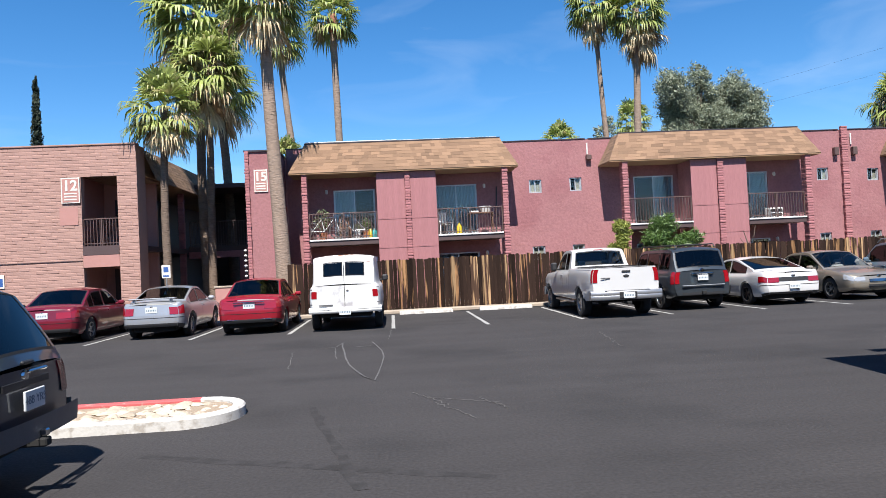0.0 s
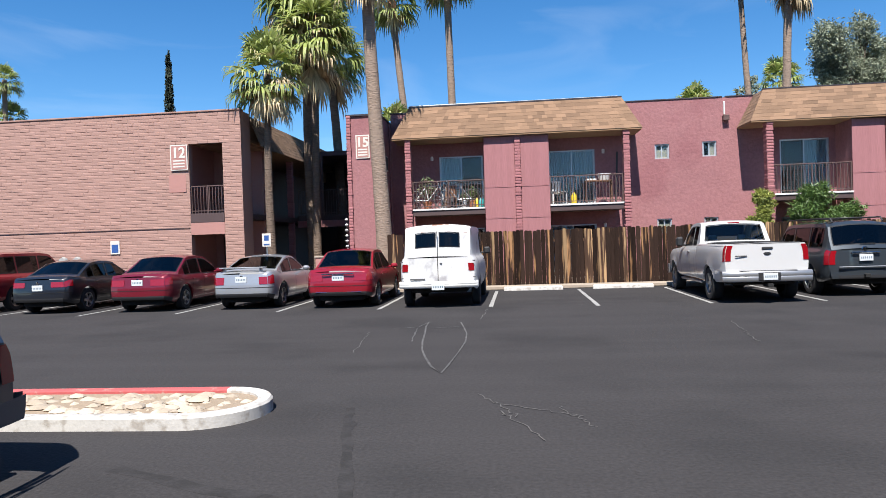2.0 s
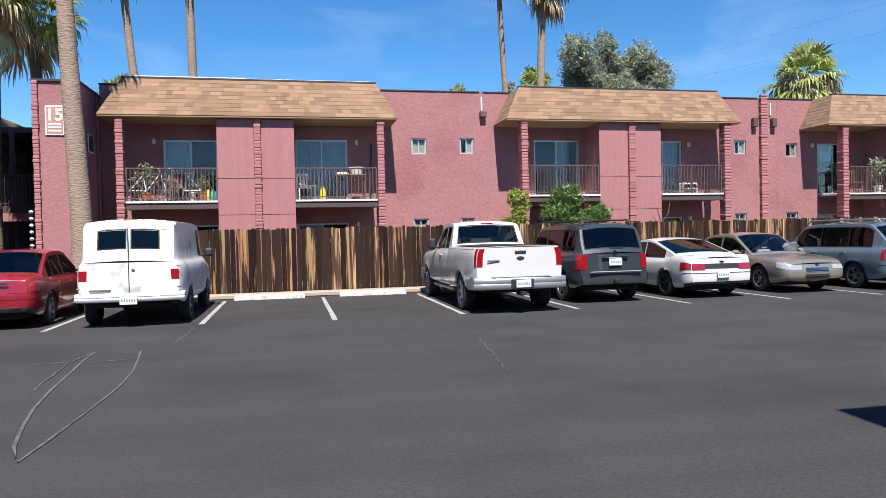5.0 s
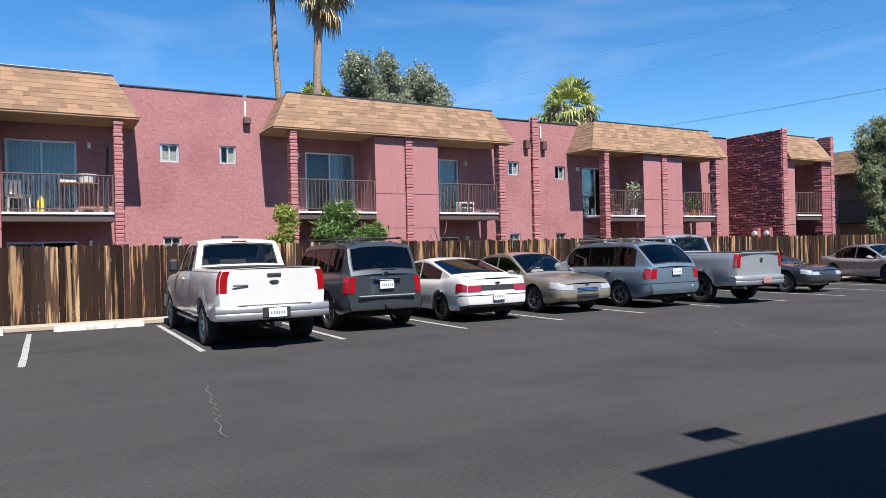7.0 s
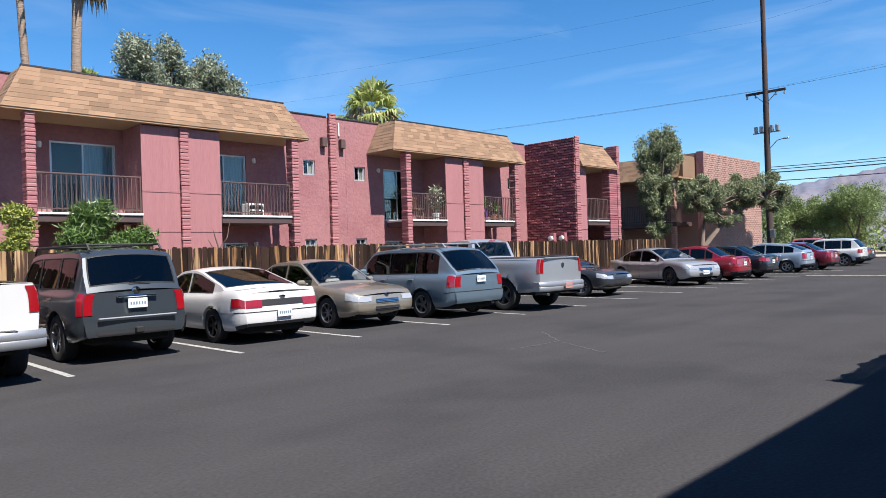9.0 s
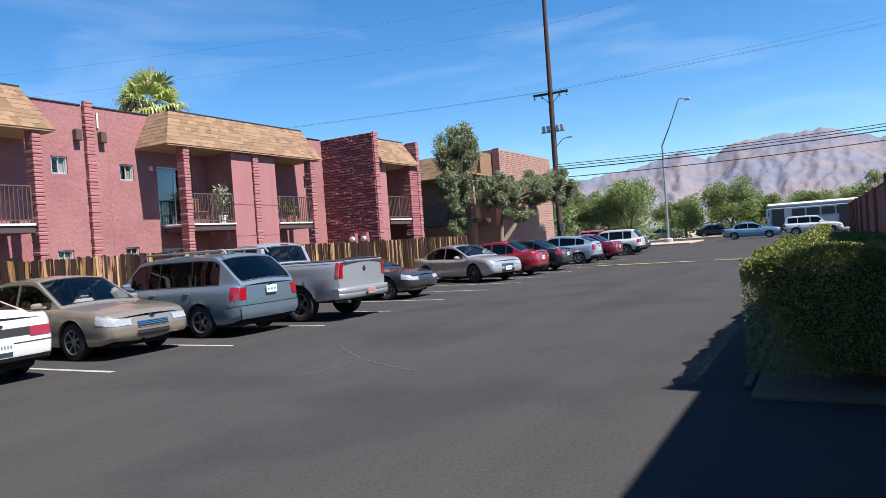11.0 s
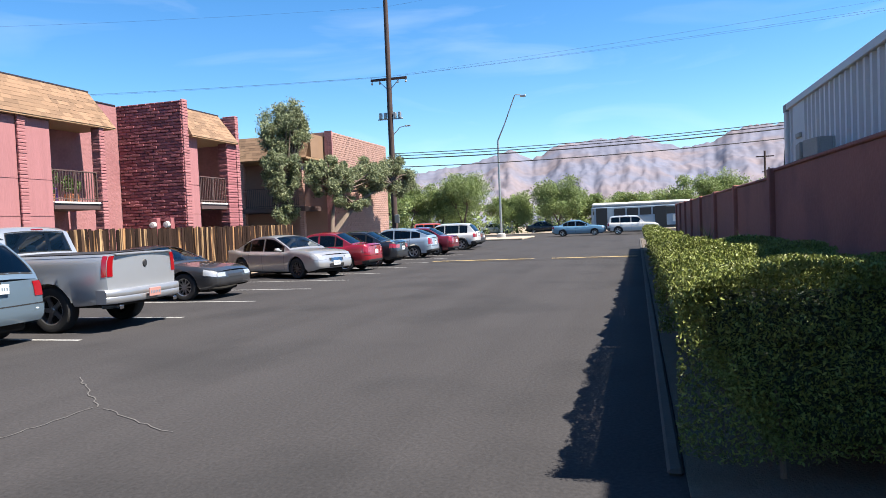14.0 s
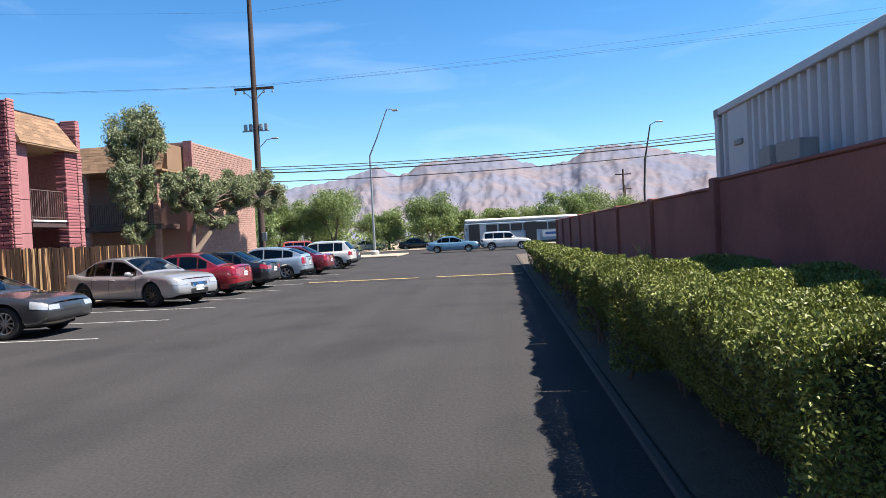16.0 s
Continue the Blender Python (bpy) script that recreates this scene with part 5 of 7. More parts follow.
def sedan(L=4.7, W=1.82, H=1.45, paint_="red", coupe=False, glassk="dark", hood=0.92, deck=1.0, **k):
    hl = L / 2
    ws, rf_, rr, bw = 0.20 * L, 0.045 * L, -0.20 * L, -0.36 * L
    if coupe:
        ws, rf_, rr, bw = 0.19 * L, 0.03 * L, -0.15 * L, -0.36 * L
    belt = [(-hl, deck - .06), (-hl + .12, deck), (bw, deck), (bw + .3, 0.935 if not coupe else .93), (0, .90), (ws - .1, .90), (ws + .15, hood), (hl - .55, hood - .07), (hl - .15, hood - .14), (hl, hood - .21)]
    roof = [(bw, deck), (bw + .12, deck + .06), (rr, H - .055), (rr + .25, H - .012), (-.05 * L, H), (rf_ - .15, H - .02), (rf_, H - .05), (ws - .05, hood + .09), (ws + .12, hood)]
    bp = -.055 * L
    wins = [("windscreen", rf_ + .03, ws + .02, 2.10, 3.0, "clear"), ("rear_window", bw + .10, rr - .02, 2.10, 3.0, glassk)]
    if coupe:
        wins += [("side_window", bp - .05, ws - .22, 1.10, 1.84, glassk), ("quarter_window", bw + .45, bp - .14, 1.10, 1.84, glassk)]
    else:
        wins += [("side_window", bp + .05, ws - .22, 1.10, 1.84, glassk), ("side_window", rr + .02, bp - .05, 1.10, 1.84, glassk), ("quarter_window", bw + .42, rr - .04, 1.10, 1.84, glassk)]
    c = dict(L=L, W=W, H=H, belt=belt, roof=roof, wins=wins, wr=.325, rear=-L * .29, front=L * .295, ws=ws, seat_x=-.1, rear_seat=-.21 * L, mirror=ws - .35, mh=.13,
             seams=[(ws - .12, 1.0), (bp, 1.0)] + ([] if coupe else [(-.205 * L, 1.0)]), handles=[bp + .16] + ([] if coupe else [-.185 * L]),
             tail=[(.60, .90, .60, .22, "tail")], head=[(.66, .95, .58, .35, "lens")], plate=(-1, .72, 0), badge=(-1, .86, .05, .05, "chrome"),
             bands=[(-1, 0, .16, 1.0, .25, "plastic", "bumper_skirt", .004), (1, .05, .34, .45, 0, "plastic", "lower_intake", .004), (1, .55, .78, .42, 0, "plastic", "grille", .006), (-1, .40, .425, 1.0, .2, "under", "bumper_joint", .003)],
             paint=PAINT[paint_])
    c.update(k)
    return c


def suv(L=4.75, W=1.85, H=1.75, paint_="grey", belt_z=1.08, hood=1.08, wr=.37, glassk="dark", rake=.30, **k):
    hl = L / 2
    ws = .19 * L
    belt = [(-hl, belt_z - .02), (-hl + .1, belt_z), (0, belt_z - .03), (ws - .1, belt_z - .04), (ws + .15, hood), (hl - .5, hood - .08), (hl - .12, hood - .2), (hl, hood - .26)]
    roof = [(-hl + .01, belt_z), (-hl + .05, belt_z + .08), (-hl + rake, H - .10), (-hl + rake + .14, H - .03), (-hl + rake + .5, H), (0, H), (ws - .62, H - .03), (ws - .45, H - .07), (ws + .1, hood + .03), (ws + .15, hood)]
    bp = -.04 * L
    wins = [("windscreen", ws - .42, ws + .05, 2.1, 3.0, "clear"), ("rear_window", -hl + .055, -hl + rake - .01, 2.1, 3.0, glassk),
            ("side_window", bp + .05, ws - .28, 1.10, 1.84, glassk), ("side_window", -.24 * L, bp - .05, 1.10, 1.84, glassk), ("quarter_window", -hl + rake + .12, -.24 * L - .09, 1.10, 1.84, glassk)]
    c = dict(L=L, W=W, H=H, belt=belt, roof=roof, wins=wins, wr=wr, rear=-.285 * L, front=.30 * L, ws=ws, seat_x=-.05, rear_seat=-.2 * L, mirror=ws - .33, mh=.17, sill=.33, tum=.18, corner=.09,
             seams=[(ws - .1, 1.0), (bp, 1.0), (-.24 * L, 1.0)], handles=[bp + .16, -.215 * L], rp=[(.2, .12), (.45, 0), (.75, .0), (1.1, .02), (2, .04)],
             tail=[(.62, .98, .72, .16, "tail")], head=[(.66, .95, .6, .3, "lens")], plate=(-1, .86, 0), badge=(-1, 1.0, .055, .05, "chrome"),
             bands=[(-1, 0, .36, 1.0, .3, "grey_plastic", "rear_bumper", .035), (1, .05, .34, .6, 0, "plastic", "lower_intake", .004), (1, .55, .8, .42, 0, "plastic", "grille", .006)], paint=PAINT[paint_])
    c.update(k)
    return c


def hatch(L=4.45, W=1.74, H=1.5, paint_="ltblue", **k):
    c = sedan(L, W, H, paint_, False, hood=.95, deck=1.02)
    hl = L / 2
    c["belt"] = [(-hl, .98), (-hl + .1, 1.02), (-hl + .5, 1.0), (0, .93), (.95, .93), (1.2, .94), (hl - .5, .80), (hl - .1, .68), (hl, .64)]
    c["roof"] = [(-hl + .1, 1.02), (-hl + .16, 1.10), (-hl + .85, H - .12), (-.4, H - .01), (0, H), (.25, H - .03), (1.25, .96), (1.3, .94)]
    c["wins"] = [("windscreen", .30, 1.2, 2.1, 3.0, "clear"), ("rear_window", -hl + .2, -hl + .82, 2.1, 3.0, "dark"), ("side_window", -.2, .85, 1.1, 1.84, "dark"), ("side_window", -1.1, -.3, 1.1, 1.84, "dark"), ("quarter_window", -1.6, -1.18, 1.1, 1.84, "dark")]
    c.update(seams=[(.95, 1.0), (-.25, 1.0), (-1.1, 1.0)], handles=[-.1, -.95], mirror=.75, tail=[(.55, .98, .72, .12, "tail")], ws=1.0)
    c.update(k)
    return c


def pickup(L=5.9, W=2.0, H=1.93, paint_="white", cab=(-.55, .62), cover="under", **k):
    hl = L / 2
    bedz = 1.36
    cr = -.62            # back of the cab
    ws = 1.15
    belt = [(-hl, bedz - .01), (-hl + .06, bedz), (cr - .04, bedz), (cr + .02, 1.27), (ws - .2, 1.26), (ws + .15, 1.24), (hl - .5, 1.17), (hl - .12, 1.08), (hl, 1.0)]
    roof = [(cr - .02, bedz), (cr + .02, bedz + .03), (cr + .16, H - .09), (cr + .3, H - .02), (0, H), (.35, H - .02), (.55, H - .07), (ws + .08, 1.28), (ws + .15, 1.24)]
    wins = [("windscreen", .60, ws + .04, 2.1, 3.0, "clear"), ("rear_window", cr + .03, cr + .15, 2.16, 3.0, "clear"), ("side_window", .12, ws - .28, 1.1, 1.84, "clear"), ("side_window", cr + .3, .02, 1.1, 1.84, "dark")]
    c = dict(L=L, W=W, H=H, belt=belt, roof=roof, wins=wins, wr=.40, tw=.27, rear=-hl + 1.22, front=hl - .97, ws=ws, seat_x=-.02, mirror=ws - .35, mh=.26, mirror_mat="plastic", sill=.46, tum=.2, corner=.05, flare=.02,
             seams=[(ws - .1, 1.0), (.06, 1.0), (cr + .18, 1.0), (cr - .05, 1.0)], handles=[.2], rp=[(.2, .05), (.6, 0), (2, 0)], crown=.02,
             tail=[(.52, .97, .87, .09, "tail")], head=[(.6, .95, .6, .25, "lens")], plate=(-1, .62, 0, .18), bands=[(1, .35, .9, .5, 0, "chrome", "grille", .01)],
             bars=[(-1, .50, .74, .12, "silver_bumper"), (1, .45, .72, .08, "silver_bumper")], top_bands=[(-hl + .07, cr - .08, 2.06, cover, "bed_cover")],
             side_bands=[(-hl + .02, cr - .06, .955, .985, None, "bed_rail")], paint=PAINT[paint_], spokes=6)
    c.update(k)
    return c


N_ = 90     # nose to the fence
S_ = -90    # nose to the aisle


def place(x, y_end, L, rz):
    """Pose of a car whose aisle-side end stands at y_end."""
    return pose(x, y_end + L / 2, 0, 0, 0, rz)


# row along the fence, from west to east
build_car("sports_utility_vehicle", "bright red sports utility vehicle parked by the block wall", suv(4.7, 1.85, 1.72, "red", spokes=5), place(-14.2, 20.3, 4.7, N_ ))
build_car("sedan", "black sedan with red tail lamps parked nose to the wall", sedan(4.5, 1.8, 1.42, "black", tail=[(.66, .9, .52, .25, "tail")]), place(-11.5, 19.75, 4.5, N_))
build_car("sedan", "deep red sedan with a grey rear window", sedan(4.75, 1.81, 1.48, "darkred", tail=[(.62, .9, .5, .25, "tail")], plate=(-1, .80, 0)), place(-8.55, 19.6, 4.75, N_))
build_car("coupe", "silver coupe with a raised boot spoiler", sedan(4.45, 1.72, 1.40, "silver", True, spoiler=(-2.05, 1.10, .62), tail=[(.55, .88, .68, .2, "tail")], plate=(-1, .80, 0)), place(-5.72, 19.7, 4.45, N_))
build_car("sedan", "glossy red compact sedan with a chrome boot strip", sedan(4.6, 1.78, 1.50, "red", tail=[(.62, .88, .55, .3, "tail")], plate=(-1, .80, 0), extra=[("boot_strip", "chrome", (-2.325, -2.29, -.42, .42, .88, .91)), ("exhaust_trim", "chrome", (-2.30, -2.27, -.6, .6, .42, .44))]), place(-3.05, 19.45, 4.6, N_))
# van
_hl = 2.4
_van = dict(L=4.8, W=2.0, H=2.03, belt=[(-_hl, 1.24), (-_hl + .06, 1.25), (1.2, 1.22), (1.5, 1.16), (2.1, 1.04), (2.3, .96), (_hl, .9)],
            roof=[(-_hl + .001, 1.25), (-_hl + .006, 1.30), (-_hl + .10, 1.84), (-_hl + .16, 1.95), (-_hl + .35, 2.02), (0, 2.03), (.75, 2.0), (.95, 1.93), (1.55, 1.2), (1.6, 1.15)],
            wins=[("windscreen", 1.0, 1.5, 2.1, 3.0, "clear"), ("rear_window", -_hl + .037, -_hl + .096, 2.34, 2.93, "dark"), ("side_window", .45, 1.2, 1.1, 1.84, "clear")],
            wr=.36, tw=.22, rear=-_hl + 1.0, front=1.55, ws=1.35, seat_x=.35, mirror=1.1, mh=.2, mirror_mat="plastic", sill=.42, tum=.07, corner=.06, rp=[(.2, 0.02), (.6, 0), (2, 0)],
            seams=[(1.25, 1.0), (.4, 1.0), (-.75, 1.0)], handles=[.55], handle_mat="chrome", tail=[(.54, .80, .84, .0, "tail")], head=[(.5, .8, .6, .0, "lens")], plate=(-1, .53, 0, .10), plate_mat="plate",
            bars=[(-1, .50, .66, .08, "white_plastic"), (1, .48, .64, .08, "chrome")], paint=PAINT["van_white"], rim="rim_dark", seats=True,
            side_bands=[(-2.3, 1.6, .36, .40, None, "side_moulding")], top_bands=[(-2.30, .7, 2.02, "rust", "roof_panel")],
            extra=[("door_gap", "under", (-2.417, -2.40, -.008, .008, .62, 1.9)), ("hinge", "grey_plastic", (-2.42, -2.40, -.93, -.86, 1.14, 1.17)), ("hinge", "grey_plastic", (-2.42, -2.40, .86, .93, 1.14, 1.17)),
                   ("hinge", "grey_plastic", (-2.42, -2.40, -.93, -.86, .74, .77)), ("hinge", "grey_plastic", (-2.42, -2.40, .86, .93, .74, .77)), ("door_lock", "grey_plastic", (-2.42, -2.40, -.11, -.05, 1.08, 1.12)),
                   ("lettering_bar", "grey_plastic", (-2.412, -2.40, .32, .70, .70, .74))])
build_car("van", "old white panel van with chalky paint and small rear windows", _van, place(-.42, 19.05, 4.8, N_), "van")
_f, _s = build_car("pickup_truck", "white pickup truck with an extended cab", pickup(5.9, 2.0, 1.93, "white", plate_mat="plate", badge=(-1, 1.13, .085, .035, "plastic"),
                   extra=[("tailgate_handle", "plastic", (-2.97, -2.945, -.12, .12, 1.22, 1.28)), ("badge_bar", "grey_plastic", (-2.96, -2.945, .44, .70, 1.07, 1.10)), ("step_bar", "silver_bumper", (-1.0, 1.2, .86, .96, .36, .42)), ("step_bar", "silver_bumper", (-1.0, 1.2, -.96, -.86, .36, .42)),
                          ("tow_hitch", "under", (-3.15, -2.8, -.06, .06, .38, .46)), ("brake_lamp", "tail", (-.53, -.50, -.15, .15, 1.86, 1.89)), ("bumper_pad", "plastic", (-3.04, -2.86, -.62, .62, .735, .752)), ("plate_recess", "plastic", (-3.078, -3.03, -.24, .24, .53, .71))]), place(7.13, 18.42, 5.9, N_), "pickup truck")
build_car("sports_utility_vehicle", "graphite grey sports utility vehicle with a roof rack", suv(4.74, 1.86, 1.80, "grey", bands=[(-1, 0, .36, 1.0, .3, None, "rear_bumper", .035), (-1, 0, .12, .8, 0, "plastic", "bumper_skirt", .04), (1, .05, .34, .6, 0, "plastic", "lower_intake", .004)], tail=[(.50, .98, .84, .13, "tail")], rack=(-2.0, .8), plate=(-1, .93, 0, .04), badge=(-1, 1.14, .07, .06, "chrome"), wr=.385, tw=.25, rim="rim", spokes=6,
          belt_z=1.14, extra=[("plate_trim", "chrome", (-2.42, -2.36, -.32, .32, 1.03, 1.07)), ("bumper_step", "silver_bumper", (-2.46, -2.40, -.62, .62, .70, .73)), ("tow_hitch", "under", (-2.50, -2.2, -.06, .06, .46, .55)), ("rear_wiper", "under", (-2.335, -2.325, -.25, .1, 1.25, 1.27))]), place(9.75, 19.55, 4.74, N_), "car")
build_car("coupe", "white two-door coupe with wide red tail lamps", sedan(5.1, 1.85, 1.40, "white", True, deck=1.0, tail=[(.56, .80, .58, .32, "tail")], plate=(-1, .56, 0, .03), badge=(-1, .86, .07, .03, "chrome"), rim="rim_dark",
          bands=[(-1, .60, .80, .58, 0, "plastic", "tail_panel", .006), (-1, 0, .10, 1.0, .25, "plastic", "bumper_skirt", .004), (-1, .42, .445, 1.0, .3, "under", "bumper_joint", .003)],
          side_bands=[(-2.3, 2.2, .40, .45, None, "side_moulding")]), place(12.45, 19.5, 5.1, N_))


def grille_front(s, t, chrome="chrome", n=4, w=.44, v0=.50, v1=.80):
    for k in range(n):
        v = v0 + (v1 - v0) * (k + .5) / n
        part("grille_slat", MB().grid(s.cap_patch(1, v - .025, v + .012, -w * .95, w * .95, .016)), M[chrome], t)


_c = sedan(5.0, 1.85, 1.48, "gold", glassk="dark", wr=.335, spokes=7, badge=(1, .70, .06, .045, "chrome"))
_c.pop("plate")
_t, _s = build_car("sedan", "champagne gold sedan parked facing the aisle", _c, place(15.22, 19.72, 5.0, S_))
grille_front(_s, _t)
part("lower_strip", MB().grid(_s.cap_patch(1, .20, .225, -.5, .5, .012)), M["chrome"], _t)
# minivan
_c = suv(5.1, 1.98, 1.70, "bluegrey", belt_z=1.05, hood=1.04, wr=.335, rake=.62, rack=(-2.0, .6), rack_mat="steel", plate=(-1, .92, 0, .03), tail=[(.60, .96, .80, .20, "tail")], spokes=5,
         bands=[(-1, .0, .40, 1.0, .35, None, "rear_bumper", .03), (-1, .40, .43, 1.0, .3, "plastic", "bumper_strip", .012), (1, .05, .34, .6, 0, "plastic", "lower_intake", .004)], sill=.26,
         side_bands=[(-2.2, 2.2, .22, .30, None, "side_moulding")])
_c["wins"] = _c["wins"][:2] + [("side_window", -.17, .72, 1.08, 1.86, "dark"), ("side_window", -1.16, -.20, 1.08, 1.86, "dark"), ("quarter_window", -1.95, -1.19, 1.08, 1.86, "dark")]
build_car("minivan", "ice blue minivan with dark windows and roof rails", _c, place(17.92, 19.4, 5.1, N_), "minivan")
build_car("pickup_truck", "silver pickup truck with a dark bed cover", pickup(5.85, 2.02, 1.92, "silver", cover="plastic", badge=(-1, 1.16, .06, .075, "plastic"), plate=(-1, .63, 0, .18), plate_mat="sign_rose", wr=.41, spokes=5,
          extra=[("brake_lamp", "tail", (-.53, -.50, -.14, .14, 1.85, 1.88)), ("tailgate_lip", "silver_bumper", (-2.95, -2.90, -.75, .75, 1.33, 1.37)), ("exhaust_pipe", "chrome", (-3.0, -2.6, -.78, -.68, .40, .47)), ("exhaust_pipe", "chrome", (-3.0, -2.6, .68, .78, .40, .47))]), place(20.42, 18.75, 5.85, N_), "pickup truck")
_c = sedan(4.55, 1.83, 1.36, "dgrey", True, hood=.90, wr=.34, spokes=10, deck=.96)
_c.pop("plate")
_t, _s = build_car("coupe", "charcoal sports coupe parked facing the aisle", _c, place(25.35, 19.95, 4.55, S_))
_c = sedan(4.98, 1.84, 1.46, "ltsilver", wr=.35, spokes=10, rim="rim_dark", plate=(1, .50, 0), hood=.98)
_t, _s = build_car("sedan", "silver saloon with dark alloy wheels parked askew", _c, pose(32.15, 22.1, 0, 0, 0, -111))
grille_front(_s, _t, n=4, w=.36)
build_car("sedan", "bright red saloon parked nose to the courtyard", sedan(4.6, 1.8, 1.48, "red", tail=[(.62, .92, .6, .2, "tail")]), place(34.6, 19.6, 4.6, N_))
build_car("sedan", "black saloon with a low boot and roof aerial", sedan(4.65, 1.82, 1.46, "black", tail=[(.66, .9, .5, .3, "tail")], extra=[("aerial", "under", (-1.32, -1.3, -.01, .01, 1.3, 1.55))]), place(37.5, 19.5, 4.65, N_))
build_car("hatchback", "pale blue hatchback with clear tail lamps", hatch(4.45, 1.74, 1.5, "ltblue"), place(43.2, 19.7, 4.45, N_))
build_car("sedan", "maroon saloon between two lighter cars", sedan(4.6, 1.8, 1.48, "darkred"), place(46.2, 19.4, 4.6, N_))
build_car("sports_utility_vehicle", "white compact sports utility vehicle with dark sills", suv(4.3, 1.8, 1.62, "white", wr=.36, belt_z=1.02, hood=1.0, rake=.45, bands=[(-1, 0, .25, 1.0, .3, "plastic", "rear_bumper", .02)]), place(51.8, 19.4, 4.3, N_))
build_car("sedan", "dark grey saloon at the end of the row", sedan(4.6, 1.8, 1.46, "dgrey"), place(55.6, 19.9, 4.6, N_))
# dusty navy vehicle by the planted island
_c = suv(4.8, 1.82, 1.74, "navy", belt_z=1.06, hood=1.05, wr=.36, rake=.42, plate=(-1, .80, 0, .05), plate_text="488 YRS", rack=(-1.9, .7), badge=(-1, .985, .05, .05, "chrome"), sill=.36,
         tail=[(.50, .98, .82, .12, "tail")], bands=[(-1, .05, .34, 1.0, .35, "grey_plastic", "rear_bumper", .10)],
         extra=[("lamp_amber", "amber", (-2.41, -2.395, .72, .84, .97, 1.03)), ("plate_recess", "plastic", (-2.405, -2.395, -.36, .36, .90, .96)), ("handle_bar", "chrome", (-2.43, -2.40, -.30, -.02, 1.0, 1.03)),
                ("hatch_handle", "plastic", (-2.425, -2.395, -.09, .09, 1.075, 1.11)), ("tow_ball", "chrome", (-2.56, -2.5, -.03, .03, .50, .56)), ("tow_hitch", "under", (-2.56, -2.2, -.05, .05, .42, .49)), ("brake_lamp", "tail", (-1.98, -1.96, -.15, .15, 1.70, 1.73))])
build_car("sports_utility_vehicle", "dusty navy sports utility vehicle with a grey bumper and trailer hitch", _c, pose(-4.48, 5.88, 0, 0, 0, 180))
# street traffic at rest and cars across the road
build_car("sedan", "steel blue saloon on the street", sedan(5.0, 1.88, 1.48, "blue", hood=1.0), pose(76.6, 15.25, 0, 0, 0, -90))
build_car("sports_utility_vehicle", "white sports utility vehicle on the street", suv(4.7, 1.85, 1.7, "white"), pose(76.4, 10.3, 0, 0, 0, -90))
build_car("sedan", "silver saloon far across the street", sedan(4.6, 1.8, 1.46, "silver"), pose(99, 27.5, 0, 0, 0, -90))
build_car("sports_utility_vehicle", "orange sports utility vehicle parked near the street", suv(4.5, 1.85, 1.75, "orange"), pose(72, 28.0, 0, 0, 0, -70))
build_car("sedan", "dark saloon far across the street", sedan(4.6, 1.8, 1.46, "black"), pose(97, 21.0, 0, 0, 0, -90))

# ---- island by the navy vehicle ----
isl = thing("planted_island", "kerbed island of desert soil and rocks with a white and red kerb", "island", pose(0, 0, 0), kind="structure")
def _stadium(r, n=16):
    c = (-1.64, 8.72)
    pts = [(-9.0, c[1] - r)]
    pts += [(c[0] + r * math.sin(a), c[1] - r * math.cos(a)) for a in [math.pi * k / n for k in range(n + 1)]]
    pts += [(-9.0, c[1] + r)]
    return pts
def _kerb(i0, i1, mat_, label):
    o_, i_ = _stadium(0.66), _stadium(0.51)
    mb = MB()
    rows = []
    for k in range(i0, i1 + 1):
        (ax, ay), (bx, by) = o_[k], i_[k]
        rows.append([(ax, ay, 0.0), (ax, ay, 0.11), (ax + (bx - ax) * .15, ay + (by - ay) * .15, 0.135), (ax + (bx - ax) * .85, ay + (by - ay) * .85, 0.135), (bx, by, 0.12), (bx, by, 0.0)])
    mb.grid(rows, flip=False)
    part("kerb_stone", mb, M[mat_], isl, label, smooth=40, fix=True)
_kerb(0, 1, "white_kerb", "worn white kerb")
_kerb(1, 9, "white_kerb", "worn white kerb")
_kerb(9, 17, "white_kerb", "worn white kerb")
_kerb(17, 18, "red_kerb", "worn red kerb")
_so = MB()
_in = _stadium(0.52)
_so.quad(*[(x, y, 0.095) for x, y in _in])
part("soil", _so, M["soil"], isl)
def rocks(n, xr, yr, zr, sr, seed):
    rn = random.Random(seed)
    mb = MB()
    for _ in range(n):
        x, y, s = rn.uniform(*xr), rn.uniform(*yr), rn.uniform(*sr)
        if x > -1.64 and (x + 1.64) ** 2 + (y - 8.72) ** 2 > 0.18:
            continue
        bm_pts = []
        n0 = len(mb.v)
        rings = [(0.0, 0.55), (0.45, 1.0), (0.8, 0.7)]
        ex, ey, ez, ro = rn.uniform(.7, 1.4), rn.uniform(.6, 1.1), rn.uniform(.35, .7), rn.uniform(0, 6)
        for h, r in rings:
            for k in range(6):
                a = ro + k * math.pi / 3
                j = rn.uniform(.8, 1.2)
                px, py = r * j * math.cos(a) * ex * s, r * j * math.sin(a) * ey * s
                mb.v.append((x + px, y + py, zr + h * ez * s * rn.uniform(.85, 1.15) - 0.01))
        mb.v.append((x, y, zr + ez * s * .95))
        for i in range(2):
            for k in range(6):
                a, b = n0 + i * 6 + k, n0 + i * 6 + (k + 1) % 6
                mb.f.append((a, b, b + 6, a + 6))
        for k in range(6):
            mb.f.append((n0 + 12 + k, n0 + 12 + (k + 1) % 6, n0 + 18))
    return mb
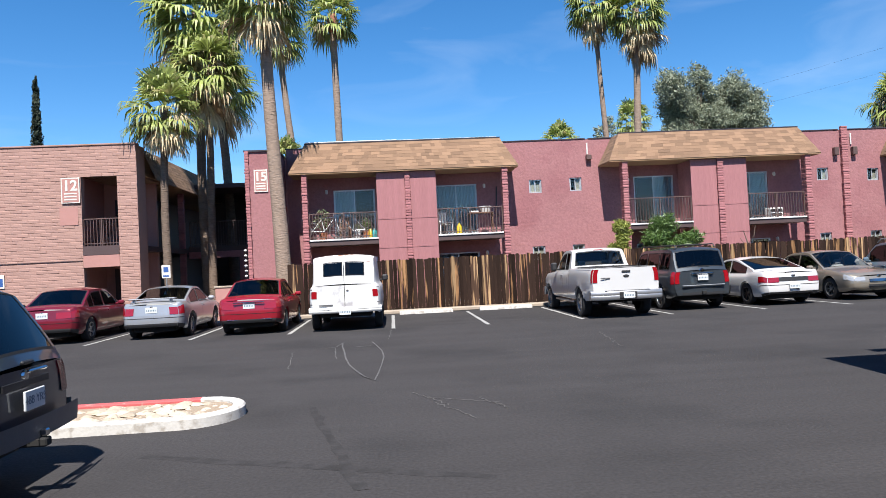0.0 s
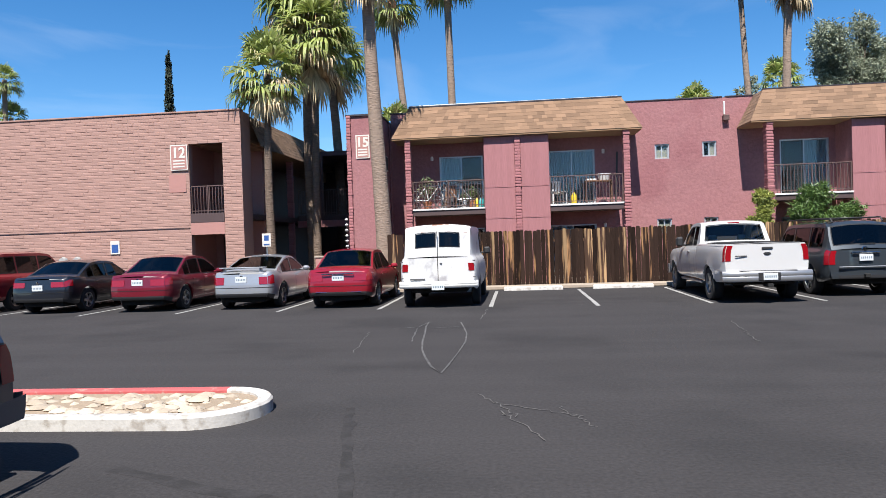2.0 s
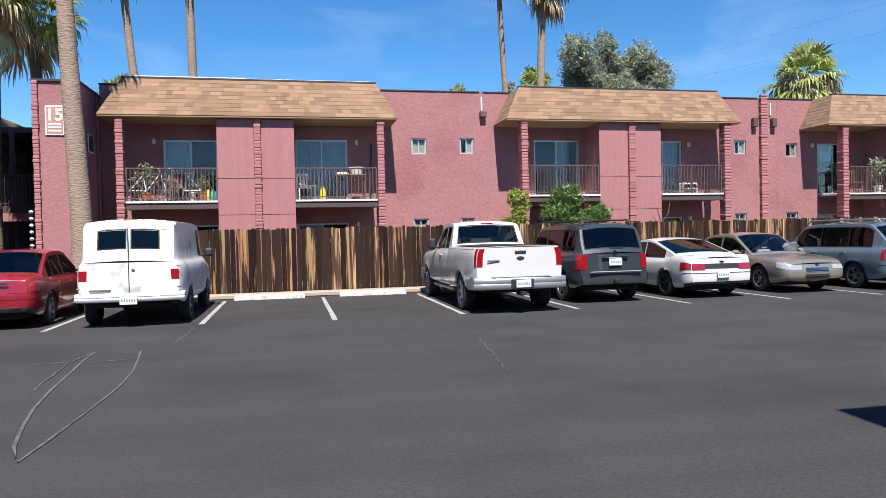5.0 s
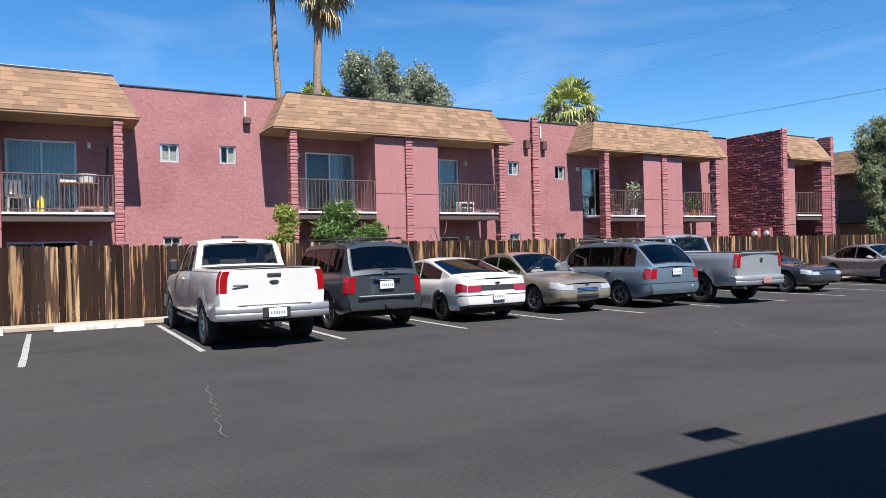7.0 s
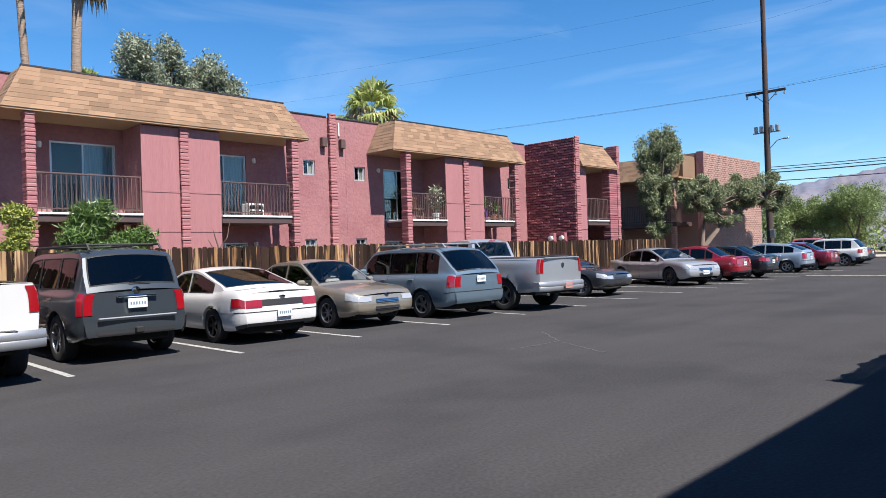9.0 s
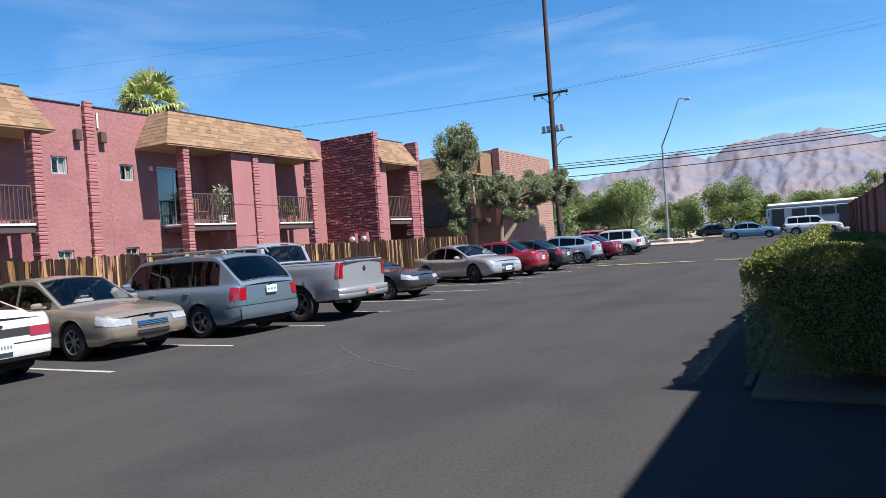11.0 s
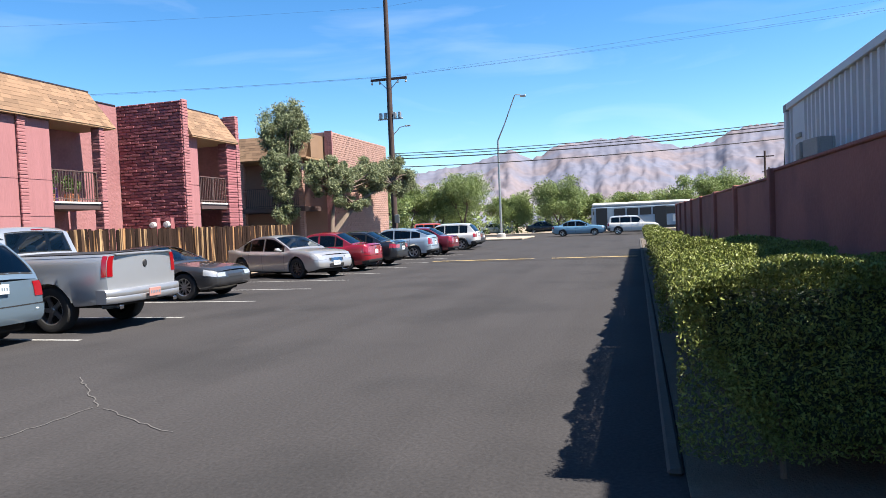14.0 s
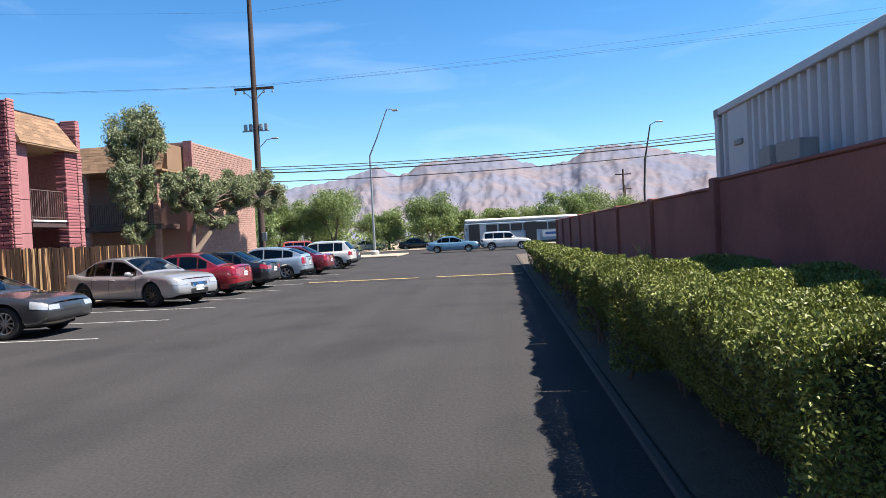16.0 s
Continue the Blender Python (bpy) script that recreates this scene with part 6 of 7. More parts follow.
tagged(part("rocks", rocks(360, (-8.5, -1.2), (8.30, 9.14), 0.09, (.03, .11), 3), M["rock"]), "pale angular rocks scattered on the island soil", "rocks", kind="stuff")

# ---- hedge side ----
tagged(boxes("bed_kerb", M["bed_kerb"], None, (14.0, 62, 9.75, 9.85, 0, 0.04), b=0.02), "low concrete kerb of the hedge bed", "kerb", kind="structure")
tagged(boxes("hedge_bed", M["mulch"], None, (13.6, 62, 8.36, 9.735, 0, 0.03)), "dark leaf litter in the hedge bed", "soil", kind="structure")
gw = thing("garden_wall", "red-brown rendered block wall with pilasters", "wall", pose(0, 0, 0), kind="structure")
PIL = [13.6, 20.05, 23.75, 27.3, 31.2, 34.85, 38.0, 41.2, 44.2]
for i in range(len(PIL) - 1):
    top = 2.17 if i == 0 else 2.08
    boxes("wall_panel", M["wall_red"], gw, (PIL[i] + .1, PIL[i + 1] - .1, 8.0, 8.15, 0, top), b=0.01)
    boxes("wall_cap", M["wall_red"], gw, (PIL[i] + .1, PIL[i + 1] - .1, 7.98, 8.17, top, top + .04), b=0.01)
for i, x in enumerate(PIL):
    boxes("pilaster", M["wall_red"], gw, (x - .1, x + .1, 7.96, 8.22, 0, 2.22 if i < 2 else 2.14), b=0.015)


def leaves(mb, centre, rad, n, size, rnd, shell=0.55, squash=1.0, up=0.3, aspect=0.45, flat=0.0):
    """Small leaf blades in the outer shell of a clump."""
    c = np.array(centre)
    d = rnd.normal(size=(n, 3))
    d /= np.linalg.norm(d, axis=1)[:, None]
    r = shell + (1 - shell) * rnd.random(n) ** 0.6
    p = c + d * r[:, None] * np.array(rad)
    a = rnd.normal(size=(n, 3)) + d * 0.4 + np.array((0, 0, up))
    a /= np.linalg.norm(a, axis=1)[:, None]
    b = np.cross(a, rnd.normal(size=(n, 3)))
    b /= np.linalg.norm(b, axis=1)[:, None]
    s = size * (0.6 + 0.8 * rnd.random(n))
    n0 = len(mb.v)
    P0 = p - a * s[:, None]
    P1 = p + b * (s * aspect)[:, None]
    P2 = p + a * s[:, None]
    P3 = p - b * (s * aspect)[:, None]
    q = np.stack([P0, P1, P2, P3], 1).reshape(-1, 3)
    mb.v.extend(map(tuple, q))
    mb.f.extend([(n0 + 4 * i, n0 + 4 * i + 1, n0 + 4 * i + 2, n0 + 4 * i + 3) for i in range(n)])


def hedge_leaves(x0, x1, y0, y1, z0, z1, n, size, seed):
    rnd = np.random.RandomState(seed)
    mb = MB()
    # weights of the seen faces: top, aisle side, ends
    areas = np.array([(x1 - x0) * (y1 - y0) * 1.5, (x1 - x0) * (z1 - z0) * 0.5, (y1 - y0) * (z1 - z0) * 0.7, (x1 - x0) * (z1 - z0) * 0.15])
    k = rnd.choice(4, n, p=areas / areas.sum())
    u, w = rnd.random(n), rnd.random(n)
    dep = np.abs(rnd.normal(size=n)) * np.where(k == 0, 0.05, 0.13)
    p = np.zeros((n, 3))
    nr = np.zeros((n, 3))
    lump = lambda a, b: 0.05 * np.sin(a * 3.1 + b * 1.7) + 0.04 * np.sin(a * 7.3 - b * 4.1) + 0.03 * np.sin(a * 13.7 + 2 * b)
    X, Y, Z = x0 + (x1 - x0) * u, y0 + (y1 - y0) * w, z0 + (z1 - z0) * w
    for f in range(4):
        m = k == f
        if f == 0:
            p[m] = np.stack([X, Y, z1 - dep + lump(X, Y) - .10 * np.clip((Y - (y1 - .25)) / .25, 0, 1) ** 2], 1)[m]
            nr[m] = (0, 0, 1)
        elif f in (1, 3):
            bulge = 0.02 * np.sin(np.clip((Z - z0) / (z1 - z0), 0, 1) * 2.6)
            yy = (y1 - dep + .6 * lump(X, Z) + bulge - .03 - .24 * (1 - (Z - z0) / (z1 - z0)) - 0.30 * np.clip(1 - (Z - z0) / (0.75 * (z1 - z0)), 0, 1) ** 1.3 - .08 * np.clip((Z - (z1 - .2)) / .2, 0, 1) ** 2) if f == 1 else (y0 + dep)
            p[m] = np.stack([X, yy, Z], 1)[m]
            nr[m] = (0, 1 if f == 1 else -1, 0)
        else:
            yy = y0 + (y1 - y0) * u
            p[m] = np.stack([x0 + dep + lump(yy, Z), yy, Z], 1)[m]
            nr[m] = (-1, 0, 0)
    a = rnd.normal(size=(n, 3)) + nr * 0.6 + np.array((0, 0, 0.5))
    a /= np.linalg.norm(a, axis=1)[:, None]
    b = np.cross(a, rnd.normal(size=(n, 3)) + nr)
    b /= np.linalg.norm(b, axis=1)[:, None]
    s = (size * (0.6 + 0.8 * rnd.random(n)))[:, None]
    q = np.stack([p - a * s, p + b * s * .42, p + a * s, p - b * s * .42], 1).reshape(-1, 3)
    mb.v = list(map(tuple, q))
    mb.f = [(4 * i, 4 * i + 1, 4 * i + 2, 4 * i + 3) for i in range(n)]
    return mb


def hedge(x0, x1, y0, y1, z1, n, size, seed, label):
    t = thing("hedge", label, "hedge", pose(0, 0, 0), "hedge along the wall")
    core = MB()
    # near-black core boxes stand in for the shade deep between the leaves
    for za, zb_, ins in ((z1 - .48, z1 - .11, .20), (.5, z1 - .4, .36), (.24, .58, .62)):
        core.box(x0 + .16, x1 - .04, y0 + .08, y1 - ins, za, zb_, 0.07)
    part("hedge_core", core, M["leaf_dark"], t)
    part("foliage", hedge_leaves(x0, x1, y0, y1, 0.18, z1, n, size, seed), M["leaf_hedge"], t)
    tw = MB()
    rn = random.Random(seed)
    for i in range(int((x1 - x0) / 0.35)):
        x = x0 + .2 + i * .35 + rn.uniform(-.1, .1)
        y = (y0 + y1) / 2 + rn.uniform(-.15, .15)
        tw.tube([(x, y, .05), (x + rn.uniform(-.08, .08), y + rn.uniform(-.05, .1), .3), (x + rn.uniform(-.15, .15), y + rn.uniform(-.1, .2), .6)], [.018, .014, .008], 5, False)
    part("stem", tw, M["bark"], t)["kind"] = "stuff"
    return t


hedge(13.8, 18.4, 8.40, 9.78, 1.26, 210000, 0.0135, 1, "clipped green hedge with glossy small leaves")
hedge(18.45, 21.5, 9.0, 9.76, 1.20, 80000, 0.018, 2, "clipped green hedge with a few bare twigs")
hedge(21.55, 27.5, 9.0, 9.74, 1.15, 42000, 0.030, 3, "clipped green hedge beside the block wall")
hedge(27.55, 36.0, 9.0, 9.72, 1.12, 30000, 0.038, 4, "clipped green hedge beside the block wall")
hedge(36.1, 46.0, 9.0, 9.72, 1.08, 16000, 0.055, 5, "clipped green hedge near the street")
# blade-like shoots on the hedge
sh_ = MB()
rr_ = random.Random(9)
for cx_, cy_ in ((17.0, 8.9), (20.6, 8.95)):
    for k in range(9):
        a = rr_.uniform(0, 6.28)
        l = rr_.uniform(.12, .26)
        dx, dy = math.cos(a) * l * .7, math.sin(a) * l * .7
        sh_.quad((cx_ - dy * .06, cy_ + dx * .06, 1.2), (cx_ + dy * .06, cy_ - dx * .06, 1.2), (cx_ + dx, cy_ + dy, 1.25 + l))
tagged(part("shoots", sh_, M["leaf_oleander"]), "pale strap-leaved shoots poking out of the hedge", "plant", kind="stuff")

# ---- container behind the wall ----
ct = thing("shipping_container", "white corrugated steel shipping container behind the wall", "shipping container", pose(15.3, 7.75, 0.3))
_L, _Hc = 6.06, 2.95
cg = MB()
row0, row1 = [], []
x = 0.18
pts = []
while x < _L - .18:
    skip = (4.75 < x < 5.3)
    pts += [(x, 0.0), (x + .07, 0.0), (x + .11, 0.06 if not skip else 0.0), (x + .18, 0.06 if not skip else 0.0)]
    x += .222
    pts[-1] = (x - .04, pts[-1][1])
cg.grid([[(a, -.03 - d, z) for a, d in pts] for z in (.16, _Hc - .1)])
part("side_panel", cg, M["container"], ct, "corrugated white side")
boxes("shell", M["container"], ct, (.05, _L - .05, -2.4, -.09, .15, _Hc - .02))
boxes("top_rail", M["container"], ct, (.16, _L - .16, -.09, .0, _Hc - .1, _Hc), b=.01)
boxes("bottom_rail", M["container"], ct, (.16, _L - .16, -.09, .0, .0, .16), b=.01)
for a in (0, _L - .16):
    boxes("corner_post", M["container"], ct, (a, a + .16, -.16, .0, .0, _Hc), b=.012)
    for z in (0, _Hc - .12):
        boxes("corner_casting", M["cblock"], ct, (a - .006, a + .168, -.17, .008, z - .004, z + .12), b=.01)
boxes("vent", M["cblock"], ct, (5.0, 5.25, -.03, .01, 2.35, 2.42), b=.01)
boxes("ground_block", M["timber"], None, (15.3, 15.6, 5.4, 7.7, 0, .296), (21.0, 21.3, 5.4, 7.7, 0, .296))["label"] = "timber bearers under the container"
for i, (x, y, r) in enumerate(((17.9, 8.06, 8), (18.42, 8.07, -6))):
    cb = thing("concrete_block", "grey hollow concrete block lying on the wall", "concrete block", pose(x, y, 2.212, 0, 0, r), "blocks on the wall")
    mbk = MB()
    mbk.box(-.2, .2, -.095, -.06, 0, .19, .006).box(-.2, .2, .06, .095, 0, .19, .006)
    for a in (-.2, -.018, .165):
        mbk.box(a, a + .035, -.06, .06, 0, .19)
    part("shell", mbk, M["cblock"], cb)

# ---- unseen building to the south, which shades the aisle ----
sb = thing("south_building", "plain rose stucco building south of the aisle", "building", pose(0, 0, 0), kind="structure")
boxes("wall", M["stucco"], sb, (6.97, 13.6, -14.0, 6.4, 0, 5.67))
# added block, never in view: cuts low southern sky light, bounces warm light
boxes("rear_wing", M["stucco"], sb, (-34, 6.9, -14.0, -7.0, 0, 5.6))
boxes("roof_sign", M["iron"], sb, (7.98, 8.42, 6.34, 6.36, 6.12, 6.52), (8.19, 8.21, 6.34, 6.36, 5.67, 6.12))

# ---- palms ----
def frond(mb, base, dirv, length, rnd, droop=0.5, blades=22, spread=1.45):
    """A fan leaf on a stalk: blades in a half circle, their tips hanging."""
    d = Vector(dirv).normalized()
    side = d.cross(Vector((0, 0, 1)))
    side = side.normalized() if side.length > 0.05 else Vector((1, 0, 0))
    up = side.cross(d).normalized()
    pet = length * 0.45
    b0 = Vector(base)
    hub = b0 + d * pet + Vector((0, 0, -0.06 * pet))
    w = 0.02
    mb.quad(b0 + side * w, b0 - side * w, hub - side * w * .7, hub + side * w * .7)
    R_ = length * 0.66
    for k in range(blades):
        a = -spread + 2 * spread * k / (blades - 1) + rnd.uniform(-.05, .05)
        l = R_ * (0.72 + 0.28 * math.cos(a * .8)) * rnd.uniform(.85, 1.12)
        dr = d * math.cos(a) + side * math.sin(a) + up * (0.14 * math.cos(a * 2))
        wid = side * math.cos(a) - d * math.sin(a)
        ww = R_ * 0.045
        f = droop * rnd.uniform(.5, 1.3)
        m1 = hub + dr * l * .45 + Vector((0, 0, -.05 * f * l))
        m2 = hub + dr * l * .74 + Vector((0, 0, -.24 * f * l))
        t1 = hub + dr * l * (.96 - .16 * f) + Vector((0, 0, -.62 * f * l))
        n0 = len(mb.v)
        mb.v += [tuple(hub), tuple(m1 + wid * ww), tuple(m1 - wid * ww), tuple(m2 + wid * ww * .7), tuple(m2 - wid * ww * .7), tuple(t1)]
        mb.f += [(n0, n0 + 1, n0 + 2), (n0 + 1, n0 + 3, n0 + 4, n0 + 2), (n0 + 3, n0 + 5, n0 + 4)]


def fan_palm(x, y, top, r0, r1, crown, label, lean=(0, 0), n=42, dry=26, seed=1, skirt=1.0, red=False, bark="trunk"):
    rnd = random.Random(seed)
    t = thing("fan_palm", label, "palm tree", pose(x, y, 0))
    tr = MB()
    pts, rad = [], []
    m = 22
    for i in range(m + 1):
        f = i / m
        pts.append((lean[0] * f + 0.05 * math.sin(f * 5 + seed), lean[1] * f, top * f))
        rad.append((r0 + (r1 - r0) * min(f * 1.3, 1)) * (1 + 0.35 * max(0, 1 - f * 9)) * (1 + 0.02 * math.sin(i * 2.4)))
    tr.tube(pts, rad, 14)
    part("trunk", tr, M[bark], t, "ringed grey-brown palm trunk" if bark == "trunk" else "rough dark brown palm trunk", smooth=50)
    top_p = Vector(pts[-1])
    if red:
        rp = MB().tube([top_p + Vector((0, 0, -1.0)), top_p + Vector((0, 0, -.5)), top_p + Vector((0, 0, .1))], [r1 * 1.1, r1 * 1.7, r1 * 1.2], 12)
        part("leaf_bases", rp, M["trunk_red"], t, "reddish cut leaf bases", smooth=50)
    g = MB()
    for i in range(n):
        f = (i + rnd.random()) / n
        el = radians(-38 + 122 * f)
        az = i * 2.39996 + rnd.uniform(-.25, .25)
        d = (math.cos(az) * math.cos(el), math.sin(az) * math.cos(el), math.sin(el))
        frond(g, top_p + Vector((0, 0, -.25 + .45 * f)), d, crown * rnd.uniform(.82, 1.08), rnd, 0.95 - .55 * f)
    part("crown", g, M["frond"], t, "green fan fronds")
    if dry:
        g = MB()
        for i in range(dry):
            el = radians(rnd.uniform(-60, 25) if dry > 100 else rnd.uniform(-82, -30) if i % 4 else rnd.uniform(-35, -5))
            az = rnd.uniform(0, 2 * math.pi)
            d = (math.cos(az) * math.cos(el), math.sin(az) * math.cos(el), math.sin(el))
            frond(g, top_p + Vector((0, 0, -rnd.uniform(.1, .8) * skirt)), d, crown * rnd.uniform(.6, .9), rnd, 1.0, 15, 0.9)
        part("dry_skirt", g, M["frond_dry"], t, "hanging straw-coloured dead fronds")
    return t


fan_palm(-3.05, 25.95, 11.9, .30, .21, 1.9, "tall fan palm with a thick pale trunk beside the stair block", (-.3, 0), 40, 14, 1)
fan_palm(-7.52, 27.1, 8.1, .17, .13, 1.6, "young fan palm with a drooping dry skirt before the courtyard", (.08, 0), 34, 24, 2, 1.0, bark="trunk_dark")
fan_palm(-6.9, 30.5, 12.9, .22, .17, 2.5, "tall fan palm with a shaggy crown in the courtyard", (-.1, 0), 58, 44, 3, 2.6, bark="trunk_dark")
fan_palm(-6.35, 29.3, 10.3, .17, .14, 1.9, "slender fan palm in the courtyard", (0, 0), 42, 22, 4, 1.6, bark="trunk_dark")
fan_palm(-6.9, 36.0, 11.0, .26, .2, 2.1, "fan palm deep in the courtyard", (-.5, 0), 46, 8, 5, 1.2, bark="trunk_dark")
fan_palm(-1.75, 39.8, 16.0, .24, .19, 1.8, "tall straight fan palm behind the roof", (.0, 0), 32, 5, 6, .5, True)
fan_palm(-3.8, 41.4, 15.4, .24, .18, 1.8, "tall leaning fan palm behind the roof", (-1.3, 0), 32, 5, 7, .5, True)
fan_palm(14.0, 39.2, 16.2, .20, .13, 1.9, "slim leaning fan palm behind the roof", (-.9, 0), 44, 16, 8, 1.2)
fan_palm(14.6, 37.6, 15.2, .24, .18, 2.0, "fan palm with a full straw-coloured skirt behind the roof", (.35, 0), 46, 34, 9, 2.0)
fan_palm(22.6, 60, 13.4, .25, .2, 2.0, "distant fan palm behind the roof", (0, 0), 30, 20, 10, 1.0)
fan_palm(16.0, 60, 11.8, .25, .2, 2.0, "distant fan palm top over the parapet", (0, 0), 30, 8, 11, 1.0)
fan_palm(-4.4, 37.5, 7.6, .2, .16, 1.3, "small fan palm behind the stair block", (0, 0), 30, 6, 12, 1.0)
fan_palm(41.2, 51.3, 12.8, .35, .28, 3.1, "broad fan palm with yellowing fronds behind the roof", (0, 0), 30, 130, 13, 1.2)
fan_palm(-43.3, 60, 17.2, .25, .2, 1.7, "distant fan palm beyond the brick building", (0, 0), 26, 3, 14, .5)
fan_palm(-43.6, 61, 14.0, .25, .2, 1.7, "distant short fan palm beyond the brick building", (0, 0), 26, 3, 15, .5)

# cypress
cy = thing("cypress", "dark narrow cypress beyond the brick building", "cypress tree", pose(-24.6, 53.3, 0))
part("trunk", MB().tube([(0, 0, 0), (0, 0, 8)], [.2, .1], 8), M["bark"], cy)
cm = MB()
rn_ = np.random.RandomState(4)
for i in range(40):
    f = i / 39
    leaves(cm, (rn_.uniform(-.1, .1), rn_.uniform(-.1, .1), 3 + f * 13.4), ((0.75 * (1 - f) ** .6 + .05), (0.75 * (1 - f) ** .6 + .05), .5), 170, .11, rn_, .3, up=1.5)
part("crown", cm, M["leaf_dark"], cy)


def broad_tree(name, label, category, at, trunks, clumps, leaf, size, per, seed, aspect=.4, inner=.35, loose=1.0):
    """trunks: polylines with radii; clumps: (x, y, z, rx, ry, rz) relative to the foot."""
    t = thing(name, label, category, pose(*at))
    rn = np.random.RandomState(seed)
    rp = random.Random(seed)
    tr = MB()
    for pts, rad in trunks:
        tr.tube(pts, rad, 8, False)
    tops = [pts[-1] for pts, _ in trunks]
    for c in clumps:
        q = min(tops, key=lambda p: (p[0] - c[0]) ** 2 + (p[1] - c[1]) ** 2 + (p[2] - c[2]) ** 2)
        mid = [(q[i] + c[i]) / 2 + rp.uniform(-.2, .2) for i in range(3)]
        tr.tube([q, mid, c[:3]], [.07, .05, .02], 6, False)
    part("trunk", tr, M["bark"], t, smooth=60)
    lv = MB()
    for c in clumps:
        vol = c[3] * c[4] * c[5]
        k = int(12 + per * 0.06)
        for j in range(k):
            d = rn.normal(size=3)
            d /= np.linalg.norm(d)
            rr = rn.random() ** .4
            cc = np.array(c[:3]) + d * rr * np.array(c[3:6]) * .85
            s = (c[3] * c[4] * c[5]) ** (1 / 3) * rn.uniform(.18, .42) * loose
            leaves(lv, cc, (s * 1.2, s * 1.2, s * .8), int(per / k), size, rn, inner, up=.2, aspect=aspect)
    part("crown", lv, M[leaf], t)
    return t


def auto_clumps(cx, cy_, cz, rx, ry, rz, n, seed, s=(.28, .45)):
    rn = random.Random(seed)
    out = []
    for i in range(n):
        while True:
            p = [rn.uniform(-1, 1) for _ in range(3)]
            if sum(q * q for q in p) < 1:
                break
        k = rn.uniform(*s)
        out.append((cx + p[0] * rx * .75, cy_ + p[1] * ry * .75, cz + p[2] * rz * .75, rx * k, ry * k, rz * k * 1.1))
    return out


broad_tree("eucalyptus", "large grey-green eucalyptus rising behind the roof", "tree", (25.2, 52, 0), [([(0, 0, 0), (0, 0, 6), (-.5, 0, 10)], [.5, .4, .2]), ([(0, 0, 5), (1.8, 0, 10)], [.35, .2])],
           auto_clumps(-1.4, 0, 13.4, 2.9, 2.5, 3.6, 30, 1, (.24, .42)) + auto_clumps(2.8, 0, 12.6, 2.9, 2.5, 3.2, 28, 2, (.24, .42)) + auto_clumps(.9, .3, 12.4, 1.8, 1.8, 2.6, 14, 21, (.3, .45)) + auto_clumps(.2, 0, 10.9, 5.8, 2.5, 2.6, 28, 3, (.2, .36)), "leaf_grey", .095, 1050, 3)
broad_tree("distant_tree", "small grey-green tree behind the parapet", "tree", (17.6, 52, 0), [([(0, 0, 0), (0, 0, 8)], [.3, .15])], auto_clumps(0, 0, 10.0, 1.4, 1.4, 2.2, 8, 4), "leaf_grey", .11, 500, 5)
# olives beside the far brick building
broad_tree("olive_tree", "tall grey-green olive tree beside the brick building", "tree", (41.0, 26.9, 0), [([(0, 0, 0), (.15, 0, 1.6), (0, 0, 3.4)], [.16, .12, .08])],
           auto_clumps(.5, 0, 6.7, 2.1, 1.4, 2.0, 46, 6, (.12, .24)) + auto_clumps(-.2, 0, 4.6, 1.7, 1.2, 1.8, 34, 7, (.12, .24)) + auto_clumps(.1, 0, 2.8, 1.1, .8, 1.2, 12, 8, (.14, .26)), "leaf_olive", .075, 540, 8, .3, .1, 2.2)
broad_tree("olive_tree", "spreading olive tree leaning over the parked cars", "tree", (41.8, 25.3, 0), [([(0, 0, 0), (.9, -.2, 1.3), (2.6, -.5, 2.5), (4.4, -.8, 3.4), (7.4, -1.2, 4.2)], [.2, .16, .12, .08, .05]), ([(.9, -.2, 1.3), (1.6, 0, 2.6), (2.0, 0, 3.6)], [.12, .09, .06])],
           auto_clumps(1.4, 0, 4.4, 2.7, 1.3, 1.5, 36, 9, (.11, .21)) + auto_clumps(5.4, -.8, 4.5, 3.0, 1.3, 1.5, 44, 10, (.11, .21)) + auto_clumps(8.7, -1.2, 4.7, 2.2, 1.2, 1.5, 34, 17, (.14, .25)) + auto_clumps(3.4, -.4, 3.2, 2.8, 1.0, 1.0, 18, 11, (.11, .21)), "leaf_olive", .075, 540, 12, .3, .1, 2.2)
# oleander and shrub by the building
broad_tree("oleander", "bright green oleander bush in front of the balconies", "shrub", (12.05, 26.9, 0.06), [([(0, 0, 0), (0, 0, 1.2)], [.08, .05]), ([(0, 0, 0), (.6, 0, 1.3)], [.06, .04]), ([(0, 0, 0), (-.6, 0, 1.3)], [.06, .04])],
           auto_clumps(0, 0, 1.95, 1.75, .5, 1.15, 18, 13, (.3, .45)), "leaf_oleander", .12, 1300, 14, .13, .1)
broad_tree("shrub", "yellow-green shrub growing against a post", "shrub", (9.75, 26.7, 0.06), [([(0, 0, 0), (0, 0, 1.4)], [.06, .04])], auto_clumps(0, 0, 1.9, .75, .5, 1.1, 10, 15, (.3,.45)), "leaf_lime", .06, 1500, 16, .3)
# bare twigs over the fence
tw = thing("dead_shrub", "bare dark branched shrub behind the fence", "shrub", pose(14.3, 25.6, 0.06))
part("branches", MB().tube([(0, 0, 0), (.05, 0, 1.8), (-.1, 0, 2.3)], [.03, .025, .012], 6).tube([(.05, 0, 1.8), (.3, 0, 2.1), (.38, 0, 2.5)], [.02, .015, .008], 6).tube([(.02, 0, 1.6), (-.25, 0, 2.05)], [.018, .008], 6), M["bark"], tw)

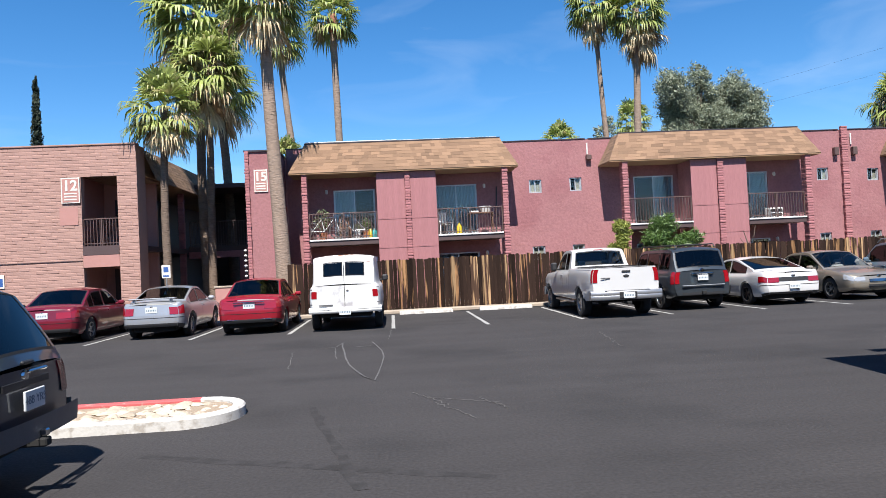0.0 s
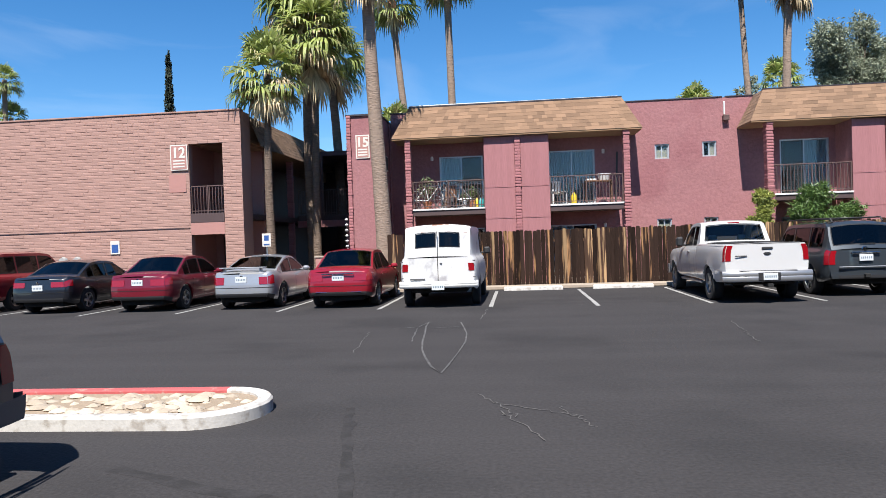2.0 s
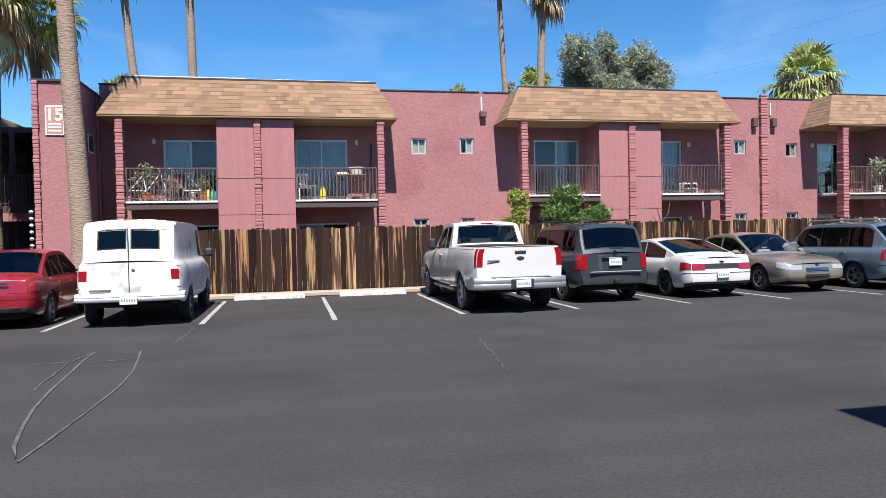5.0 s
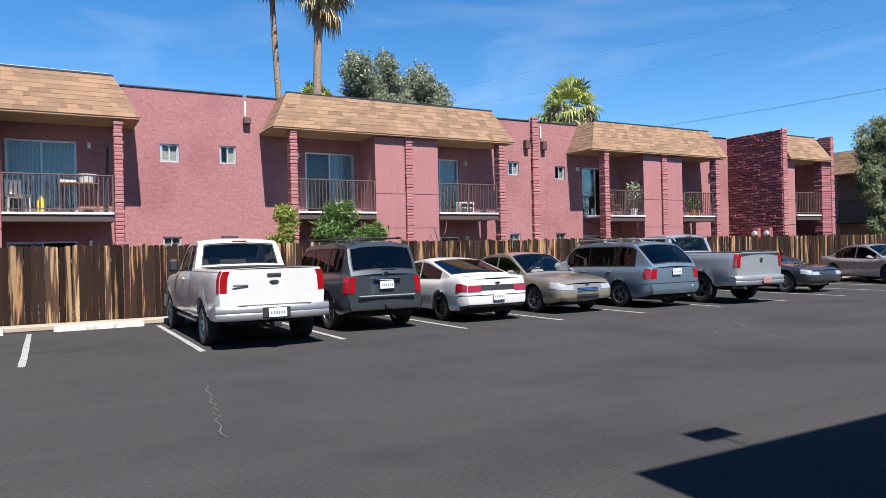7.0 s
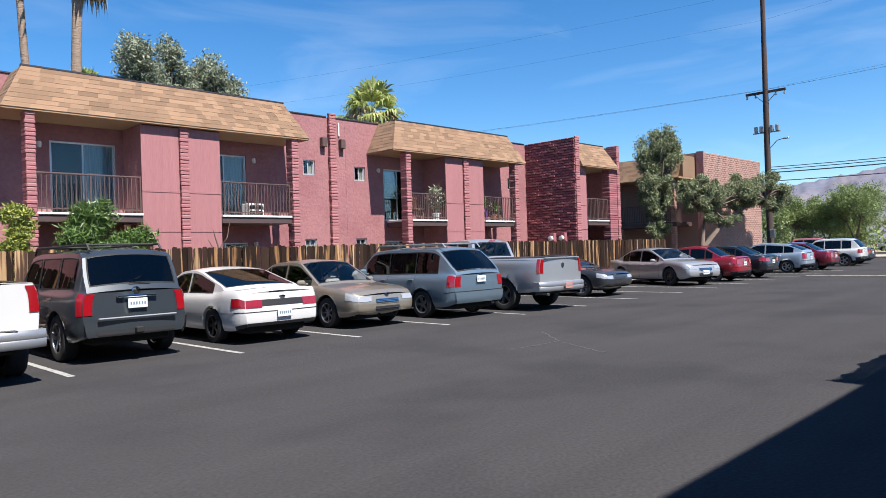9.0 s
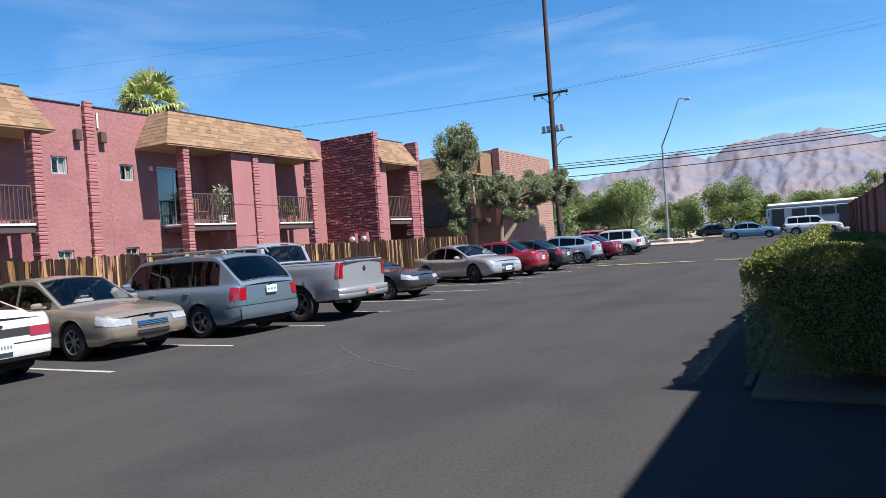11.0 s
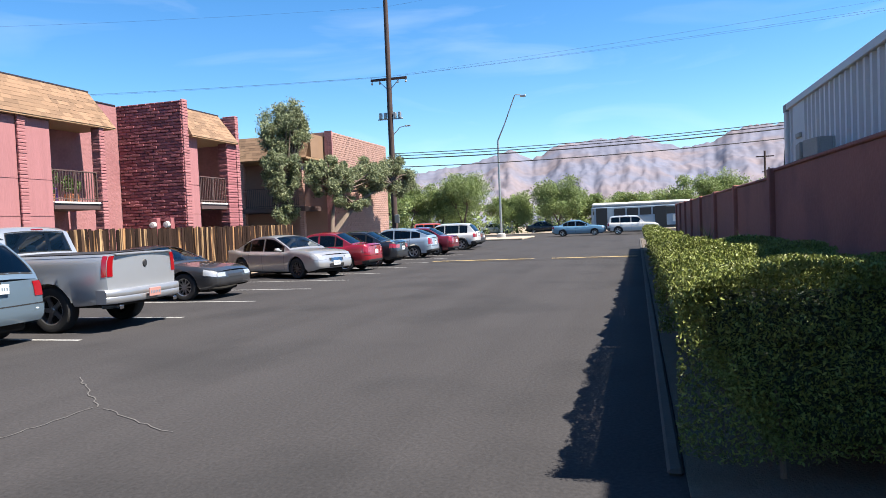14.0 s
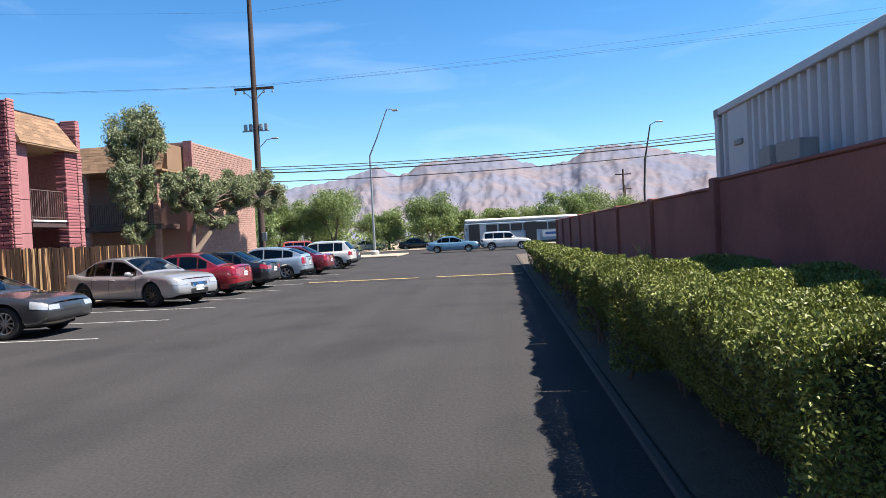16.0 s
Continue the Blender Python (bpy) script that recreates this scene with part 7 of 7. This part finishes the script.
# ---- far brick building ----
fbld = thing("brick_building", "two-storey tan-pink block building beyond the fence with a shaded gallery", "building", pose(0, 0, 0))
boxes("wall", M["mortar_pink"], fbld, (45.4, 54.1, 26.12, 40, 0, 7.0))
o = part("slump_block", block_courses(MB(), 45.4, 54.1, 0, 7.02, front(26.1), bl=.41, bh=.125, joint=.014, proud=.016, rnd=random.Random(82)), M["block_pink"], fbld, "tan-pink slump blocks in staggered courses")
o["kind"] = "stuff"
boxes("corner_trim", M["stucco"], fbld, (45.3, 45.42, 26.06, 26.5, 0, 7.05))
boxes("gallery_floor", M["brown_trim_and_shade"], fbld, (43.4, 45.39, 26.9, 40, 2.65, 2.9))
boxes("gallery_soffit", M["soffit"], fbld, (43.2, 45.39, 26.6, 40, 5.4, 5.5))
for yy in (27.0, 30.5, 34.0, 37.5):
    block_post(fbld, 43.42, 43.67, yy, yy + .25, 0, 5.4, "block_pink", seed=int(yy * 3))
s2 = MB()
shingle_slope(s2, (43.15, 40, 5.45), (43.15, 26.6, 5.45), (43.75, 40, 6.75), (43.75, 26.6, 6.75), 9, .34, 95)
o = part("shingle", s2, M["shingle"], fbld, "mottled tan asphalt shingles")
o["kind"] = "stuff"
boxes("mansard_deck", M["shingle"], fbld, (43.76, 45.39, 26.6, 40, 5.51, 6.75))
for y, z in ((29, 2.9), (33, 2.9), (29, .05)):
    boxes("door", M["brown_trim_and_shade"], fbld, (45.34, 45.38, y, y + .9, z, z + 2.0))
rl = railing(0, 12.8, 0, 0, 1.05)
rl.matrix_basis = pose(43.5, 39.9, 2.9, 0, 0, -90)

# ---- street edge, poles, wires ----
tagged(boxes("street_pavement", M["concrete"], None, (70, 77.6, 19.6, 60, 0, .14), (46.5, 70, 24.9, 25.6, 0, .14), (63, 77.6, -40, 6.5, 0, .14), b=.03), "pale concrete pavement and kerb at the street", "pavement", kind="structure")
tagged(boxes("far_pavement", M["concrete"], None, (91.5, 93.5, -80, 120, 0, .14), b=.03), "pale kerb across the street", "pavement", kind="structure")
tagged(boxes("verge", M["soil"], None, (93.5, 180, -120, 160, -.02, .1)), "desert soil verge across the street", "soil", kind="structure")
up = thing("utility_pole", "tall dark wooden utility pole with cross-arm and telecom gear", "utility pole", pose(65.6, 29.7, 0))
part("shaft", MB().tube([(0, 0, 0), (0, 0, 12), (0, 0, 24)], [.27, .23, .17], 12), M["pole"], up, smooth=50)
boxes("cross_arm", M["pole"], up, (-.08, .08, -1.6, 1.6, 13.9, 14.1), b=.01)
for y in (-1.5, -.8, .8, 1.5):
    part("insulator", MB().lathe([(0, 0), (.06, .02), (.09, .1), (.05, .16), (.07, .24), (0, .28)], 10, at=(0, y, 13.6)), M["cblock"], up, smooth=40)
for s_ in (-1, 1):
    part("brace", MB().tube([(0, 0, 13.0), (0, s_ * .9, 13.9)], .03, 6), M["steel"], up)
for k in range(5):
    boxes("equipment_box", M["steel"], up, (-.15, .15, -.95 + k * .42, -.72 + k * .42, 10.7, 11.2), b=.02)
boxes("equipment_arm", M["steel"], up, (-.05, .05, -1.1, 1.1, 10.6, 10.7), b=.01)
part("lamp_arm", MB().tube([(0, -.2, 9.3), (0, -.8, 9.9), (0, -1.3, 10.0)], .035, 6), M["steel"], up)
boxes("lamp_head", M["steel"], up, (-.1, .1, -1.75, -1.25, 9.93, 10.05), b=.04)
boxes("meter_box", M["steel"], up, (-.35, -.24, -.5, -.1, 1.9, 2.6), b=.02)
sl = thing("street_lamp", "tall galvanised street lamp with a long slanting arm", "street lamp", pose(75.6, 22.5, 0.14))
part("base", MB().lathe([(0, 0), (.4, 0), (.4, .3), (.3, .4), (0, .4)], 14), M["cblock"], sl, smooth=40)
part("shaft", MB().tube([(0, 0, .4), (0, 0, 9.2)], [.12, .09], 12), M["steel"], sl, smooth=50)
part("arm", MB().tube([(0, 0, 9.2), (-.25, -.75, 10.7), (-.6, -1.85, 13.2), (-.62, -1.95, 13.3), (-.75, -2.5, 13.2)], [.075, .06, .05, .045, .04], 8), M["steel"], sl, smooth=50)
boxes("lamp_head", M["steel"], sl, (-.9, -.6, -2.95, -2.4, 13.02, 13.2), b=.05)


def wire(p0, p1, sag, r):
    n = 24
    pts = [tuple(p0[i] + (p1[i] - p0[i]) * k / n - (sag * 4 * (k / n) * (1 - k / n) if i == 2 else 0) for i in range(3)) for k in range(n + 1)]
    t = thing("overhead_wire", "thin black overhead cable strung from the utility pole", "cable", pose(0, 0, 0), "overhead cables")
    part("cable", MB().tube(pts, r, 5, False), M["wire"], t)


for dz, y in ((14.2, -1.5), (14.2, -.8), (14.2, 1.5), (20.0, 0), (22.5, 0)):
    wire((65.6, 29.7 + y, dz), (50 + 1.6 * y, -40 + y, dz + .7 * y), .5, .006)
    wire((65.6, 29.7 + y, dz), (38, 108, dz), 1.0, .006)
for dz, r in ((7.75, .03), (7.55, .03), (7.3, .045), (6.6, .035)):
    wire((65.6, 29.7, dz), (64.0, -32, dz + 2.8), 1.2, r)
# far small poles and second lamp to the south
for x, y, h in ((110, -6.5, 9.5), (140, -12, 9)):
    fp = thing("far_utility_pole", "distant utility pole over the far trees", "utility pole", pose(x, y, 0))
    part("shaft", MB().tube([(0, 0, 0), (0, 0, h)], .13, 8), M["pole"], fp)
    boxes("cross_arm", M["pole"], fp, (-.06, .06, -1.1, 1.1, h - .8, h - .65))
s3 = thing("street_lamp", "dark street lamp leaning over the far side of the wall", "street lamp", pose(80, -3.2, 0))
part("shaft", MB().tube([(0, 0, 0), (0, 0, 5), (.0, -.2, 8), (.0, -.8, 11.2), (0, -1.4, 11.5)], [.12, .1, .09, .06, .05], 8), M["wire"], s3, smooth=50)
boxes("lamp_head", M["steel"], s3, (-.12, .12, -2.0, -1.35, 11.4, 11.55), b=.04)

# city bus
bus = thing("bus", "white and blue city bus standing across the street", "bus", pose(86.5, 8.6, 0))
boxes("body", M["bus_side"], bus, (-1.25, 1.25, -6, 6, .38, 2.75), b=.12)
boxes("roof", M["white_plastic"], bus, (-1.22, 1.22, -5.95, 5.95, 2.756, 3.15), b=.16, label="white roof")
for k in range(7):
    boxes("side_window", M["plastic"], bus, (-1.262, -1.252, -5.3 + k * 1.3, -4.15 + k * 1.3, 1.75, 2.5), b=.003)
for y0 in (4.35, -1.6):
    boxes("door", M["plastic"], bus, (-1.268, -1.252, y0, y0 + 1.15, .5, 2.6), b=.004, label="dark glazed door")
boxes("advert_panel", M["white_plastic"], bus, (-1.272, -1.264, -5.2, -2.2, .95, 1.65), label="pale advert panel")
boxes("advert_block", M["sign_rose"], bus, (-1.278, -1.2735, -4.6, -4.1, 1.05, 1.55))
boxes("advert_bar", M["sign_blue"], bus, (-1.278, -1.2735, -3.9, -2.5, 1.2, 1.45))
boxes("skirt", M["plastic"], bus, (-1.264, -1.252, -5.9, 5.9, .4, .62))
boxes("front_window", M["plastic"], bus, (-1.05, 1.05, 6.002, 6.012, 1.1, 2.6))
boxes("destination_board", M["plastic"], bus, (-.8, .8, 5.955, 5.965, 2.8, 3.05))
boxes("mirror", M["plastic"], bus, (-1.55, -1.3, 5.7, 5.82, 1.9, 2.3), b=.03)
boxes("mirror_arm", M["plastic"], bus, (-1.42, -1.38, 5.74, 5.78, 2.29, 2.6), (-1.42, -1.2, 5.74, 5.78, 2.56, 2.6))
for y in (-4, 3.4):
    part("wheel", MB().lathe([(0, -.15), (.2, -.16), (.26, -.11), (.34, -.15), (.46, -.15), (.48, -.1), (.48, .15), (0, .15)], 20, "x", (-1.15, y, .48)), M["tyre"], bus)

# trees across the street
rt = random.Random(77)
for i, (x, y, h, w) in enumerate([(96, 31, 8.3, 4.2), (98, 34.5, 7.2, 3.6), (96, 38, 7.0, 3.6), (100, 43, 7.4, 4), (97, 24.5, 5.6, 2.8), (96, 19.0, 6.8, 3.6), (99, 15.5, 5.0, 2.6), (110, 11, 5.2, 3.4), (100, 3.2, 6.7, 3.6), (104, -1.0, 6.6, 3.8), (108, -6.0, 7.0, 4.2), (100, 50, 7.5, 4.2),
                                  (112, 28, 6.0, 4.5), (114, 20, 5.6, 4.5), (112, 36, 6.4, 4.5), (125, 8, 5.5, 5)]):
    broad_tree("mesquite_tree", "feathery light green desert tree across the street", "tree", (x, y, .1), [([(0, 0, 0), (.2, .2, 1.1), (.1, -.4, h * .45)], [.2, .15, .08]), ([(.2, .2, 1.1), (.2, 1.0, h * .4)], [.12, .06])],
               auto_clumps(0, 0, h * .56, w * .80, w * 1.0, h * .44, 18, 100 + i, (.28, .44)), "leaf_green", .125, 1250, 200 + i, .28, .0, 1.35)
# low shrubs along the verge
vs = MB()
rn_ = np.random.RandomState(8)
for k in range(70):
    leaves(vs, (94.5 + rn_.uniform(0, 5), -14 + k * .95, 1.0 + rn_.uniform(-.4, .8)), (1.2, 1.1, 1.2), 150, .14, rn_, .2)
tagged(part("verge_shrubs", vs, M["leaf_green"]), "low green desert shrubs along the far verge", "shrubs", kind="stuff")
bg_ = MB()
for k in range(12):
    leaves(bg_, (60.5 + rn_.uniform(-.8, .8), 27.6 + rn_.uniform(-1, 1), .42 + rn_.uniform(-.1, .5)), (.5, .5, .5), 70, .07, rn_, .2)
tagged(part("flowering_shrub", bg_, M["bougain"]), "orange-flowering shrub by the brick corner", "shrub")
g2 = MB()
for k in range(60):
    leaves(g2, (62 + rn_.uniform(-3, 10), 33 + rn_.uniform(-2.5, 9), 1.6 + rn_.uniform(-1.2, 2.2)), (1.4, 1.4, 1.1), 110, .12, rn_, .2)
tagged(part("street_thicket", g2, M["leaf_green"]), "green thicket of shrubs behind the utility pole", "shrubs", kind="stuff")
# tree line far behind to close the view
tl = MB()
for k in range(160):
    leaves(tl, (150 + rn_.uniform(0, 30), -120 + k * 1.9, 2.5 + rn_.uniform(-1, 1.5)), (4, 3, 2.6), 45, .5, rn_, .2)
tagged(part("far_woods", tl, M["leaf_green"]), "distant green tree line below the mountains", "woods", kind="stuff")

# ---- mountains ----
RIDGE = [(-60, 1.2), (-48, 2.2), (-38, 3.0), (-28, 3.6), (-22, 4.2), (-18, 4.7), (-14.8, 5.2), (-11.9, 6.1), (-10.8, 6.35), (-8.4, 6.33), (-7, 6.1), (-5.8, 5.4), (-3.5, 5.1), (-1.9, 5.65), (-.1, 6.28), (2.2, 6.15), (4, 6.12), (5.8, 5.9), (8, 4.96), (8.8, 5.27), (9.6, 5.82), (11.6, 5.2), (13.6, 4.76), (16.1, 4.4), (18.4, 4.0), (22, 3.2), (30, 2.0), (45, 1.0), (60, .5)]
mt = MB()
rows = []
D = 2400.0
for j in range(91):
    f = j / 90
    row = []
    for i in range(801):
        az = -60 + 120 * i / 800
        e = float(np.interp(az, [p[0] for p in RIDGE], [p[1] for p in RIDGE]))
        d = D * (0.55 + 0.45 * f)
        p3 = Vector((az * .30 + .5 * noise.noise(Vector((az * .12, f * 3, 1.7))), f * 1.1, 2.3))
        rid = 1 - abs(noise.fractal(p3, 0.95, 2.1, 4)) * 1.6
        fine = noise.fractal(Vector((az * 1.1, f * 6.0, 5.1)), 0.8, 2.1, 6)
        top = D * math.tan(radians(e))
        env = math.sin(min(f, 1) * math.pi)
        h = top * f ** 1.15 + 13 * rid * env - 8 * env + (7 * fine + 4 * (1 - 2 * abs(noise.fractal(Vector((az * .75, f * 2.2, 8.3)), .9, 2.1, 5)))) * (f * (1 - f) * 4) - 3 * (f * (1 - f) * 4) + 7 * noise.fractal(Vector((az * 2.2, .5, 0)), .9, 2.2, 5) * f ** 6
        row.append((d * math.cos(radians(az)), d * math.sin(radians(az)) + 10, max(min(h, top * 1.03), -5)))
    rows.append(row)
mt.grid(rows)
# distance haze is put into the rock colour as a pale blue-violet
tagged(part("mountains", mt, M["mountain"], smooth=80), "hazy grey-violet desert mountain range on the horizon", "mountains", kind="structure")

# ---- small things on balconies and walls ----
def bicycle(x, y, z, rz, mat_="iron"):
    t = thing("bicycle", "dark bicycle leaning on the balcony", "bicycle", pose(x, y, z, 0, 0, rz))
    for a in (-.52, .52):
        w = MB()
        w.tube([(a + .33 * math.cos(k * math.pi / 12), 0, .34 + .33 * math.sin(k * math.pi / 12)) for k in range(25)], .018, 6, False)
        part("tyre", w, M["grey_plastic"], t)
        sp = MB()
        for k in range(10):
            sp.tube([(a, 0, .34), (a + .32 * math.cos(k * .628), 0, .34 + .32 * math.sin(k * .628))], .004, 4, False)
        part("spokes", sp, M["alu"], t)
    fr = MB()
    for p, q in (((-.52, .34), (-.05, .32)), ((-.05, .32), (.36, .85)), ((-.12, .85), (.36, .85)), ((-.05, .32), (-.17, .92)), ((-.52, .34), (-.12, .82)), ((.52, .34), (.34, .95))):
        fr.tube([(p[0], 0, p[1]), (q[0], 0, q[1])], .017, 6)
    part("frame", fr, M[mat_], t)
    part("handlebar", MB().tube([(.34, -.25, .98), (.36, 0, .96), (.34, .25, .98)], .014, 6), M["alu"], t)
    part("saddle", MB().box(-.30, -.05, -.06, .06, .92, .97, .025), M["plastic"], t)


def pot_plant(x, y, z, h, leaf, pot="terracotta", r=.14, seed=1, n=200, label="potted green plant in a terracotta pot on the balcony"):
    t = thing("pot_plant", label, "pot plant", pose(x, y, z))
    part("pot", MB().lathe([(0, 0), (r * .75, 0), (r, .24), (r * 1.1, .25), (r * 1.1, .29), (r * .9, .29), (r * .85, .25), (0, .25)], 16), M[pot], t, smooth=40)
    lv = MB()
    rn = np.random.RandomState(seed)
    lv.tube([(0, 0, .25), (.02, 0, .25 + h * .5)], [.02, .012], 6, False)
    leaves(lv, (0, 0, .28 + h * .55), (h * .38, h * .38, h * .5), n, .07, rn, .15, up=.5, aspect=.35)
    part("foliage", lv, M[leaf], t)


def table(x, y, z, w, d, h, mat_, label):
    t = thing("table", label, "table", pose(x, y, z))
    boxes("tabletop", M[mat_], t, (-w / 2, w / 2, -d / 2, d / 2, h - .03, h), b=.008)
    for a in (-1, 1):
        for b in (-1, 1):
            boxes("leg", M[mat_], t, (a * (w / 2 - .05) - .02, a * (w / 2 - .05) + .02, b * (d / 2 - .05) - .02, b * (d / 2 - .05) + .02, 0, h - .031))


def chair(x, y, z, rz, mat_, label):
    t = thing("chair", label, "chair", pose(x, y, z, 0, 0, rz))
    boxes("seat", M[mat_], t, (-.22, .22, -.22, .22, .42, .46), b=.012)
    for k in range(4):
        boxes("back_slat", M[mat_], t, (-.2 + k * .11, -.13 + k * .11, .19, .215, .46, .88), b=.006)
    boxes("back_top", M[mat_], t, (-.22, .22, .185, .22, .86, .94), b=.01)
    for a in (-.19, .19):
        for b in (-.19, .19):
            boxes("leg", M[mat_], t, (a - .018, a + .018, b - .018, b + .018, 0, .42))


bicycle(-1.62, 27.66, 2.83, 2, "white_plastic")
bicycle(-.62, 27.68, 2.83, 182, "alu")
pot_plant(-1.75, 28.0, 2.83, .9, "leaf_olive", r=.16, seed=3)
pot_plant(-.05, 27.85, 2.83, .5, "leaf_green", seed=4)
pot_plant(-.35, 27.8, 2.83, .3, "leaf_olive", "white_plastic", .1, 5, label="small plant in a white pot on the balcony")
chair(-.9, 28.3, 2.83, 10, "timber", "brown wooden chair on a cluttered balcony")
for x, m_, l_ in ((.12, "yellow_plastic", "yellow plastic watering jug on the balcony"), (.27, "blue_plastic", "teal plastic jug on the balcony")):
    j = thing("plastic_jug", l_, "jug", pose(x, 27.75, 2.83))
    part("body", MB().lathe([(0, 0), (.09, 0), (.1, .05), (.1, .24), (.05, .32), (.03, .36), (0, .36)], 14), M[m_], j, smooth=40)
    part("handle", MB().tube([(.06, 0, .3), (.14, 0, .26), (.13, 0, .12), (.095, 0, .08)], .012, 6), M[m_], j)
table(4.55, 28.0, 2.83, 1.0, .5, .82, "timber", "brown folding table on the balcony")
bk = thing("basket", "white plastic laundry basket on the folding table", "basket", pose(4.75, 28.0, 3.655))
part("shell", MB().lathe([(0, .01), (.19, .01), (.24, .22), (.26, .22), (.26, .24), (.23, .24), (.18, .03), (0, .03)], 18), M["white_plastic"], bk, smooth=40)
cl = thing("folded_cloth", "folded white cloth on the table", "cloth", pose(4.28, 27.98, 3.655))
boxes("cloth", M["white_plastic"], cl, (-.2, .2, -.12, .12, 0, .07), b=.02)
table(3.15, 28.1, 2.83, .6, .4, .5, "white_plastic", "white plastic side table on the balcony")
chair(3.05, 28.45, 2.83, 15, "white_plastic", "white plastic chair on the balcony")
jb = thing("cleaning_bottle", "yellow plastic bottle on the balcony floor", "bottle", pose(3.65, 27.9, 2.83))
part("body", MB().lathe([(0, 0), (.1, 0), (.1, .3), (.05, .38), (.03, .44), (0, .44)], 14), M["yellow_plastic"], jb, smooth=40)
bl = thing("black_pole", "black pole leaning in the balcony corner", "pole", pose(5.2, 28.3, 2.83))
part("rod", MB().tube([(0, 0, 0), (.12, .2, 1.9)], .035, 8), M["plastic"], bl)
ac = thing("portable_cooler", "white box cooler with two grilles on the balcony", "cooler", pose(16.95, 28.25, 2.91))
boxes("case", M["white_plastic"], ac, (-.28, .28, -.2, .2, 0, .42), b=.02)
for a in (-.14, .14):
    for zz in (.06, .24):
        boxes("grille", M["plastic"], ac, (a - .09, a + .09, -.206, -.201, zz, zz + .13))
pot_plant(24.85, 27.85, 2.86, 1.1, "leaf_grey", "white_plastic", .16, 7, 420, "tall grey-leaved plant leaning over the balcony rail")
chair(24.1, 28.2, 2.86, 0, "timber", "wooden chair behind the balcony rail")
chair(27.75, 28.1, 2.86, -20, "purple", "purple plastic chair on the balcony")
pot_plant(28.5, 28.0, 2.86, .6, "leaf_oleander", seed=8)
pot_plant(28.9, 28.1, 2.86, .5, "leaf_oleander", seed=9)
pot_plant(28.15, 28.4, 2.86, .9, "leaf_oleander", seed=10)


bead = MB().lathe([(0, -.05), (.045, -.03), (.06, 0), (.045, .03), (0, .05)], 10).mesh("bead", M["white_plastic"], 40)
bs_ = thing("bead_string", "string of white globe beads hanging at the courtyard entrance", "bead string", pose(-4.5, 26.5, 0))
part("cord", MB().tube([(0, 0, .9), (0, 0, 2.6)], .008, 5), M["wire"], bs_)
for k in range(9):
    part("bead", bead, None, bs_).location = (0, 0, 1.0 + k * .19)


def sign_on_post(x, y, h, w, hh, label):
    t = thing("parking_sign", label, "sign", pose(x, y, 0))
    part("post", MB().tube([(0, 0, 0), (0, 0, h)], .025, 8), M["steel"], t)
    boxes("panel", M["sign_white"], t, (-w / 2, w / 2, -.035, -.027, h - hh, h), b=.002)
    boxes("symbol", M["sign_blue"], t, (-w * .28, w * .28, -.039, -.036, h - hh * .55, h - hh * .15))
    boxes("text_bar", M["sign_blue"], t, (-w * .35, w * .35, -.039, -.036, h - hh * .9, h - hh * .78))


sign_on_post(-6.95, 25.1, 2.1, .30, .45, "white and blue parking sign on a steel post")
ws_ = thing("wall_sign", "small white and blue accessible-parking sign on the block wall", "sign", pose(-13.35, Y12 - .02, 1.55))
boxes("panel", M["sign_white"], ws_, (-.18, .18, -.02, -.001, 0, .5))
boxes("symbol", M["sign_blue"], ws_, (-.13, .13, -.024, -.0205, .06, .36))
for x in (-15.3, -14.75):
    fl = thing("gas_meter", "grey gas meter on the block wall", "meter", pose(x, Y12 - .2, 1.35), "meters on the wall")
    part("body", MB().lathe([(0, -.1), (.13, -.1), (.16, 0), (.13, .1), (0, .1)], 14, "y"), M["cblock"], fl, smooth=40)
    part("pipe", MB().tube([(0, 0, -1.35), (0, 0, -.1)], .025, 8), M["steel"], fl)
    part("bracket", MB().tube([(0, 0, 0), (0, .19, 0)], .03, 6), M["steel"], fl)
for y in (26.7, 27.3):
    fl = thing("electric_meter", "round white electric meter on the fin wall", "meter", pose(31.75, y, 2.05), "meters on the wall")
    boxes("backbox", M["block_dark"], fl, (.0, .24, -.14, .14, -.35, .25), b=.01)
    part("dial", MB().lathe([(0, -.13), (.11, -.12), (.12, 0)], 16, "x"), M["white_plastic"], fl, smooth=40)
